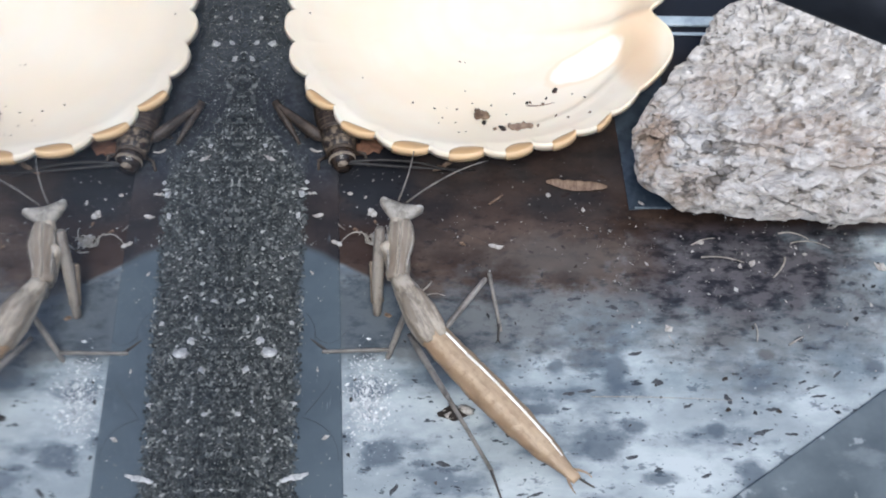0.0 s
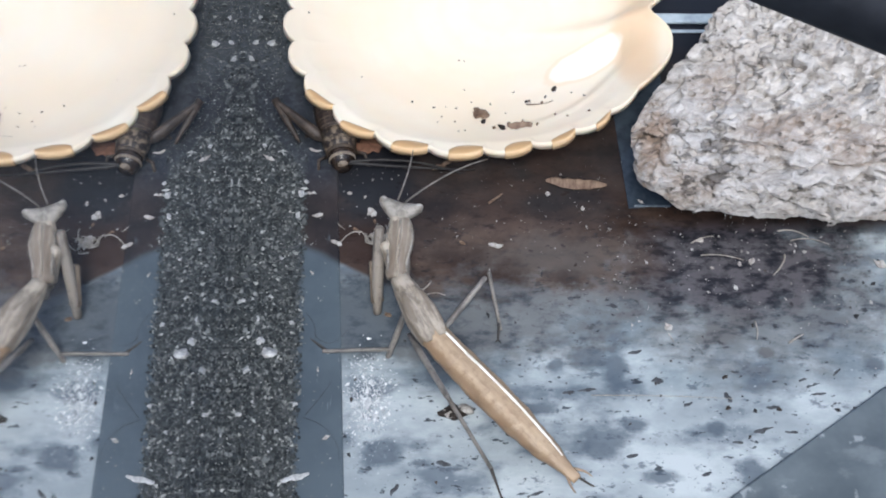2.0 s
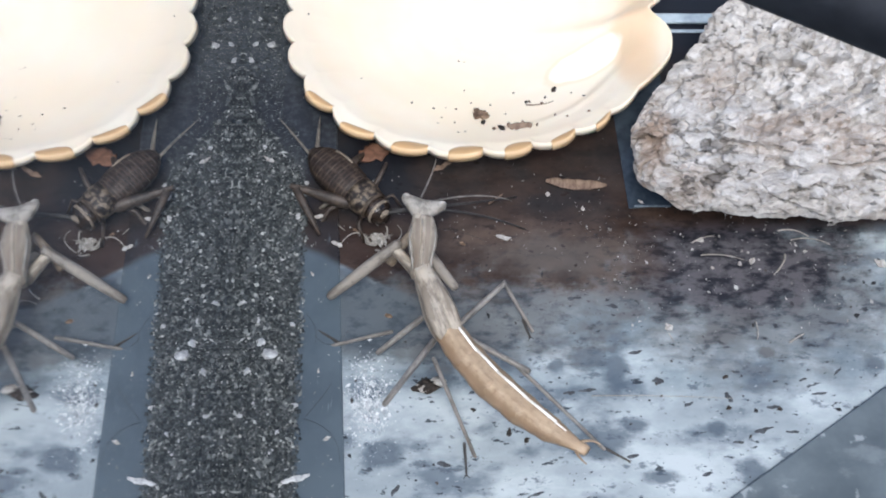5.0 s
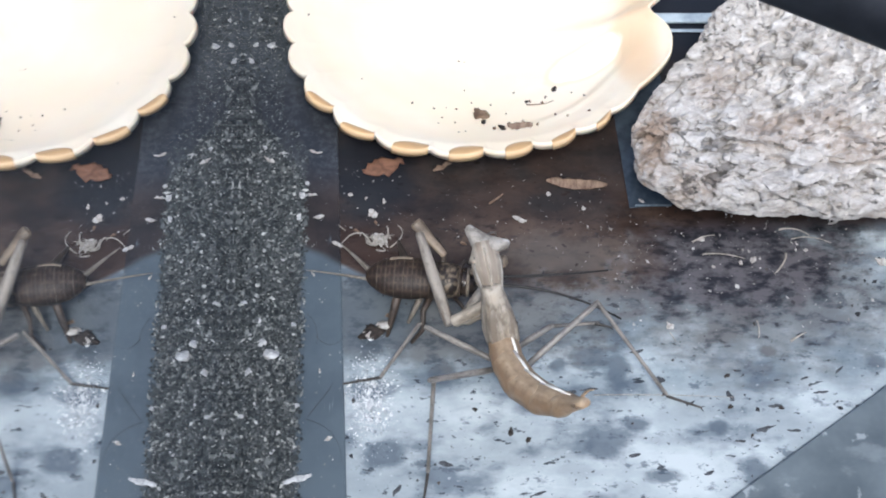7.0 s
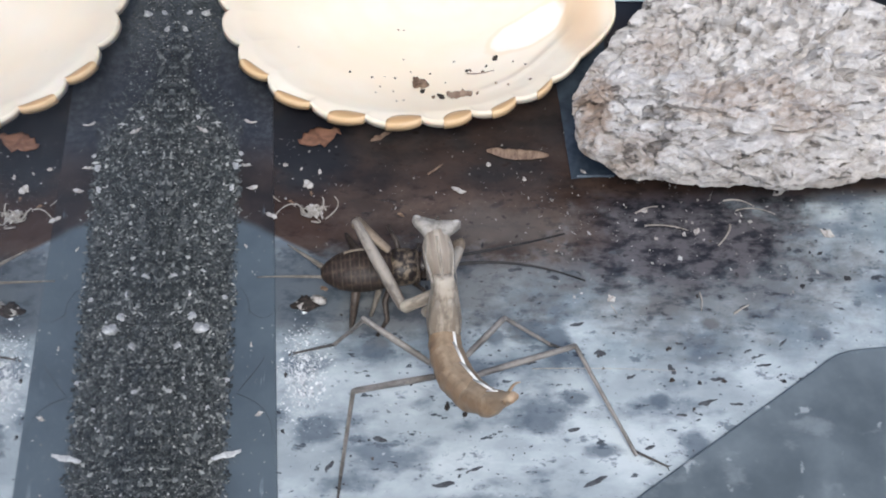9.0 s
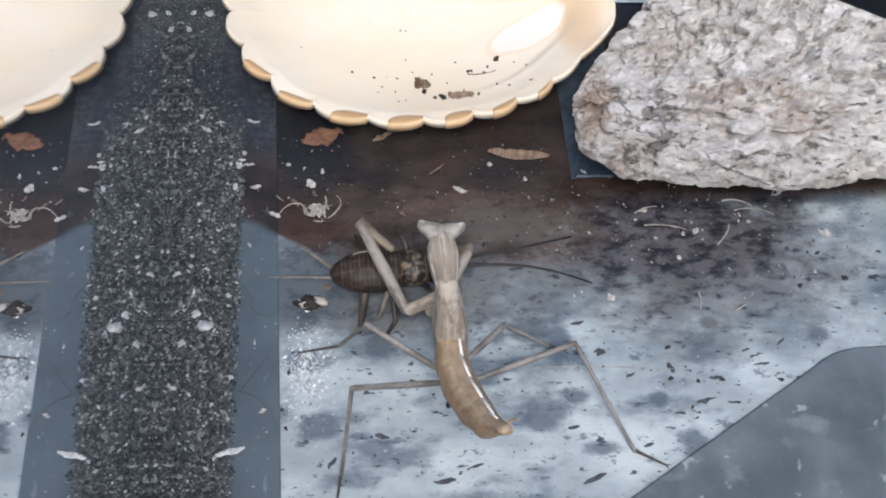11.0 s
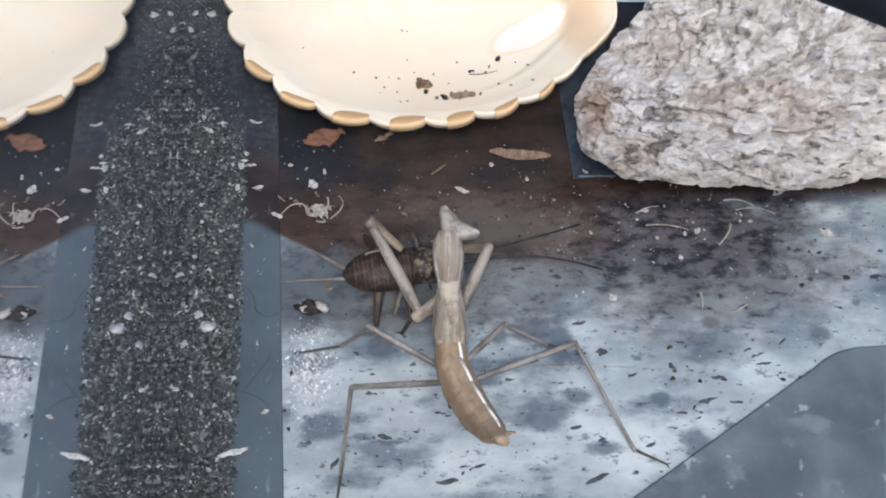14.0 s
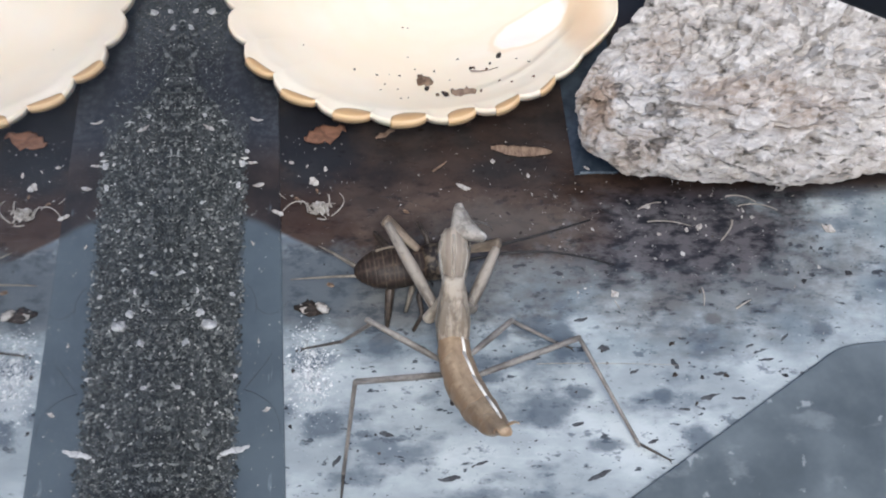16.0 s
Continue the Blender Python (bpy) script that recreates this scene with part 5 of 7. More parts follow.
def motions():
    """The mantis strikes the cricket, steps back with it and feeds."""
    walk(abdomen[0], [
        (0, bone(35.3, -20.6, 10.0, 40.1, -25.7, 9.3)),
        (4.2, bone(35.4, -20.4, 10.0, 40.2, -25.6, 9.3)),
        (6.3, bone(42.9, -18.7, 10.0, 43.8, -24.3, 13.0)),
        (6.52, bone(42.9, -18.7, 10.0, 43.8, -24.3, 13.0)),
        (6.7, bone(44.9, -20.3, 10.0, 45.7, -25.8, 13.2)),
        (7, bone(46.6, -21.5, 10.0, 47.5, -27.2, 12.9)),
        (7.3, bone(46.8, -23.6, 10.0, 47.4, -29.2, 13.0)),
        (7.5, bone(46.8, -23.4, 10.0, 47.4, -29.0, 13.0)),
        (8, bone(46.5, -24.4, 10.0, 46.8, -30.1, 12.7)),
        (9, bone(47.6, -25.3, 10.0, 47.9, -30.7, 13.4)),
        (11.3, bone(48.3, -26.8, 10.0, 48.6, -32.7, 12.6)),
        (12.5, bone(48.2, -27.1, 10.0, 48.5, -33.0, 12.6)),
        (13, bone(48.0, -27.6, 10.0, 48.3, -33.4, 12.6)),
        (13.5, bone(48.1, -27.3, 10.0, 48.5, -33.1, 12.6)),
        (14, bone(47.9, -27.1, 10.0, 48.3, -32.9, 12.6)),
        (14.5, bone(48.0, -26.9, 10.0, 48.4, -32.7, 12.6)),
        (15, bone(47.7, -27.2, 10.0, 48.1, -33.0, 12.6)),
        (15.5, bone(48.0, -26.6, 10.0, 48.4, -32.4, 12.7)),
        (16, bone(48.1, -26.7, 10.0, 48.5, -32.5, 12.7)),
    ])
    walk(abdomen[1], [
        (0, bone(40.1, -25.7, 9.3, 44.7, -30.3, 8.6)),
        (4.2, bone(40.2, -25.6, 9.3, 44.7, -30.2, 8.6)),
        (6.3, bone(43.8, -24.2, 13.0, 46.1, -29.1, 16.4)),
        (6.52, bone(43.8, -24.2, 13.0, 46.1, -29.1, 16.4)),
        (6.7, bone(45.6, -25.8, 13.1, 47.8, -30.8, 16.4)),
        (7, bone(47.4, -27.1, 12.9, 49.3, -32.1, 16.4)),
        (7.3, bone(47.4, -29.1, 13.0, 49.3, -34.0, 16.5)),
        (7.5, bone(47.4, -28.9, 13.0, 49.4, -33.9, 16.5)),
        (8, bone(46.8, -30.1, 12.7, 48.8, -35.4, 15.6)),
        (9, bone(47.9, -30.6, 13.3, 49.3, -35.8, 16.9)),
        (11.3, bone(48.6, -32.6, 12.6, 50.0, -38.0, 15.6)),
        (12.5, bone(48.5, -32.9, 12.6, 49.9, -38.3, 15.7)),
        (13, bone(48.3, -33.4, 12.6, 49.7, -38.8, 15.7)),
        (13.5, bone(48.5, -33.1, 12.6, 50.1, -38.6, 15.4)),
        (14, bone(48.3, -32.8, 12.6, 50.0, -38.3, 15.4)),
        (14.5, bone(48.4, -32.6, 12.6, 50.0, -38.1, 15.4)),
        (15, bone(48.1, -32.9, 12.6, 49.7, -38.4, 15.4)),
        (15.5, bone(48.4, -32.3, 12.7, 49.9, -37.7, 15.7)),
        (16, bone(48.5, -32.4, 12.7, 49.9, -37.8, 15.7)),
    ])
    walk(abdomen[2], [
        (0, bone(44.7, -30.3, 8.6, 48.9, -34.5, 7.9)),
        (4.2, bone(44.7, -30.2, 8.6, 49.0, -34.5, 7.9)),
        (6.3, bone(46.1, -29.0, 16.4, 49.9, -32.8, 19.8)),
        (6.52, bone(46.1, -29.0, 16.4, 49.9, -32.8, 19.8)),
        (6.7, bone(47.8, -30.7, 16.4, 51.0, -34.7, 20.2)),
        (7, bone(49.3, -32.0, 16.3, 51.9, -35.9, 20.6)),
        (7.3, bone(49.3, -34.0, 16.5, 51.8, -37.7, 21.1)),
        (7.5, bone(49.3, -33.8, 16.5, 51.8, -37.5, 21.1)),
        (8, bone(48.7, -35.3, 15.6, 51.6, -39.5, 19.4)),
        (9, bone(49.2, -35.7, 16.8, 51.3, -40.0, 21.0)),
        (11.3, bone(50.0, -37.9, 15.6, 51.7, -42.6, 19.6)),
        (12.5, bone(49.9, -38.2, 15.6, 51.7, -42.7, 19.9)),
        (13, bone(49.7, -38.7, 15.7, 51.4, -43.1, 19.9)),
        (13.5, bone(50.0, -38.5, 15.4, 51.8, -43.1, 19.5)),
        (14, bone(50.0, -38.2, 15.4, 51.7, -42.9, 19.3)),
        (14.5, bone(50.0, -38.0, 15.4, 51.7, -42.7, 19.3)),
        (15, bone(49.7, -38.4, 15.4, 51.4, -43.0, 19.3)),
        (15.5, bone(49.9, -37.6, 15.7, 51.7, -42.3, 19.6)),
        (16, bone(49.9, -37.8, 15.7, 51.7, -42.5, 19.6)),
    ])
    walk(abdomen[3], [
        (0, bone(48.9, -34.5, 7.9, 53.2, -38.7, 7.2)),
        (4.2, bone(49.0, -34.5, 7.9, 53.2, -38.8, 7.2)),
        (6.3, bone(49.9, -32.8, 19.7, 53.9, -34.9, 24.2)),
        (6.52, bone(49.9, -32.8, 19.7, 53.9, -34.9, 24.2)),
        (6.7, bone(51.0, -34.6, 20.2, 54.0, -37.2, 25.1)),
        (7, bone(51.9, -35.9, 20.6, 54.6, -38.7, 25.6)),
        (7.3, bone(51.8, -37.6, 21.0, 53.6, -40.3, 26.5)),
        (7.5, bone(51.8, -37.4, 21.0, 53.6, -40.1, 26.5)),
        (8, bone(51.6, -39.5, 19.4, 54.0, -42.1, 24.7)),
        (9, bone(51.3, -40.0, 20.9, 53.7, -43.1, 26.0)),
        (11.3, bone(51.7, -42.5, 19.5, 53.2, -46.4, 24.3)),
        (12.5, bone(51.6, -42.6, 19.8, 53.3, -46.1, 24.9)),
        (13, bone(51.4, -43.1, 19.8, 53.0, -46.6, 24.9)),
        (13.5, bone(51.7, -43.0, 19.4, 53.4, -46.8, 24.3)),
        (14, bone(51.7, -42.9, 19.2, 53.4, -46.8, 24.0)),
        (14.5, bone(51.7, -42.7, 19.3, 53.4, -46.6, 24.0)),
        (15, bone(51.4, -43.0, 19.3, 53.1, -46.9, 24.0)),
        (15.5, bone(51.6, -42.3, 19.5, 53.2, -46.1, 24.4)),
        (16, bone(51.7, -42.4, 19.5, 53.2, -46.2, 24.4)),
    ])
    walk(abdomen[4], [
        (0, bone(53.2, -38.7, 7.2, 57.5, -42.9, 6.5)),
        (4.2, bone(53.2, -38.8, 7.2, 57.5, -43.0, 6.5)),
        (6.3, bone(53.8, -34.9, 24.2, 57.6, -36.1, 29.2)),
        (6.52, bone(53.8, -34.9, 24.2, 57.6, -36.1, 29.2)),
        (6.7, bone(54.0, -37.2, 25.1, 56.8, -38.7, 30.6)),
        (7, bone(54.5, -38.7, 25.5, 56.7, -40.6, 31.2)),
        (7.3, bone(53.6, -40.2, 26.4, 55.1, -41.5, 32.5)),
        (7.5, bone(53.6, -40.1, 26.4, 55.1, -41.3, 32.5)),
        (8, bone(53.9, -42.0, 24.6, 55.7, -42.5, 30.7)),
        (9, bone(53.7, -43.1, 25.9, 55.9, -44.5, 31.7)),
        (11.3, bone(53.2, -46.4, 24.3, 54.9, -48.9, 29.9)),
        (12.5, bone(53.2, -46.1, 24.8, 54.7, -48.6, 30.5)),
        (13, bone(53.0, -46.5, 24.8, 54.4, -49.0, 30.5)),
        (13.5, bone(53.3, -46.7, 24.2, 54.5, -49.5, 29.8)),
        (14, bone(53.3, -46.7, 23.9, 54.4, -49.8, 29.4)),
        (14.5, bone(53.4, -46.6, 23.9, 54.5, -49.6, 29.5)),
        (15, bone(53.1, -46.9, 23.9, 54.2, -49.9, 29.5)),
        (15.5, bone(53.1, -46.1, 24.3, 54.4, -49.0, 29.9)),
        (16, bone(53.2, -46.2, 24.3, 54.4, -49.1, 29.9)),
    ])
    walk(rear_thorax, [
        (0, bone(35.3, -20.6, 10.0, 29.5, -10.5, 11.0)),
        (4.2, bone(35.4, -20.4, 10.0, 29.7, -10.3, 11.0)),
        (6.3, bone(42.9, -18.7, 10.0, 41.7, -12.6, 17.0)),
        (6.52, bone(42.9, -18.7, 10.0, 41.7, -12.6, 17.0)),
        (6.7, bone(44.9, -20.3, 10.0, 44.8, -14.9, 17.0)),
        (7, bone(46.6, -21.5, 10.0, 45.2, -18.2, 17.0)),
        (7.3, bone(46.8, -23.6, 10.0, 45.8, -19.2, 17.0)),
        (7.5, bone(46.8, -23.4, 10.0, 46.2, -19.5, 17.0)),
        (8, bone(46.5, -24.4, 10.0, 46.8, -20.9, 17.0)),
        (9, bone(47.6, -25.3, 10.0, 47.5, -21.8, 17.0)),
        (11.3, bone(48.3, -26.8, 10.0, 47.8, -22.3, 17.0)),
        (12.5, bone(48.2, -27.1, 10.0, 47.5, -22.4, 17.0)),
        (13, bone(48.0, -27.6, 10.0, 47.6, -22.6, 17.0)),
        (13.5, bone(48.1, -27.3, 10.0, 47.6, -22.3, 17.0)),
        (14, bone(47.9, -27.1, 10.0, 47.7, -21.9, 17.0)),
        (14.5, bone(48.0, -26.9, 10.0, 47.8, -21.7, 17.0)),
        (15, bone(47.7, -27.2, 10.0, 47.5, -22.0, 17.0)),
        (15.5, bone(48.0, -26.6, 10.0, 48.0, -22.1, 17.0)),
        (16, bone(48.1, -26.7, 10.0, 48.1, -22.2, 17.0)),
    ])
    walk(prothorax, [
        (0, bone(29.5, -10.5, 11.0, 30.1, -0.8, 12.0)),
        (4.2, bone(29.7, -10.3, 11.0, 30.3, -0.6, 12.0)),
        (6.3, bone(41.7, -12.6, 17.0, 41.3, -4.0, 21.0)),
        (6.52, bone(41.7, -12.6, 17.0, 41.3, -4.0, 21.0)),
        (6.7, bone(44.8, -14.9, 17.0, 43.9, -7.3, 21.0)),
        (7, bone(45.2, -18.2, 17.0, 43.6, -11.4, 21.0)),
        (7.3, bone(45.8, -19.2, 17.0, 44.7, -12.3, 21.0)),
        (7.5, bone(46.2, -19.5, 17.0, 45.4, -12.5, 21.0)),
        (8, bone(46.8, -20.9, 17.0, 45.5, -13.7, 21.0)),
        (9, bone(47.5, -21.8, 17.0, 46.4, -14.6, 21.0)),
        (11.3, bone(47.8, -22.3, 17.0, 46.9, -15.0, 21.0)),
        (12.5, bone(47.5, -22.4, 17.0, 47.0, -15.0, 21.0)),
        (13, bone(47.6, -22.6, 17.0, 47.2, -15.0, 21.0)),
        (13.5, bone(47.6, -22.3, 17.0, 47.4, -15.0, 21.0)),
        (14, bone(47.7, -21.9, 17.0, 47.5, -14.6, 21.0)),
        (14.5, bone(47.8, -21.7, 17.0, 48.0, -14.3, 21.0)),
        (15, bone(47.5, -22.0, 17.0, 47.8, -14.1, 21.0)),
        (15.5, bone(48.0, -22.1, 17.0, 48.2, -13.6, 21.0)),
        (16, bone(48.1, -22.2, 17.0, 48.2, -13.8, 21.0)),
    ])
    walk(mantis_head, [
        (0, bone(29.9, 1.3, 12.3, 33.2, 0.5, 12.3)),
        (4.2, bone(30.1, 1.5, 12.3, 33.4, 0.7, 12.3)),
        (6.3, bone(41.5, -1.3, 21.3, 44.2, -2.0, 21.3)),
        (6.52, bone(41.5, -1.3, 21.3, 44.2, -2.0, 21.3)),
        (6.7, bone(44.7, -4.9, 21.3, 48.1, -6.0, 21.3)),
        (7, bone(43.9, -9.2, 21.3, 46.8, -10.5, 21.3)),
        (7.3, bone(46.0, -10.2, 21.3, 48.5, -12.3, 21.3)),
        (7.5, bone(45.9, -10.0, 21.3, 48.8, -11.1, 21.3)),
        (8, bone(46.0, -11.5, 21.3, 49.5, -12.6, 21.3)),
        (9, bone(46.3, -12.3, 21.3, 49.3, -12.7, 21.3)),
        (11.3, bone(46.8, -13.0, 21.3, 49.9, -13.2, 21.3)),
        (12.5, bone(46.8, -12.5, 21.3, 50.0, -12.8, 21.3)),
        (13, bone(49.3, -13.4, 21.3, 51.3, -16.3, 21.3)),
        (13.5, bone(49.3, -12.9, 21.3, 51.3, -15.6, 21.3)),
        (14, bone(49.0, -12.0, 21.3, 51.6, -14.3, 21.3)),
        (14.5, bone(49.5, -11.7, 21.3, 52.3, -13.1, 21.3)),
        (15, bone(50.4, -11.8, 21.3, 53.0, -14.5, 21.3)),
        (15.5, bone(50.4, -11.9, 21.3, 52.5, -14.8, 21.3)),
        (16, bone(50.4, -12.5, 21.3, 52.2, -15.2, 21.3)),
    ])
    walk(legs["fore_left"][0], [
        (0, bone(29.2, -9.6, 8.0, 26.5, -3.6, 14.0)),
        (4.2, bone(29.3, -9.5, 8.0, 26.7, -3.4, 14.0)),
        (6.3, bone(40.8, -9.7, 13.0, 35.6, -9.7, 10.0)),
        (6.52, bone(40.8, -9.7, 13.0, 35.6, -9.7, 10.0)),
        (6.7, bone(43.8, -12.8, 13.0, 38.1, -12.6, 10.0)),
        (7, bone(44.2, -16.8, 13.0, 38.0, -18.9, 10.0)),
        (7.3, bone(45.1, -17.8, 13.0, 40.3, -19.6, 10.0)),
        (7.5, bone(45.4, -18.4, 13.0, 41.0, -19.3, 10.0)),
        (8, bone(45.9, -19.5, 13.0, 40.9, -21.3, 10.0)),
        (9, bone(46.7, -20.0, 13.0, 41.2, -21.0, 10.0)),
        (11.3, bone(47.0, -20.5, 13.0, 41.4, -21.9, 10.0)),
        (12.5, bone(46.9, -20.6, 13.0, 41.4, -21.5, 10.0)),
        (13, bone(46.7, -21.1, 13.0, 42.1, -22.7, 10.0)),
        (13.5, bone(47.1, -20.8, 13.0, 42.9, -22.4, 10.0)),
        (14, bone(47.2, -20.5, 13.0, 43.3, -22.3, 10.0)),
        (14.5, bone(47.3, -20.3, 13.0, 44.0, -22.3, 10.0)),
        (15, bone(47.2, -20.6, 13.0, 44.5, -22.1, 10.0)),
        (15.5, bone(47.5, -20.4, 13.0, 45.5, -21.8, 10.0)),
        (16, bone(47.6, -20.6, 13.0, 45.5, -22.0, 10.0)),
    ])
    walk(legs["fore_left"][1], [
        (0, bone(26.5, -3.6, 14.0, 26.0, -11.8, 3.0)),
        (4.2, bone(26.7, -3.4, 14.0, 26.1, -11.6, 3.0)),
        (6.3, bone(35.6, -9.7, 10.0, 31.5, 5.9, 14.0)),
        (6.52, bone(35.6, -9.7, 10.0, 31.5, 5.9, 14.0)),
        (6.7, bone(38.1, -12.6, 10.0, 38.5, 4.3, 14.0)),
        (7, bone(38.0, -18.9, 10.0, 32.5, -2.3, 14.0)),
        (7.3, bone(40.3, -19.6, 10.0, 32.0, -5.7, 14.0)),
        (7.5, bone(41.0, -19.3, 10.0, 33.0, -5.5, 14.0)),
        (8, bone(40.9, -21.3, 10.0, 33.4, -6.7, 14.0)),
        (9, bone(41.2, -21.0, 10.0, 33.5, -7.7, 14.0)),
        (11.3, bone(41.4, -21.9, 10.0, 33.6, -7.9, 14.0)),
        (12.5, bone(41.4, -21.5, 10.0, 34.0, -7.5, 14.0)),
        (13, bone(42.1, -22.7, 10.0, 35.1, -8.3, 14.0)),
        (13.5, bone(42.9, -22.4, 10.0, 34.9, -8.2, 14.0)),
        (14, bone(43.3, -22.3, 10.0, 34.9, -7.4, 14.0)),
        (14.5, bone(44.0, -22.3, 10.0, 35.2, -7.7, 14.0)),
        (15, bone(44.5, -22.1, 10.0, 36.3, -7.8, 14.0)),
        (15.5, bone(45.5, -21.8, 10.0, 37.3, -7.7, 14.0)),
        (16, bone(45.5, -22.0, 10.0, 37.4, -7.9, 14.0)),
    ])
    walk(legs["fore_left"][2], [
        (0, bone(26.0, -11.8, 3.0, 25.0, -5.2, 9.0)),
        (4.2, bone(26.1, -11.6, 3.0, 25.1, -5.0, 9.0)),
        (6.3, bone(31.5, 5.9, 14.0, 35.9, 0.4, 11.0)),
        (6.52, bone(31.5, 5.9, 14.0, 35.9, 0.4, 11.0)),
        (6.7, bone(38.5, 4.3, 14.0, 42.0, -1.2, 11.0)),
        (7, bone(32.5, -2.3, 14.0, 37.1, -6.5, 11.0)),
        (7.3, bone(32.0, -5.7, 14.0, 37.1, -9.2, 11.0)),
        (7.5, bone(33.0, -5.5, 14.0, 38.1, -9.3, 11.0)),
        (8, bone(33.4, -6.7, 14.0, 38.6, -10.4, 11.0)),
        (9, bone(33.5, -7.7, 14.0, 38.5, -11.0, 11.0)),
        (11.3, bone(33.6, -7.9, 14.0, 39.0, -11.2, 11.0)),
        (12.5, bone(34.0, -7.5, 14.0, 39.4, -11.1, 11.0)),
        (13, bone(35.1, -8.3, 14.0, 40.3, -11.6, 11.0)),
        (13.5, bone(34.9, -8.2, 14.0, 40.1, -11.3, 11.0)),
        (14, bone(34.9, -7.4, 14.0, 40.1, -11.0, 11.0)),
        (14.5, bone(35.2, -7.7, 14.0, 40.4, -10.8, 11.0)),
        (15, bone(36.3, -7.8, 14.0, 41.6, -11.1, 11.0)),
        (15.5, bone(37.3, -7.7, 14.0, 42.4, -11.4, 11.0)),
        (16, bone(37.4, -7.9, 14.0, 42.5, -11.5, 11.0)),
    ])
    walk(legs["fore_right"][0], [
        (0, bone(29.9, -10.0, 7.0, 30.3, -0.6, 6.5)),
        (4.2, bone(30.0, -9.8, 7.0, 30.4, -0.4, 6.5)),
        (6.3, bone(42.3, -9.7, 13.0, 38.8, -7.5, 9.0)),
        (6.52, bone(42.3, -9.7, 13.0, 38.8, -7.5, 9.0)),
        (6.7, bone(45.6, -13.3, 13.0, 42.4, -15.0, 9.0)),
        (7, bone(45.8, -16.8, 13.0, 39.9, -18.1, 9.0)),
        (7.3, bone(46.8, -17.4, 13.0, 41.5, -20.0, 9.0)),
        (7.5, bone(47.0, -17.7, 13.0, 41.8, -20.4, 9.0)),
        (8, bone(47.6, -19.0, 13.0, 42.7, -21.3, 9.0)),
        (9, bone(48.0, -20.0, 13.0, 45.8, -20.6, 9.0)),
        (11.3, bone(48.6, -20.3, 13.0, 46.1, -20.9, 9.0)),
        (12.5, bone(48.5, -22.9, 13.0, 49.1, -20.1, 9.0)),
        (13, bone(48.4, -23.5, 13.0, 49.4, -20.6, 9.0)),
        (13.5, bone(48.6, -23.2, 13.0, 49.8, -20.3, 9.0)),
        (14, bone(48.8, -23.0, 13.0, 50.1, -20.2, 9.0)),
        (14.5, bone(48.8, -22.8, 13.0, 50.2, -20.1, 9.0)),
        (15, bone(48.9, -23.1, 13.0, 50.3, -20.4, 9.0)),
        (15.5, bone(49.2, -23.4, 13.0, 50.8, -21.1, 9.0)),
        (16, bone(49.2, -23.5, 13.0, 50.9, -21.3, 9.0)),
    ])
    walk(legs["fore_right"][1], [
        (0, bone(30.3, -0.6, 6.5, 30.6, -7.1, 5.5)),
        (4.2, bone(30.4, -0.4, 6.5, 30.7, -7.0, 5.5)),
        (6.3, bone(38.8, -7.5, 9.0, 43.1, -5.7, 13.0)),
        (6.52, bone(38.8, -7.5, 9.0, 43.1, -5.7, 13.0)),
        (6.7, bone(42.4, -15.0, 9.0, 48.5, -7.0, 13.0)),
        (7, bone(39.9, -18.1, 9.0, 47.2, -8.8, 13.0)),
        (7.3, bone(41.5, -20.0, 9.0, 49.0, -10.2, 13.0)),
        (7.5, bone(41.8, -20.4, 9.0, 49.4, -10.4, 13.0)),
        (8, bone(42.7, -21.3, 9.0, 49.6, -11.4, 13.0)),
        (9, bone(45.8, -20.6, 9.0, 50.6, -11.2, 13.0)),
        (11.3, bone(46.1, -20.9, 9.0, 51.9, -12.2, 13.0)),
        (12.5, bone(49.1, -20.1, 9.0, 52.7, -11.8, 13.0)),
        (13, bone(49.4, -20.6, 9.0, 53.2, -12.1, 13.0)),
        (13.5, bone(49.8, -20.3, 9.0, 53.7, -11.8, 13.0)),
        (14, bone(50.1, -20.2, 9.0, 54.4, -11.7, 13.0)),
        (14.5, bone(50.2, -20.1, 9.0, 54.4, -11.5, 13.0)),
        (15, bone(50.3, -20.4, 9.0, 54.8, -11.5, 13.0)),
        (15.5, bone(50.8, -21.1, 9.0, 55.6, -11.6, 13.0)),
        (16, bone(50.9, -21.3, 9.0, 55.7, -11.8, 13.0)),
    ])
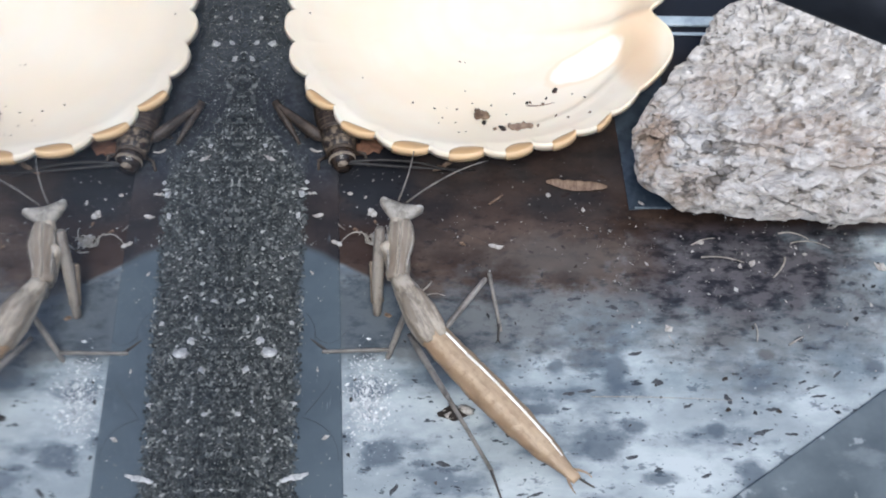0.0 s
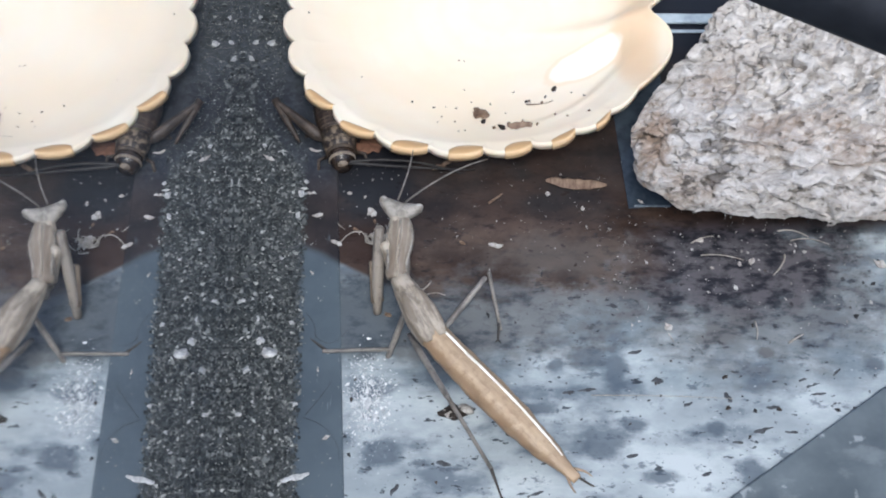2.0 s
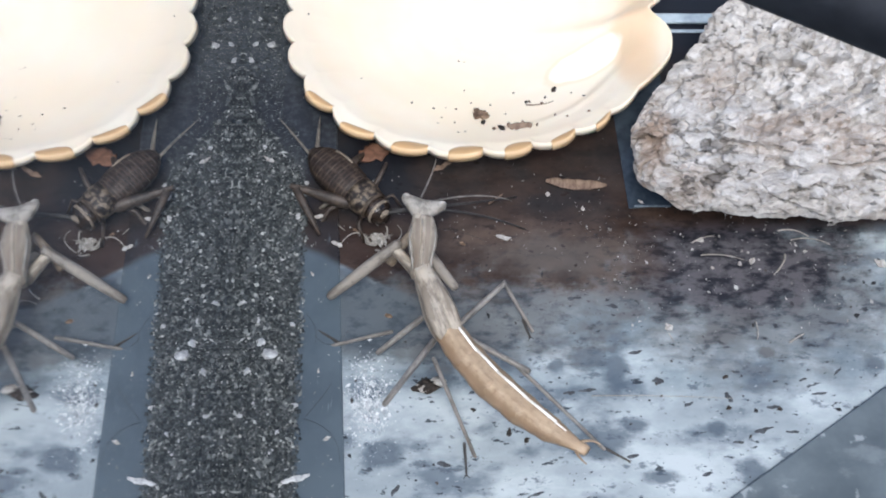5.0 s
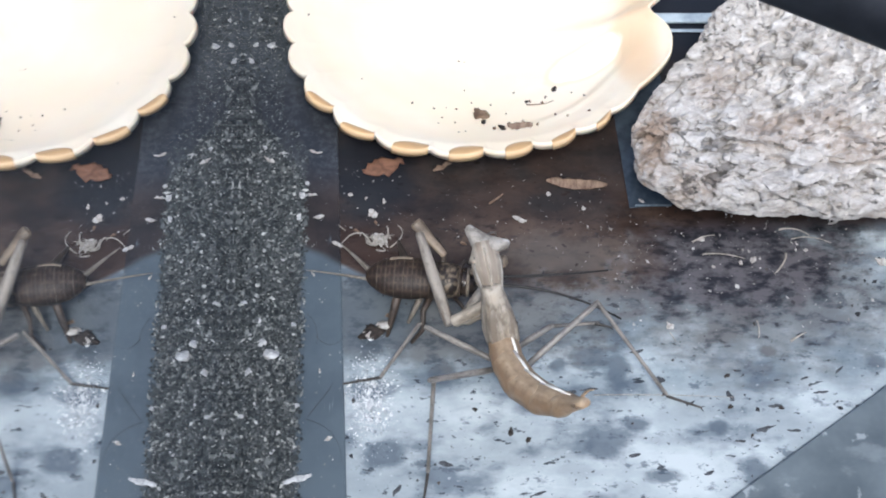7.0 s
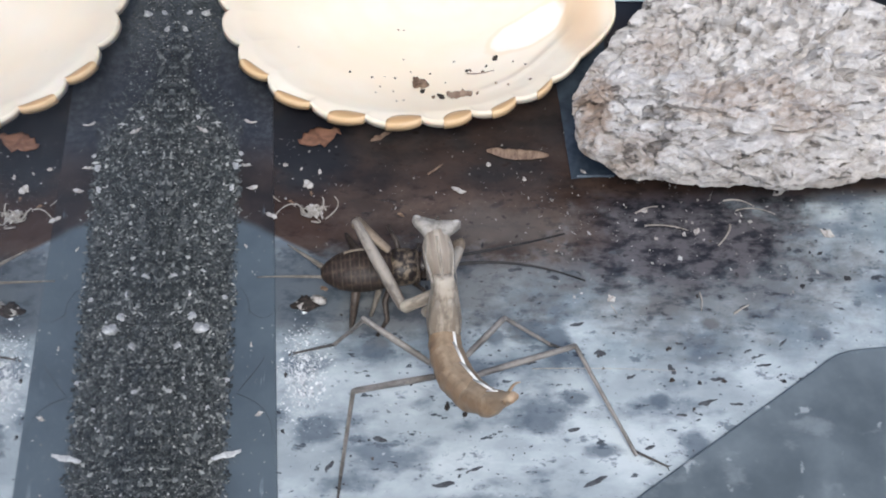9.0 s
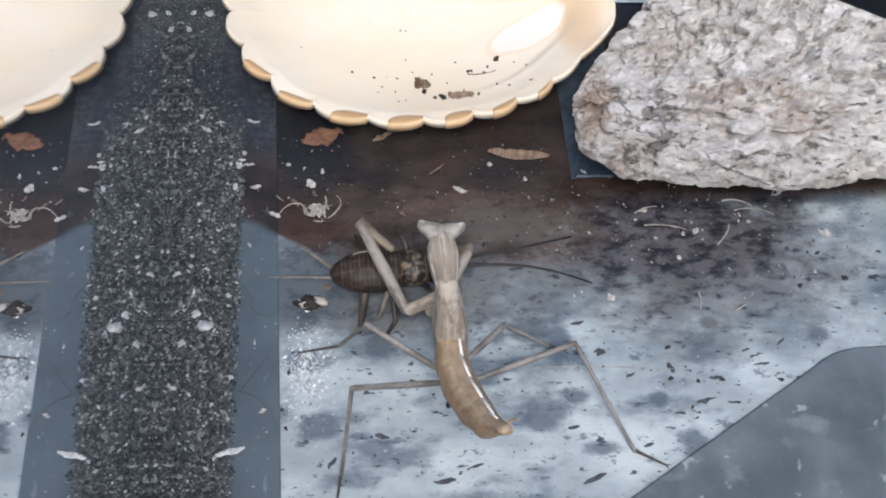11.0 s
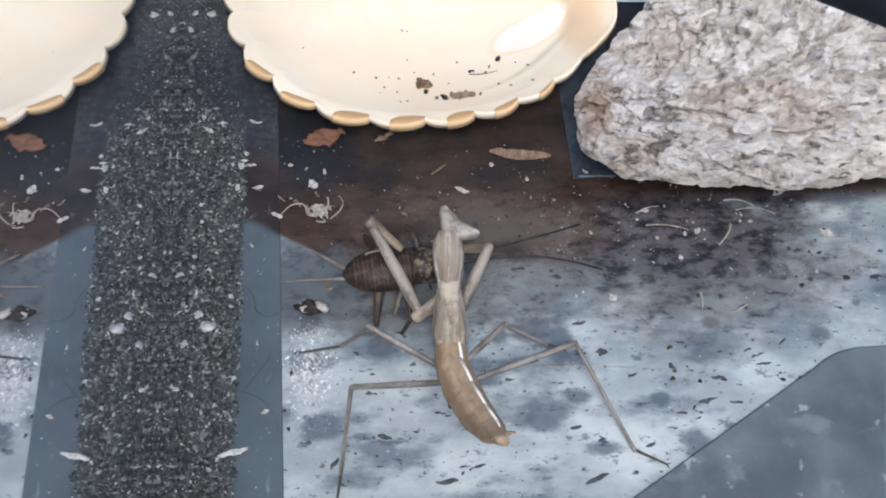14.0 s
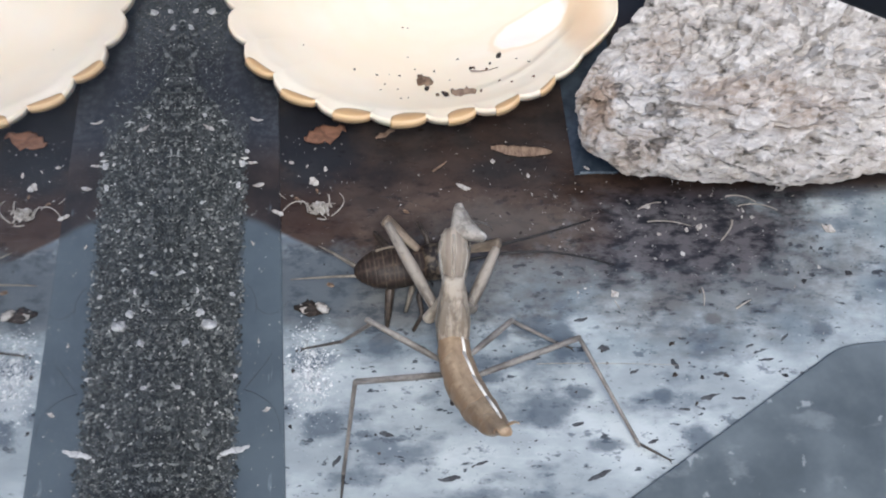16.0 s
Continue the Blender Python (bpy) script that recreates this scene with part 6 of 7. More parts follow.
    walk(legs["fore_right"][2], [
        (0, bone(30.6, -7.1, 5.5, 30.4, -1.9, 6.0)),
        (4.2, bone(30.7, -7.0, 5.5, 30.5, -1.8, 6.0)),
        (6.3, bone(43.1, -5.7, 13.0, 40.2, -2.8, 11.0)),
        (6.52, bone(43.1, -5.7, 13.0, 40.2, -2.8, 11.0)),
        (6.7, bone(48.5, -7.0, 13.0, 46.3, -6.6, 11.0)),
        (7, bone(47.2, -8.8, 13.0, 44.9, -8.7, 11.0)),
        (7.3, bone(49.0, -10.2, 13.0, 46.2, -9.9, 11.0)),
        (7.5, bone(49.4, -10.4, 13.0, 46.5, -10.1, 11.0)),
        (8, bone(49.6, -11.4, 13.0, 47.1, -10.9, 11.0)),
        (9, bone(50.6, -11.2, 13.0, 48.1, -11.0, 11.0)),
        (11.3, bone(51.9, -12.2, 13.0, 49.2, -11.7, 11.0)),
        (12.5, bone(52.7, -11.8, 13.0, 49.8, -11.1, 11.0)),
        (13, bone(53.2, -12.1, 13.0, 50.4, -11.6, 11.0)),
        (13.5, bone(53.7, -11.8, 13.0, 50.8, -11.3, 11.0)),
        (14, bone(54.4, -11.7, 13.0, 51.4, -11.0, 11.0)),
        (14.5, bone(54.4, -11.5, 13.0, 51.5, -10.8, 11.0)),
        (15, bone(54.8, -11.5, 13.0, 51.8, -11.2, 11.0)),
        (15.5, bone(55.6, -11.6, 13.0, 52.6, -11.2, 11.0)),
        (16, bone(55.7, -11.8, 13.0, 52.7, -11.4, 11.0)),
    ])
    walk(legs["mid_left"][0], [
        (0, bone(30.8, -16.9, 8.5, 28.5, -20.0, 1.5)),
        (4.2, bone(30.8, -16.8, 8.5, 28.5, -19.8, 1.5)),
        (6.3, bone(40.8, -16.9, 8.5, 28.5, -14.1, 10.9)),
        (6.52, bone(40.8, -16.9, 8.5, 28.5, -14.1, 10.9)),
        (6.7, bone(42.8, -19.9, 8.5, 29.3, -14.8, 10.7)),
        (7, bone(43.8, -23.9, 8.5, 33.1, -18.0, 7.9)),
        (7.3, bone(42.6, -26.1, 8.5, 33.8, -20.6, 10.0)),
        (7.5, bone(42.6, -26.0, 8.5, 33.8, -20.4, 10.0)),
        (8, bone(42.7, -28.0, 8.5, 34.3, -22.7, 10.7)),
        (9, bone(44.0, -28.9, 8.5, 35.1, -23.6, 11.1)),
        (11.3, bone(44.3, -29.9, 8.5, 34.9, -24.8, 11.3)),
        (12.5, bone(44.2, -29.7, 8.5, 34.8, -24.7, 11.3)),
        (13, bone(43.9, -30.2, 8.5, 34.6, -25.1, 11.3)),
        (13.5, bone(44.1, -29.9, 8.5, 34.8, -24.8, 11.3)),
        (14, bone(44.4, -29.6, 8.5, 35.3, -25.1, 11.1)),
        (14.5, bone(44.4, -29.4, 8.5, 35.3, -24.9, 11.1)),
        (15, bone(44.2, -29.7, 8.5, 35.0, -25.2, 11.1)),
        (15.5, bone(44.1, -28.7, 8.5, 35.4, -24.6, 11.0)),
        (16, bone(44.1, -28.9, 8.5, 35.4, -24.7, 11.0)),
    ])
    walk(legs["mid_left"][1], [
        (0, bone(28.5, -20.0, 1.5, 17.8, -20.2, 0.9)),
        (4.2, bone(28.5, -19.8, 1.5, 17.7, -19.9, 0.9)),
        (6.3, bone(28.5, -14.1, 10.9, 23.3, -15.6, 0.9)),
        (6.52, bone(28.5, -14.1, 10.9, 23.3, -15.6, 0.9)),
        (6.7, bone(29.3, -14.8, 10.7, 23.2, -15.6, 0.9)),
        (7, bone(33.1, -18.0, 7.9, 26.4, -24.7, 0.9)),
        (7.3, bone(33.8, -20.6, 10.0, 27.7, -23.3, 0.9)),
        (7.5, bone(33.8, -20.4, 10.0, 27.7, -23.1, 0.9)),
        (8, bone(34.3, -22.7, 10.7, 28.6, -23.9, 0.9)),
        (9, bone(35.1, -23.6, 11.1, 29.8, -23.5, 0.9)),
        (11.3, bone(34.9, -24.8, 11.3, 30.1, -24.2, 0.9)),
        (12.5, bone(34.8, -24.7, 11.3, 30.0, -24.1, 0.9)),
        (13, bone(34.6, -25.1, 11.3, 29.7, -24.5, 0.9)),
        (13.5, bone(34.8, -24.8, 11.3, 29.9, -24.2, 0.9)),
        (14, bone(35.3, -25.1, 11.1, 30.0, -24.1, 0.9)),
        (14.5, bone(35.3, -24.9, 11.1, 30.0, -23.9, 0.9)),
        (15, bone(35.0, -25.2, 11.1, 29.7, -24.2, 0.9)),
        (15.5, bone(35.4, -24.6, 11.0, 29.9, -23.6, 0.9)),
        (16, bone(35.4, -24.7, 11.0, 30.0, -23.7, 0.9)),
    ])
    walk(legs["mid_left"][2], [
        (0, bone(17.8, -20.2, 0.9, 14.6, -17.7, 0.5)),
        (4.2, bone(17.7, -19.9, 0.9, 14.5, -17.5, 0.5)),
        (6.3, bone(23.3, -15.6, 0.9, 16.4, -11.7, 0.5)),
        (6.52, bone(23.3, -15.6, 0.9, 16.4, -11.7, 0.5)),
        (6.7, bone(23.2, -15.6, 0.9, 16.3, -11.7, 0.5)),
        (7, bone(26.4, -24.7, 0.9, 21.2, -25.5, 0.5)),
        (7.3, bone(27.7, -23.3, 0.9, 21.0, -25.5, 0.5)),
        (7.5, bone(27.7, -23.1, 0.9, 21.0, -25.3, 0.5)),
        (8, bone(28.6, -23.9, 0.9, 21.2, -25.4, 0.5)),
        (9, bone(29.8, -23.5, 0.9, 21.6, -25.3, 0.5)),
        (11.3, bone(30.1, -24.2, 0.9, 21.6, -25.5, 0.5)),
        (12.5, bone(30.0, -24.1, 0.9, 21.4, -25.4, 0.5)),
        (13, bone(29.7, -24.5, 0.9, 21.2, -25.9, 0.5)),
        (13.5, bone(29.9, -24.2, 0.9, 21.4, -25.6, 0.5)),
        (14, bone(30.0, -24.1, 0.9, 21.4, -25.4, 0.5)),
        (14.5, bone(30.0, -23.9, 0.9, 21.4, -25.2, 0.5)),
        (15, bone(29.7, -24.2, 0.9, 21.1, -25.5, 0.5)),
        (15.5, bone(29.9, -23.6, 0.9, 21.6, -25.1, 0.5)),
        (16, bone(30.0, -23.7, 0.9, 21.6, -25.2, 0.5)),
    ])
    walk(legs["mid_right"][0], [
        (0, bone(39.1, -15.5, 5.0, 45.1, -7.1, 4.6)),
        (4.2, bone(39.2, -15.4, 5.0, 45.2, -7.1, 4.6)),
        (6.3, bone(44.9, -17.4, 8.5, 52.5, -13.2, 7.2)),
        (6.52, bone(44.9, -17.4, 8.5, 52.5, -13.2, 7.2)),
        (6.7, bone(47.0, -19.9, 8.5, 53.7, -13.9, 6.6)),
        (7, bone(49.1, -22.4, 8.5, 55.2, -17.0, 4.8)),
        (7.3, bone(50.8, -25.6, 8.5, 56.6, -19.5, 4.0)),
        (7.5, bone(50.8, -25.5, 8.5, 56.6, -19.4, 4.0)),
        (8, bone(51.8, -26.9, 8.5, 57.4, -20.3, 4.6)),
        (9, bone(52.3, -27.5, 8.5, 57.6, -20.8, 5.4)),
        (11.3, bone(52.4, -28.3, 8.5, 57.4, -22.1, 4.8)),
        (12.5, bone(52.3, -28.2, 8.5, 57.3, -22.0, 4.8)),
        (13, bone(52.1, -28.7, 8.5, 57.1, -22.5, 4.8)),
        (13.5, bone(52.3, -28.4, 8.5, 57.3, -22.2, 4.8)),
        (14, bone(52.1, -28.1, 8.5, 57.1, -21.9, 4.8)),
        (14.5, bone(52.1, -28.0, 8.5, 57.2, -21.8, 4.8)),
        (15, bone(51.9, -28.3, 8.5, 56.9, -22.1, 4.8)),
        (15.5, bone(52.7, -27.5, 8.5, 57.9, -21.5, 4.6)),
        (16, bone(52.7, -27.7, 8.5, 58.0, -21.7, 4.6)),
    ])
    walk(legs["mid_right"][1], [
        (0, bone(45.1, -7.1, 4.6, 46.9, -14.6, 1.0)),
        (4.2, bone(45.2, -7.1, 4.6, 47.0, -14.6, 1.0)),
        (6.3, bone(52.5, -13.2, 7.2, 59.2, -13.2, 0.9)),
        (6.52, bone(52.5, -13.2, 7.2, 59.2, -13.2, 0.9)),
        (6.7, bone(53.7, -13.9, 6.6, 61.1, -13.5, 0.9)),
        (7, bone(55.2, -17.0, 4.8, 62.8, -14.7, 0.9)),
        (7.3, bone(56.6, -19.5, 4.0, 65.1, -23.6, 0.9)),
        (7.5, bone(56.6, -19.4, 4.0, 65.2, -23.4, 0.9)),
        (8, bone(57.4, -20.3, 4.6, 65.8, -23.9, 0.9)),
        (9, bone(57.6, -20.8, 5.4, 65.0, -23.4, 0.9)),
        (11.3, bone(57.4, -22.1, 4.8, 64.7, -24.0, 0.9)),
        (12.5, bone(57.3, -22.0, 4.8, 64.6, -23.9, 0.9)),
        (13, bone(57.1, -22.5, 4.8, 64.3, -24.4, 0.9)),
        (13.5, bone(57.3, -22.2, 4.8, 64.5, -24.1, 0.9)),
        (14, bone(57.1, -21.9, 4.8, 64.3, -23.8, 0.9)),
        (14.5, bone(57.2, -21.8, 4.8, 64.4, -23.7, 0.9)),
        (15, bone(56.9, -22.1, 4.8, 64.1, -24.0, 0.9)),
        (15.5, bone(57.9, -21.5, 4.6, 65.1, -23.8, 0.9)),
        (16, bone(58.0, -21.7, 4.6, 65.2, -23.9, 0.9)),
    ])
    walk(legs["mid_right"][2], [
        (0, bone(46.9, -14.6, 1.0, 46.7, -17.4, 0.6)),
        (4.2, bone(47.0, -14.6, 1.0, 46.8, -17.4, 0.6)),
        (6.3, bone(59.2, -13.2, 0.9, 63.1, -14.3, 0.5)),
        (6.52, bone(59.2, -13.2, 0.9, 63.1, -14.3, 0.5)),
        (6.7, bone(61.1, -13.5, 0.9, 64.0, -14.6, 0.5)),
        (7, bone(62.8, -14.7, 0.9, 66.2, -15.4, 0.5)),
        (7.3, bone(65.1, -23.6, 0.9, 69.5, -22.8, 0.5)),
        (7.5, bone(65.2, -23.4, 0.9, 69.6, -22.7, 0.5)),
        (8, bone(65.8, -23.9, 0.9, 69.8, -22.8, 0.5)),
        (9, bone(65.0, -23.4, 0.9, 66.8, -23.9, 0.5)),
        (11.3, bone(64.7, -24.0, 0.9, 66.7, -24.4, 0.5)),
        (12.5, bone(64.6, -23.9, 0.9, 66.6, -24.4, 0.5)),
        (13, bone(64.3, -24.4, 0.9, 66.4, -24.8, 0.5)),
        (13.5, bone(64.5, -24.1, 0.9, 66.6, -24.5, 0.5)),
        (14, bone(64.3, -23.8, 0.9, 66.4, -24.3, 0.5)),
        (14.5, bone(64.4, -23.7, 0.9, 66.5, -24.2, 0.5)),
        (15, bone(64.1, -24.0, 0.9, 66.2, -24.5, 0.5)),
        (15.5, bone(65.1, -23.8, 0.9, 67.0, -24.3, 0.5)),
        (16, bone(65.2, -23.9, 0.9, 67.1, -24.5, 0.5)),
    ])
    walk(legs["hind_left"][0], [
        (0, bone(32.7, -22.0, 8.5, 38.0, -34.5, 17.4)),
        (4.2, bone(32.8, -21.8, 8.5, 38.0, -34.3, 17.4)),
        (6.3, bone(41.1, -20.9, 8.5, 31.2, -9.5, 3.3)),
        (6.52, bone(41.1, -20.9, 8.5, 31.2, -9.5, 3.3)),
        (6.7, bone(43.3, -23.4, 8.5, 31.5, -15.3, 15.7)),
        (7, bone(44.9, -26.4, 8.5, 35.6, -32.1, 18.8)),
        (7.3, bone(43.2, -29.4, 8.5, 32.9, -31.7, 18.6)),
        (7.5, bone(43.2, -29.2, 8.5, 32.9, -31.5, 18.6)),
        (8, bone(43.8, -30.9, 8.5, 33.1, -32.0, 18.6)),
        (9, bone(45.5, -32.3, 8.5, 33.9, -38.3, 18.3)),
        (11.3, bone(45.7, -33.7, 8.5, 33.2, -38.0, 18.0)),
        (12.5, bone(45.6, -33.6, 8.5, 33.0, -37.8, 17.9)),
        (13, bone(45.3, -34.0, 8.5, 32.8, -38.3, 18.0)),
        (13.5, bone(45.5, -33.7, 8.5, 33.0, -38.0, 17.9)),
        (14, bone(45.4, -33.5, 8.5, 32.8, -37.7, 17.9)),
        (14.5, bone(45.4, -33.3, 8.5, 32.8, -37.5, 17.9)),
        (15, bone(45.1, -33.6, 8.5, 32.6, -37.8, 17.9)),
        (15.5, bone(45.4, -32.6, 8.5, 33.0, -37.1, 17.7)),
        (16, bone(45.4, -32.7, 8.5, 33.1, -37.2, 17.7)),
    ])
    walk(legs["hind_left"][1], [
        (0, bone(38.0, -34.5, 17.4, 45.2, -40.5, 0.9)),
        (4.2, bone(38.0, -34.3, 17.4, 45.1, -40.5, 0.9)),
        (6.3, bone(31.2, -9.5, 3.3, 31.9, -27.9, 0.9)),
        (6.52, bone(31.2, -9.5, 3.3, 31.9, -27.9, 0.9)),
        (6.7, bone(31.5, -15.3, 15.7, 31.6, -27.9, 0.9)),
        (7, bone(35.6, -32.1, 18.8, 34.5, -41.6, 0.9)),
        (7.3, bone(32.9, -31.7, 18.6, 33.7, -42.3, 0.9)),
        (7.5, bone(32.9, -31.5, 18.6, 33.7, -42.1, 0.9)),
        (8, bone(33.1, -32.0, 18.6, 33.6, -42.2, 0.9)),
        (9, bone(33.9, -38.3, 18.3, 31.4, -45.6, 0.9)),
        (11.3, bone(33.2, -38.0, 18.0, 31.0, -46.2, 0.9)),
        (12.5, bone(33.0, -37.8, 17.9, 30.8, -46.1, 0.9)),
        (13, bone(32.8, -38.3, 18.0, 30.6, -46.6, 0.9)),
        (13.5, bone(33.0, -38.0, 17.9, 30.8, -46.3, 0.9)),
        (14, bone(32.8, -37.7, 17.9, 30.6, -46.0, 0.9)),
        (14.5, bone(32.8, -37.5, 17.9, 30.6, -45.9, 0.9)),
        (15, bone(32.6, -37.8, 17.9, 30.3, -46.2, 0.9)),
        (15.5, bone(33.0, -37.1, 17.7, 30.7, -46.1, 0.9)),
        (16, bone(33.1, -37.2, 17.7, 30.7, -46.3, 0.9)),
    ])
    walk(legs["hind_left"][2], [
        (0, bone(45.2, -40.5, 0.9, 47.0, -45.6, 0.5)),
        (4.2, bone(45.1, -40.5, 0.9, 46.9, -45.6, 0.5)),
        (6.3, bone(31.9, -27.9, 0.9, 28.5, -34.0, 0.5)),
        (6.52, bone(31.9, -27.9, 0.9, 28.5, -34.0, 0.5)),
        (6.7, bone(31.6, -27.9, 0.9, 28.4, -33.9, 0.5)),
        (7, bone(34.5, -41.6, 0.9, 33.9, -45.7, 0.5)),
        (7.3, bone(33.7, -42.3, 0.9, 33.8, -45.5, 0.5)),
        (7.5, bone(33.7, -42.1, 0.9, 33.8, -45.3, 0.5)),
        (8, bone(33.6, -42.2, 0.9, 33.7, -45.4, 0.5)),
        (9, bone(31.4, -45.6, 0.9, 31.0, -49.5, 0.5)),
        (11.3, bone(31.0, -46.2, 0.9, 30.5, -50.2, 0.5)),
        (12.5, bone(30.8, -46.1, 0.9, 30.3, -50.2, 0.5)),
        (13, bone(30.6, -46.6, 0.9, 30.1, -50.6, 0.5)),
        (13.5, bone(30.8, -46.3, 0.9, 30.3, -50.3, 0.5)),
        (14, bone(30.6, -46.0, 0.9, 30.1, -50.0, 0.5)),
        (14.5, bone(30.6, -45.9, 0.9, 30.1, -49.9, 0.5)),
        (15, bone(30.3, -46.2, 0.9, 29.8, -50.2, 0.5)),
        (15.5, bone(30.7, -46.1, 0.9, 30.4, -50.3, 0.5)),
        (16, bone(30.7, -46.3, 0.9, 30.4, -50.4, 0.5)),
    ])
    walk(legs["hind_right"][0], [
        (0, bone(33.2, -15.8, 6.0, 43.5, -28.1, 3.6)),
        (4.2, bone(33.3, -15.6, 6.0, 43.5, -28.0, 3.6)),
        (6.3, bone(46.2, -22.4, 8.5, 61.8, -18.1, 12.5)),
        (6.52, bone(46.2, -22.4, 8.5, 61.8, -18.1, 12.5)),
        (6.7, bone(47.9, -23.9, 8.5, 62.1, -17.7, 12.7)),
        (7, bone(50.4, -25.9, 8.5, 62.5, -15.3, 10.7)),
        (7.3, bone(52.7, -28.6, 8.5, 65.4, -19.5, 5.8)),
        (7.5, bone(53.6, -29.4, 8.5, 65.9, -31.7, 16.3)),
        (8, bone(54.7, -30.5, 8.5, 67.0, -29.9, 15.9)),
        (9, bone(54.3, -31.4, 8.5, 68.9, -25.6, 5.1)),
        (11.3, bone(54.3, -32.3, 8.5, 68.7, -25.9, 6.3)),
        (12.5, bone(54.2, -32.2, 8.5, 68.6, -25.8, 6.3)),
        (13, bone(54.0, -32.6, 8.5, 68.3, -26.3, 6.2)),
        (13.5, bone(54.2, -32.3, 8.5, 68.5, -26.0, 6.3)),
        (14, bone(54.0, -32.1, 8.5, 68.4, -25.8, 6.3)),
        (14.5, bone(54.0, -31.9, 8.5, 68.5, -25.6, 6.3)),
        (15, bone(53.7, -32.2, 8.5, 68.2, -26.0, 6.3)),
        (15.5, bone(54.4, -31.7, 8.5, 68.7, -25.3, 6.2)),
        (16, bone(54.4, -31.8, 8.5, 68.8, -25.4, 6.1)),
    ])
    walk(legs["hind_right"][1], [
        (0, bone(43.5, -28.1, 3.6, 57.3, -40.8, 1.6)),
        (4.2, bone(43.5, -28.0, 3.6, 57.2, -40.9, 1.6)),
        (6.3, bone(61.8, -18.1, 12.5, 74.7, -27.6, 0.9)),
        (6.52, bone(61.8, -18.1, 12.5, 74.7, -27.6, 0.9)),
        (6.7, bone(62.1, -17.7, 12.7, 74.6, -27.6, 0.9)),
        (7, bone(62.5, -15.3, 10.7, 74.6, -28.1, 0.9)),
        (7.3, bone(65.4, -19.5, 5.8, 75.8, -34.6, 0.9)),
        (7.5, bone(65.9, -31.7, 16.3, 76.9, -39.9, 0.9)),
        (8, bone(67.0, -29.9, 15.9, 77.1, -40.0, 0.9)),
        (9, bone(68.9, -25.6, 5.1, 77.8, -41.9, 0.9)),
        (11.3, bone(68.7, -25.9, 6.3, 77.9, -42.2, 0.9)),
        (12.5, bone(68.6, -25.8, 6.3, 77.8, -42.2, 0.9)),
        (13, bone(68.3, -26.3, 6.2, 77.5, -42.6, 0.9)),
        (13.5, bone(68.5, -26.0, 6.3, 77.7, -42.3, 0.9)),
        (14, bone(68.4, -25.8, 6.3, 77.6, -42.1, 0.9)),
        (14.5, bone(68.5, -25.6, 6.3, 77.6, -42.0, 0.9)),
        (15, bone(68.2, -26.0, 6.3, 77.3, -42.3, 0.9)),
        (15.5, bone(68.7, -25.3, 6.2, 77.9, -41.5, 0.9)),
        (16, bone(68.8, -25.4, 6.1, 77.9, -41.6, 0.9)),
    ])
    walk(legs["hind_right"][2], [
        (0, bone(57.3, -40.8, 1.6, 60.1, -42.2, 0.6)),
        (4.2, bone(57.2, -40.9, 1.6, 60.0, -42.3, 0.6)),
        (6.3, bone(74.7, -27.6, 0.9, 80.3, -29.9, 0.5)),
        (6.52, bone(74.7, -27.6, 0.9, 80.3, -29.9, 0.5)),
        (6.7, bone(74.6, -27.6, 0.9, 80.1, -30.0, 0.5)),
        (7, bone(74.6, -28.1, 0.9, 80.0, -29.9, 0.5)),
        (7.3, bone(75.8, -34.6, 0.9, 80.3, -37.4, 0.5)),
        (7.5, bone(76.9, -39.9, 0.9, 80.7, -43.7, 0.5)),
        (8, bone(77.1, -40.0, 0.9, 80.9, -43.8, 0.5)),
        (9, bone(77.8, -41.9, 0.9, 83.1, -44.4, 0.5)),
        (11.3, bone(77.9, -42.2, 0.9, 83.0, -44.6, 0.5)),
        (12.5, bone(77.8, -42.2, 0.9, 83.0, -44.5, 0.5)),
        (13, bone(77.5, -42.6, 0.9, 82.7, -45.0, 0.5)),
        (13.5, bone(77.7, -42.3, 0.9, 82.9, -44.7, 0.5)),
        (14, bone(77.6, -42.1, 0.9, 82.7, -44.4, 0.5)),
        (14.5, bone(77.6, -42.0, 0.9, 82.8, -44.4, 0.5)),
        (15, bone(77.3, -42.3, 0.9, 82.5, -44.7, 0.5)),
        (15.5, bone(77.9, -41.5, 0.9, 82.9, -44.2, 0.5)),
        (16, bone(77.9, -41.6, 0.9, 83.0, -44.4, 0.5)),
    ])
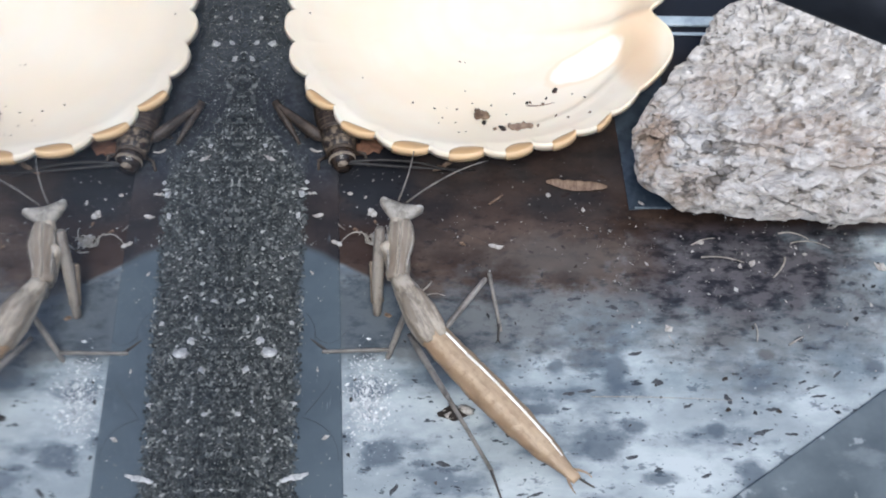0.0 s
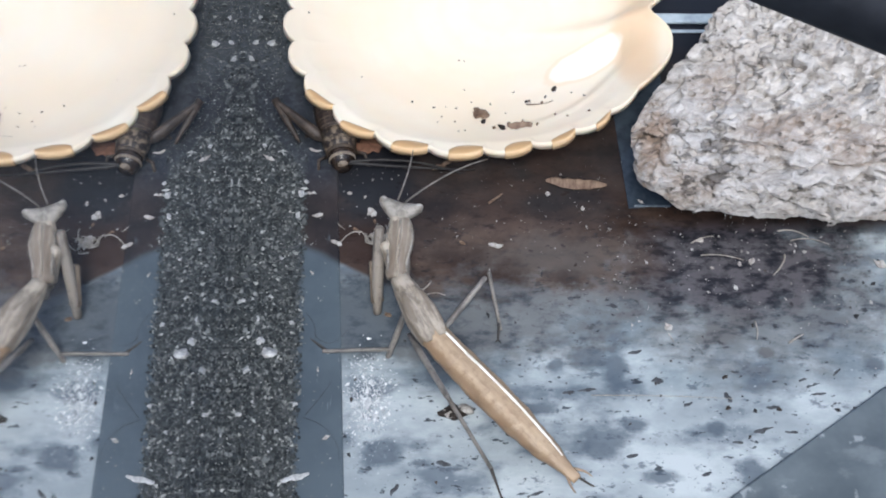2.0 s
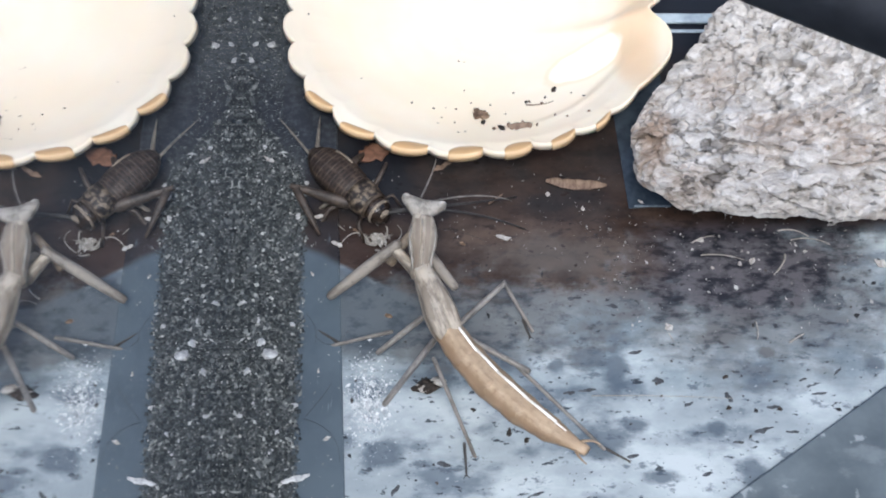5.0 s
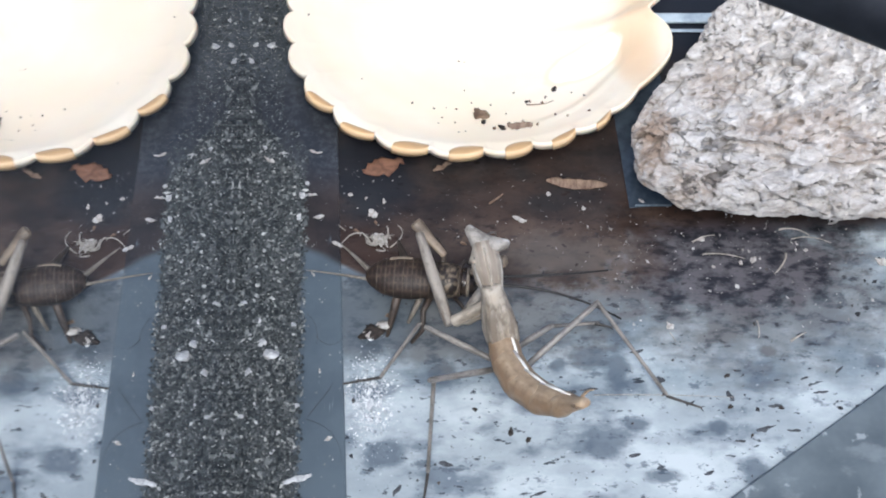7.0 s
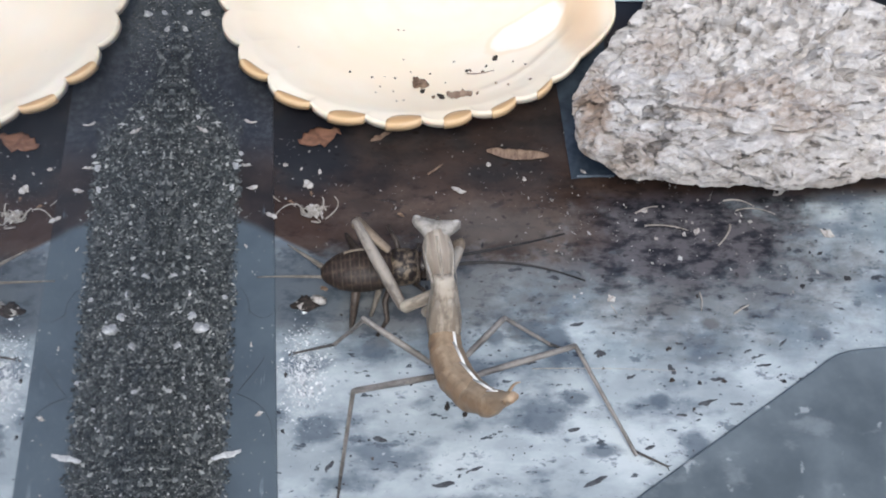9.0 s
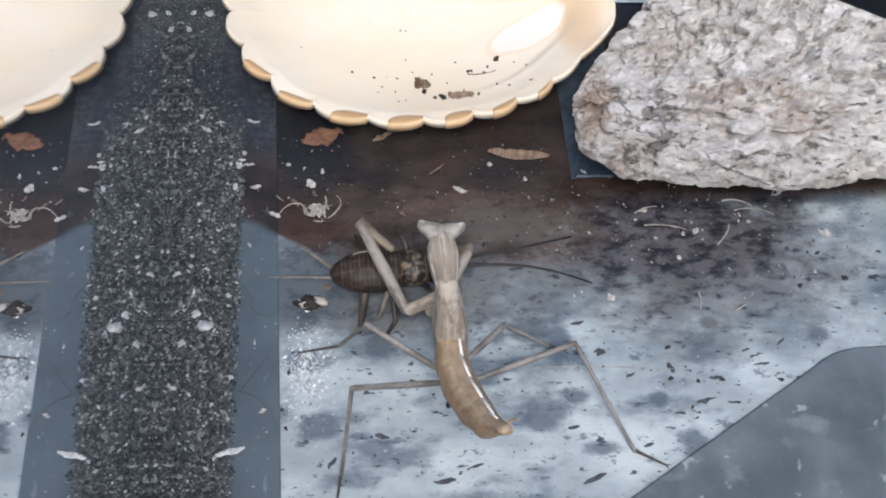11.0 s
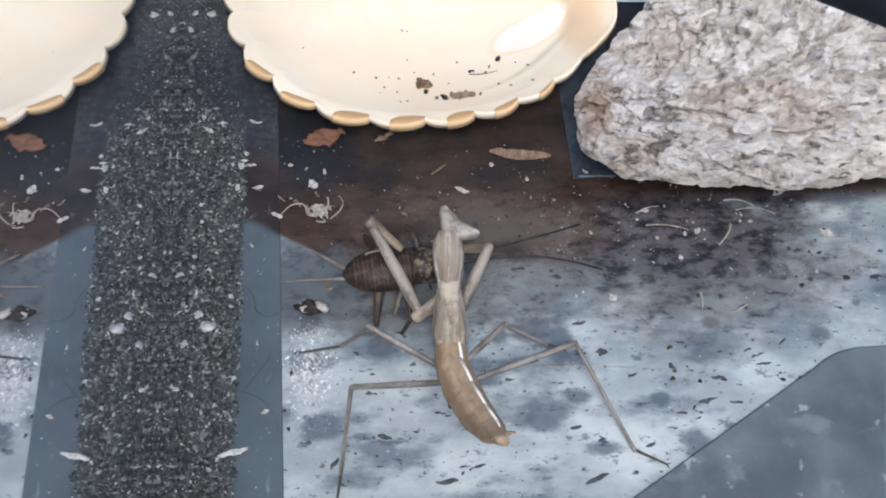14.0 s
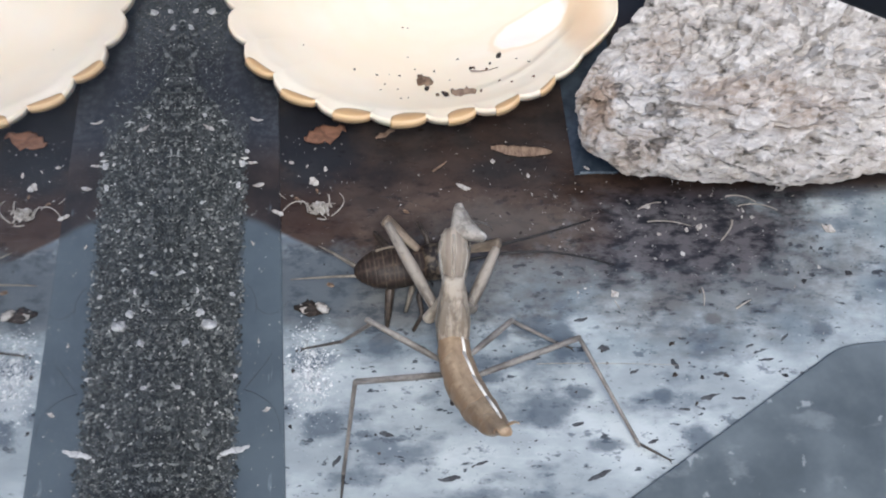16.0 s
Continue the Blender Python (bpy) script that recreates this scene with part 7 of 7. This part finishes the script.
    walk(cricket, [
        (0, bone(15.7, 33.2, 2.9, 19.1, 14.8, 3.0)),
        (2.5, bone(15.9, 33.1, 2.9, 19.2, 14.7, 3.0)),
        (3.2, bone(15.8, 32.7, 2.9, 19.1, 14.2, 3.0)),
        (4.2, bone(15.7, 32.2, 2.9, 19.2, 13.6, 3.0)),
        (5.3, bone(13.3, 9.8, 5.0, 28.5, 1.4, 5.0)),
        (6.3, bone(23.2, -0.2, 6.5, 39.6, -4.1, 6.0)),
        (6.52, bone(23.2, -0.2, 6.5, 39.6, -4.1, 6.0)),
        (6.7, bone(27.8, -2.1, 6.5, 43.5, -5.4, 6.0)),
        (7, bone(24.3, -8.1, 6.0, 42.4, -9.4, 6.0)),
        (7.3, bone(25.8, -11.7, 6.0, 44.5, -10.4, 6.0)),
        (7.5, bone(26.5, -11.9, 6.0, 45.1, -10.5, 6.0)),
        (8, bone(27.1, -13.3, 6.0, 46.0, -11.0, 6.0)),
        (9, bone(28.0, -13.0, 6.0, 46.8, -11.4, 6.0)),
        (11.3, bone(29.2, -13.4, 6.0, 47.9, -11.9, 6.0)),
        (12.5, bone(29.7, -13.4, 6.0, 48.3, -11.0, 6.0)),
        (13.5, bone(30.5, -13.6, 6.0, 49.9, -10.9, 6.0)),
        (14.5, bone(31.3, -13.3, 6.0, 51.0, -10.5, 6.0)),
        (16, bone(32.5, -13.4, 6.0, 51.9, -10.6, 6.0)),
    ])
    walk(near_leg[0], [
        (0, bone(3.2, 12.0, 0.0, 10.0, 4.0, 0.6)), (4.2, bone(3.2, 12.0, 0.0, 10.0, 4.0, 1.6)),
        (6.3, bone(1.2, 13.5, -0.8, 1.6, 3.5, -0.8)), (16, bone(1.2, 13.5, -0.8, 1.6, 3.5, -0.8)),
    ])
    walk(near_leg[1], [
        (0, bone(10.3, 3.4, 0.6, 6.5, 13.0, -2.2)), (4.2, bone(10.3, 3.4, 1.6, 6.5, 13.0, -2.2)),
        (6.3, bone(2.0, 5.4, -0.6, 6.6, 4.2, -4.6)), (16, bone(2.0, 5.4, -0.6, 6.6, 4.2, -4.6)),
    ])
    walk(feeler_left, [(0, pose(0, 0, 0)), (4.2, pose(0, 0, 0)), (6.3, pose(0, 0, 0, 0, -70, 0)), (16, pose(0, 0, 0, 0, -70, 0))])
    walk(feeler_right, [(0, pose(0, 0, 0)), (4.2, pose(0, 0, 0)), (6.3, pose(0, 0, 0, -75, -65, 0)), (16, pose(0, 0, 0, -75, -65, 0))])
    walk(bark, [(0, pose_mm(23.9, 21.0, 0.37, 120)), (4.2, pose_mm(23.9, 21.0, 0.37, 120)), (6.3, pose_mm(26.1, 16.5, 0.37, 108)), (16, pose_mm(26.1, 16.5, 0.37, 108))])
    walk(feelers[0], [(0, pose(0.01882, 0.01550, 0, 0, 0, 84)), (4.2, pose(0.01882, 0.01550, 0, 0, 0, 84)), (5.3, pose(0.00921, 0.00204, 0, 0, 0, 30)), (6.3, pose(0.00000, 0.00000, 0, 0, 0, 0)), (16, pose(0.00000, 0.00000, 0, 0, 0, 0))])
    walk(feelers[1], [(0, pose(0.01658, 0.01273, 0, 0, 0, 70)), (4.2, pose(0.01658, 0.01273, 0, 0, 0, 70)), (5.3, pose(0.00899, 0.00284, 0, 0, 0, 30)), (6.3, pose(0.00000, 0.00000, 0, 0, 0, 0)), (16, pose(0.00000, 0.00000, 0, 0, 0, 0))])
    walk(moved_flake, [(0, pose_mm(46.5, 0.5, 0.2, 85)), (4.2, pose_mm(46.5, 0.5, 0.2, 85)), (6.3, pose_mm(50.7, 5.8, 0.2, 70)), (16, pose_mm(50.7, 5.8, 0.2, 70))])
    walk(dark_crumb, [(0, pose_mm(40.0, -30.7, 0.2, 0)), (4.2, pose_mm(40.0, -30.7, 0.2, 0)), (6.3, pose_mm(25.8, -15.8, 0.2, 20)), (8, pose_mm(25.8, -15.8, 0.2, 10)), (16, pose_mm(25.3, -17.6, 0.2, -12))])


motions()
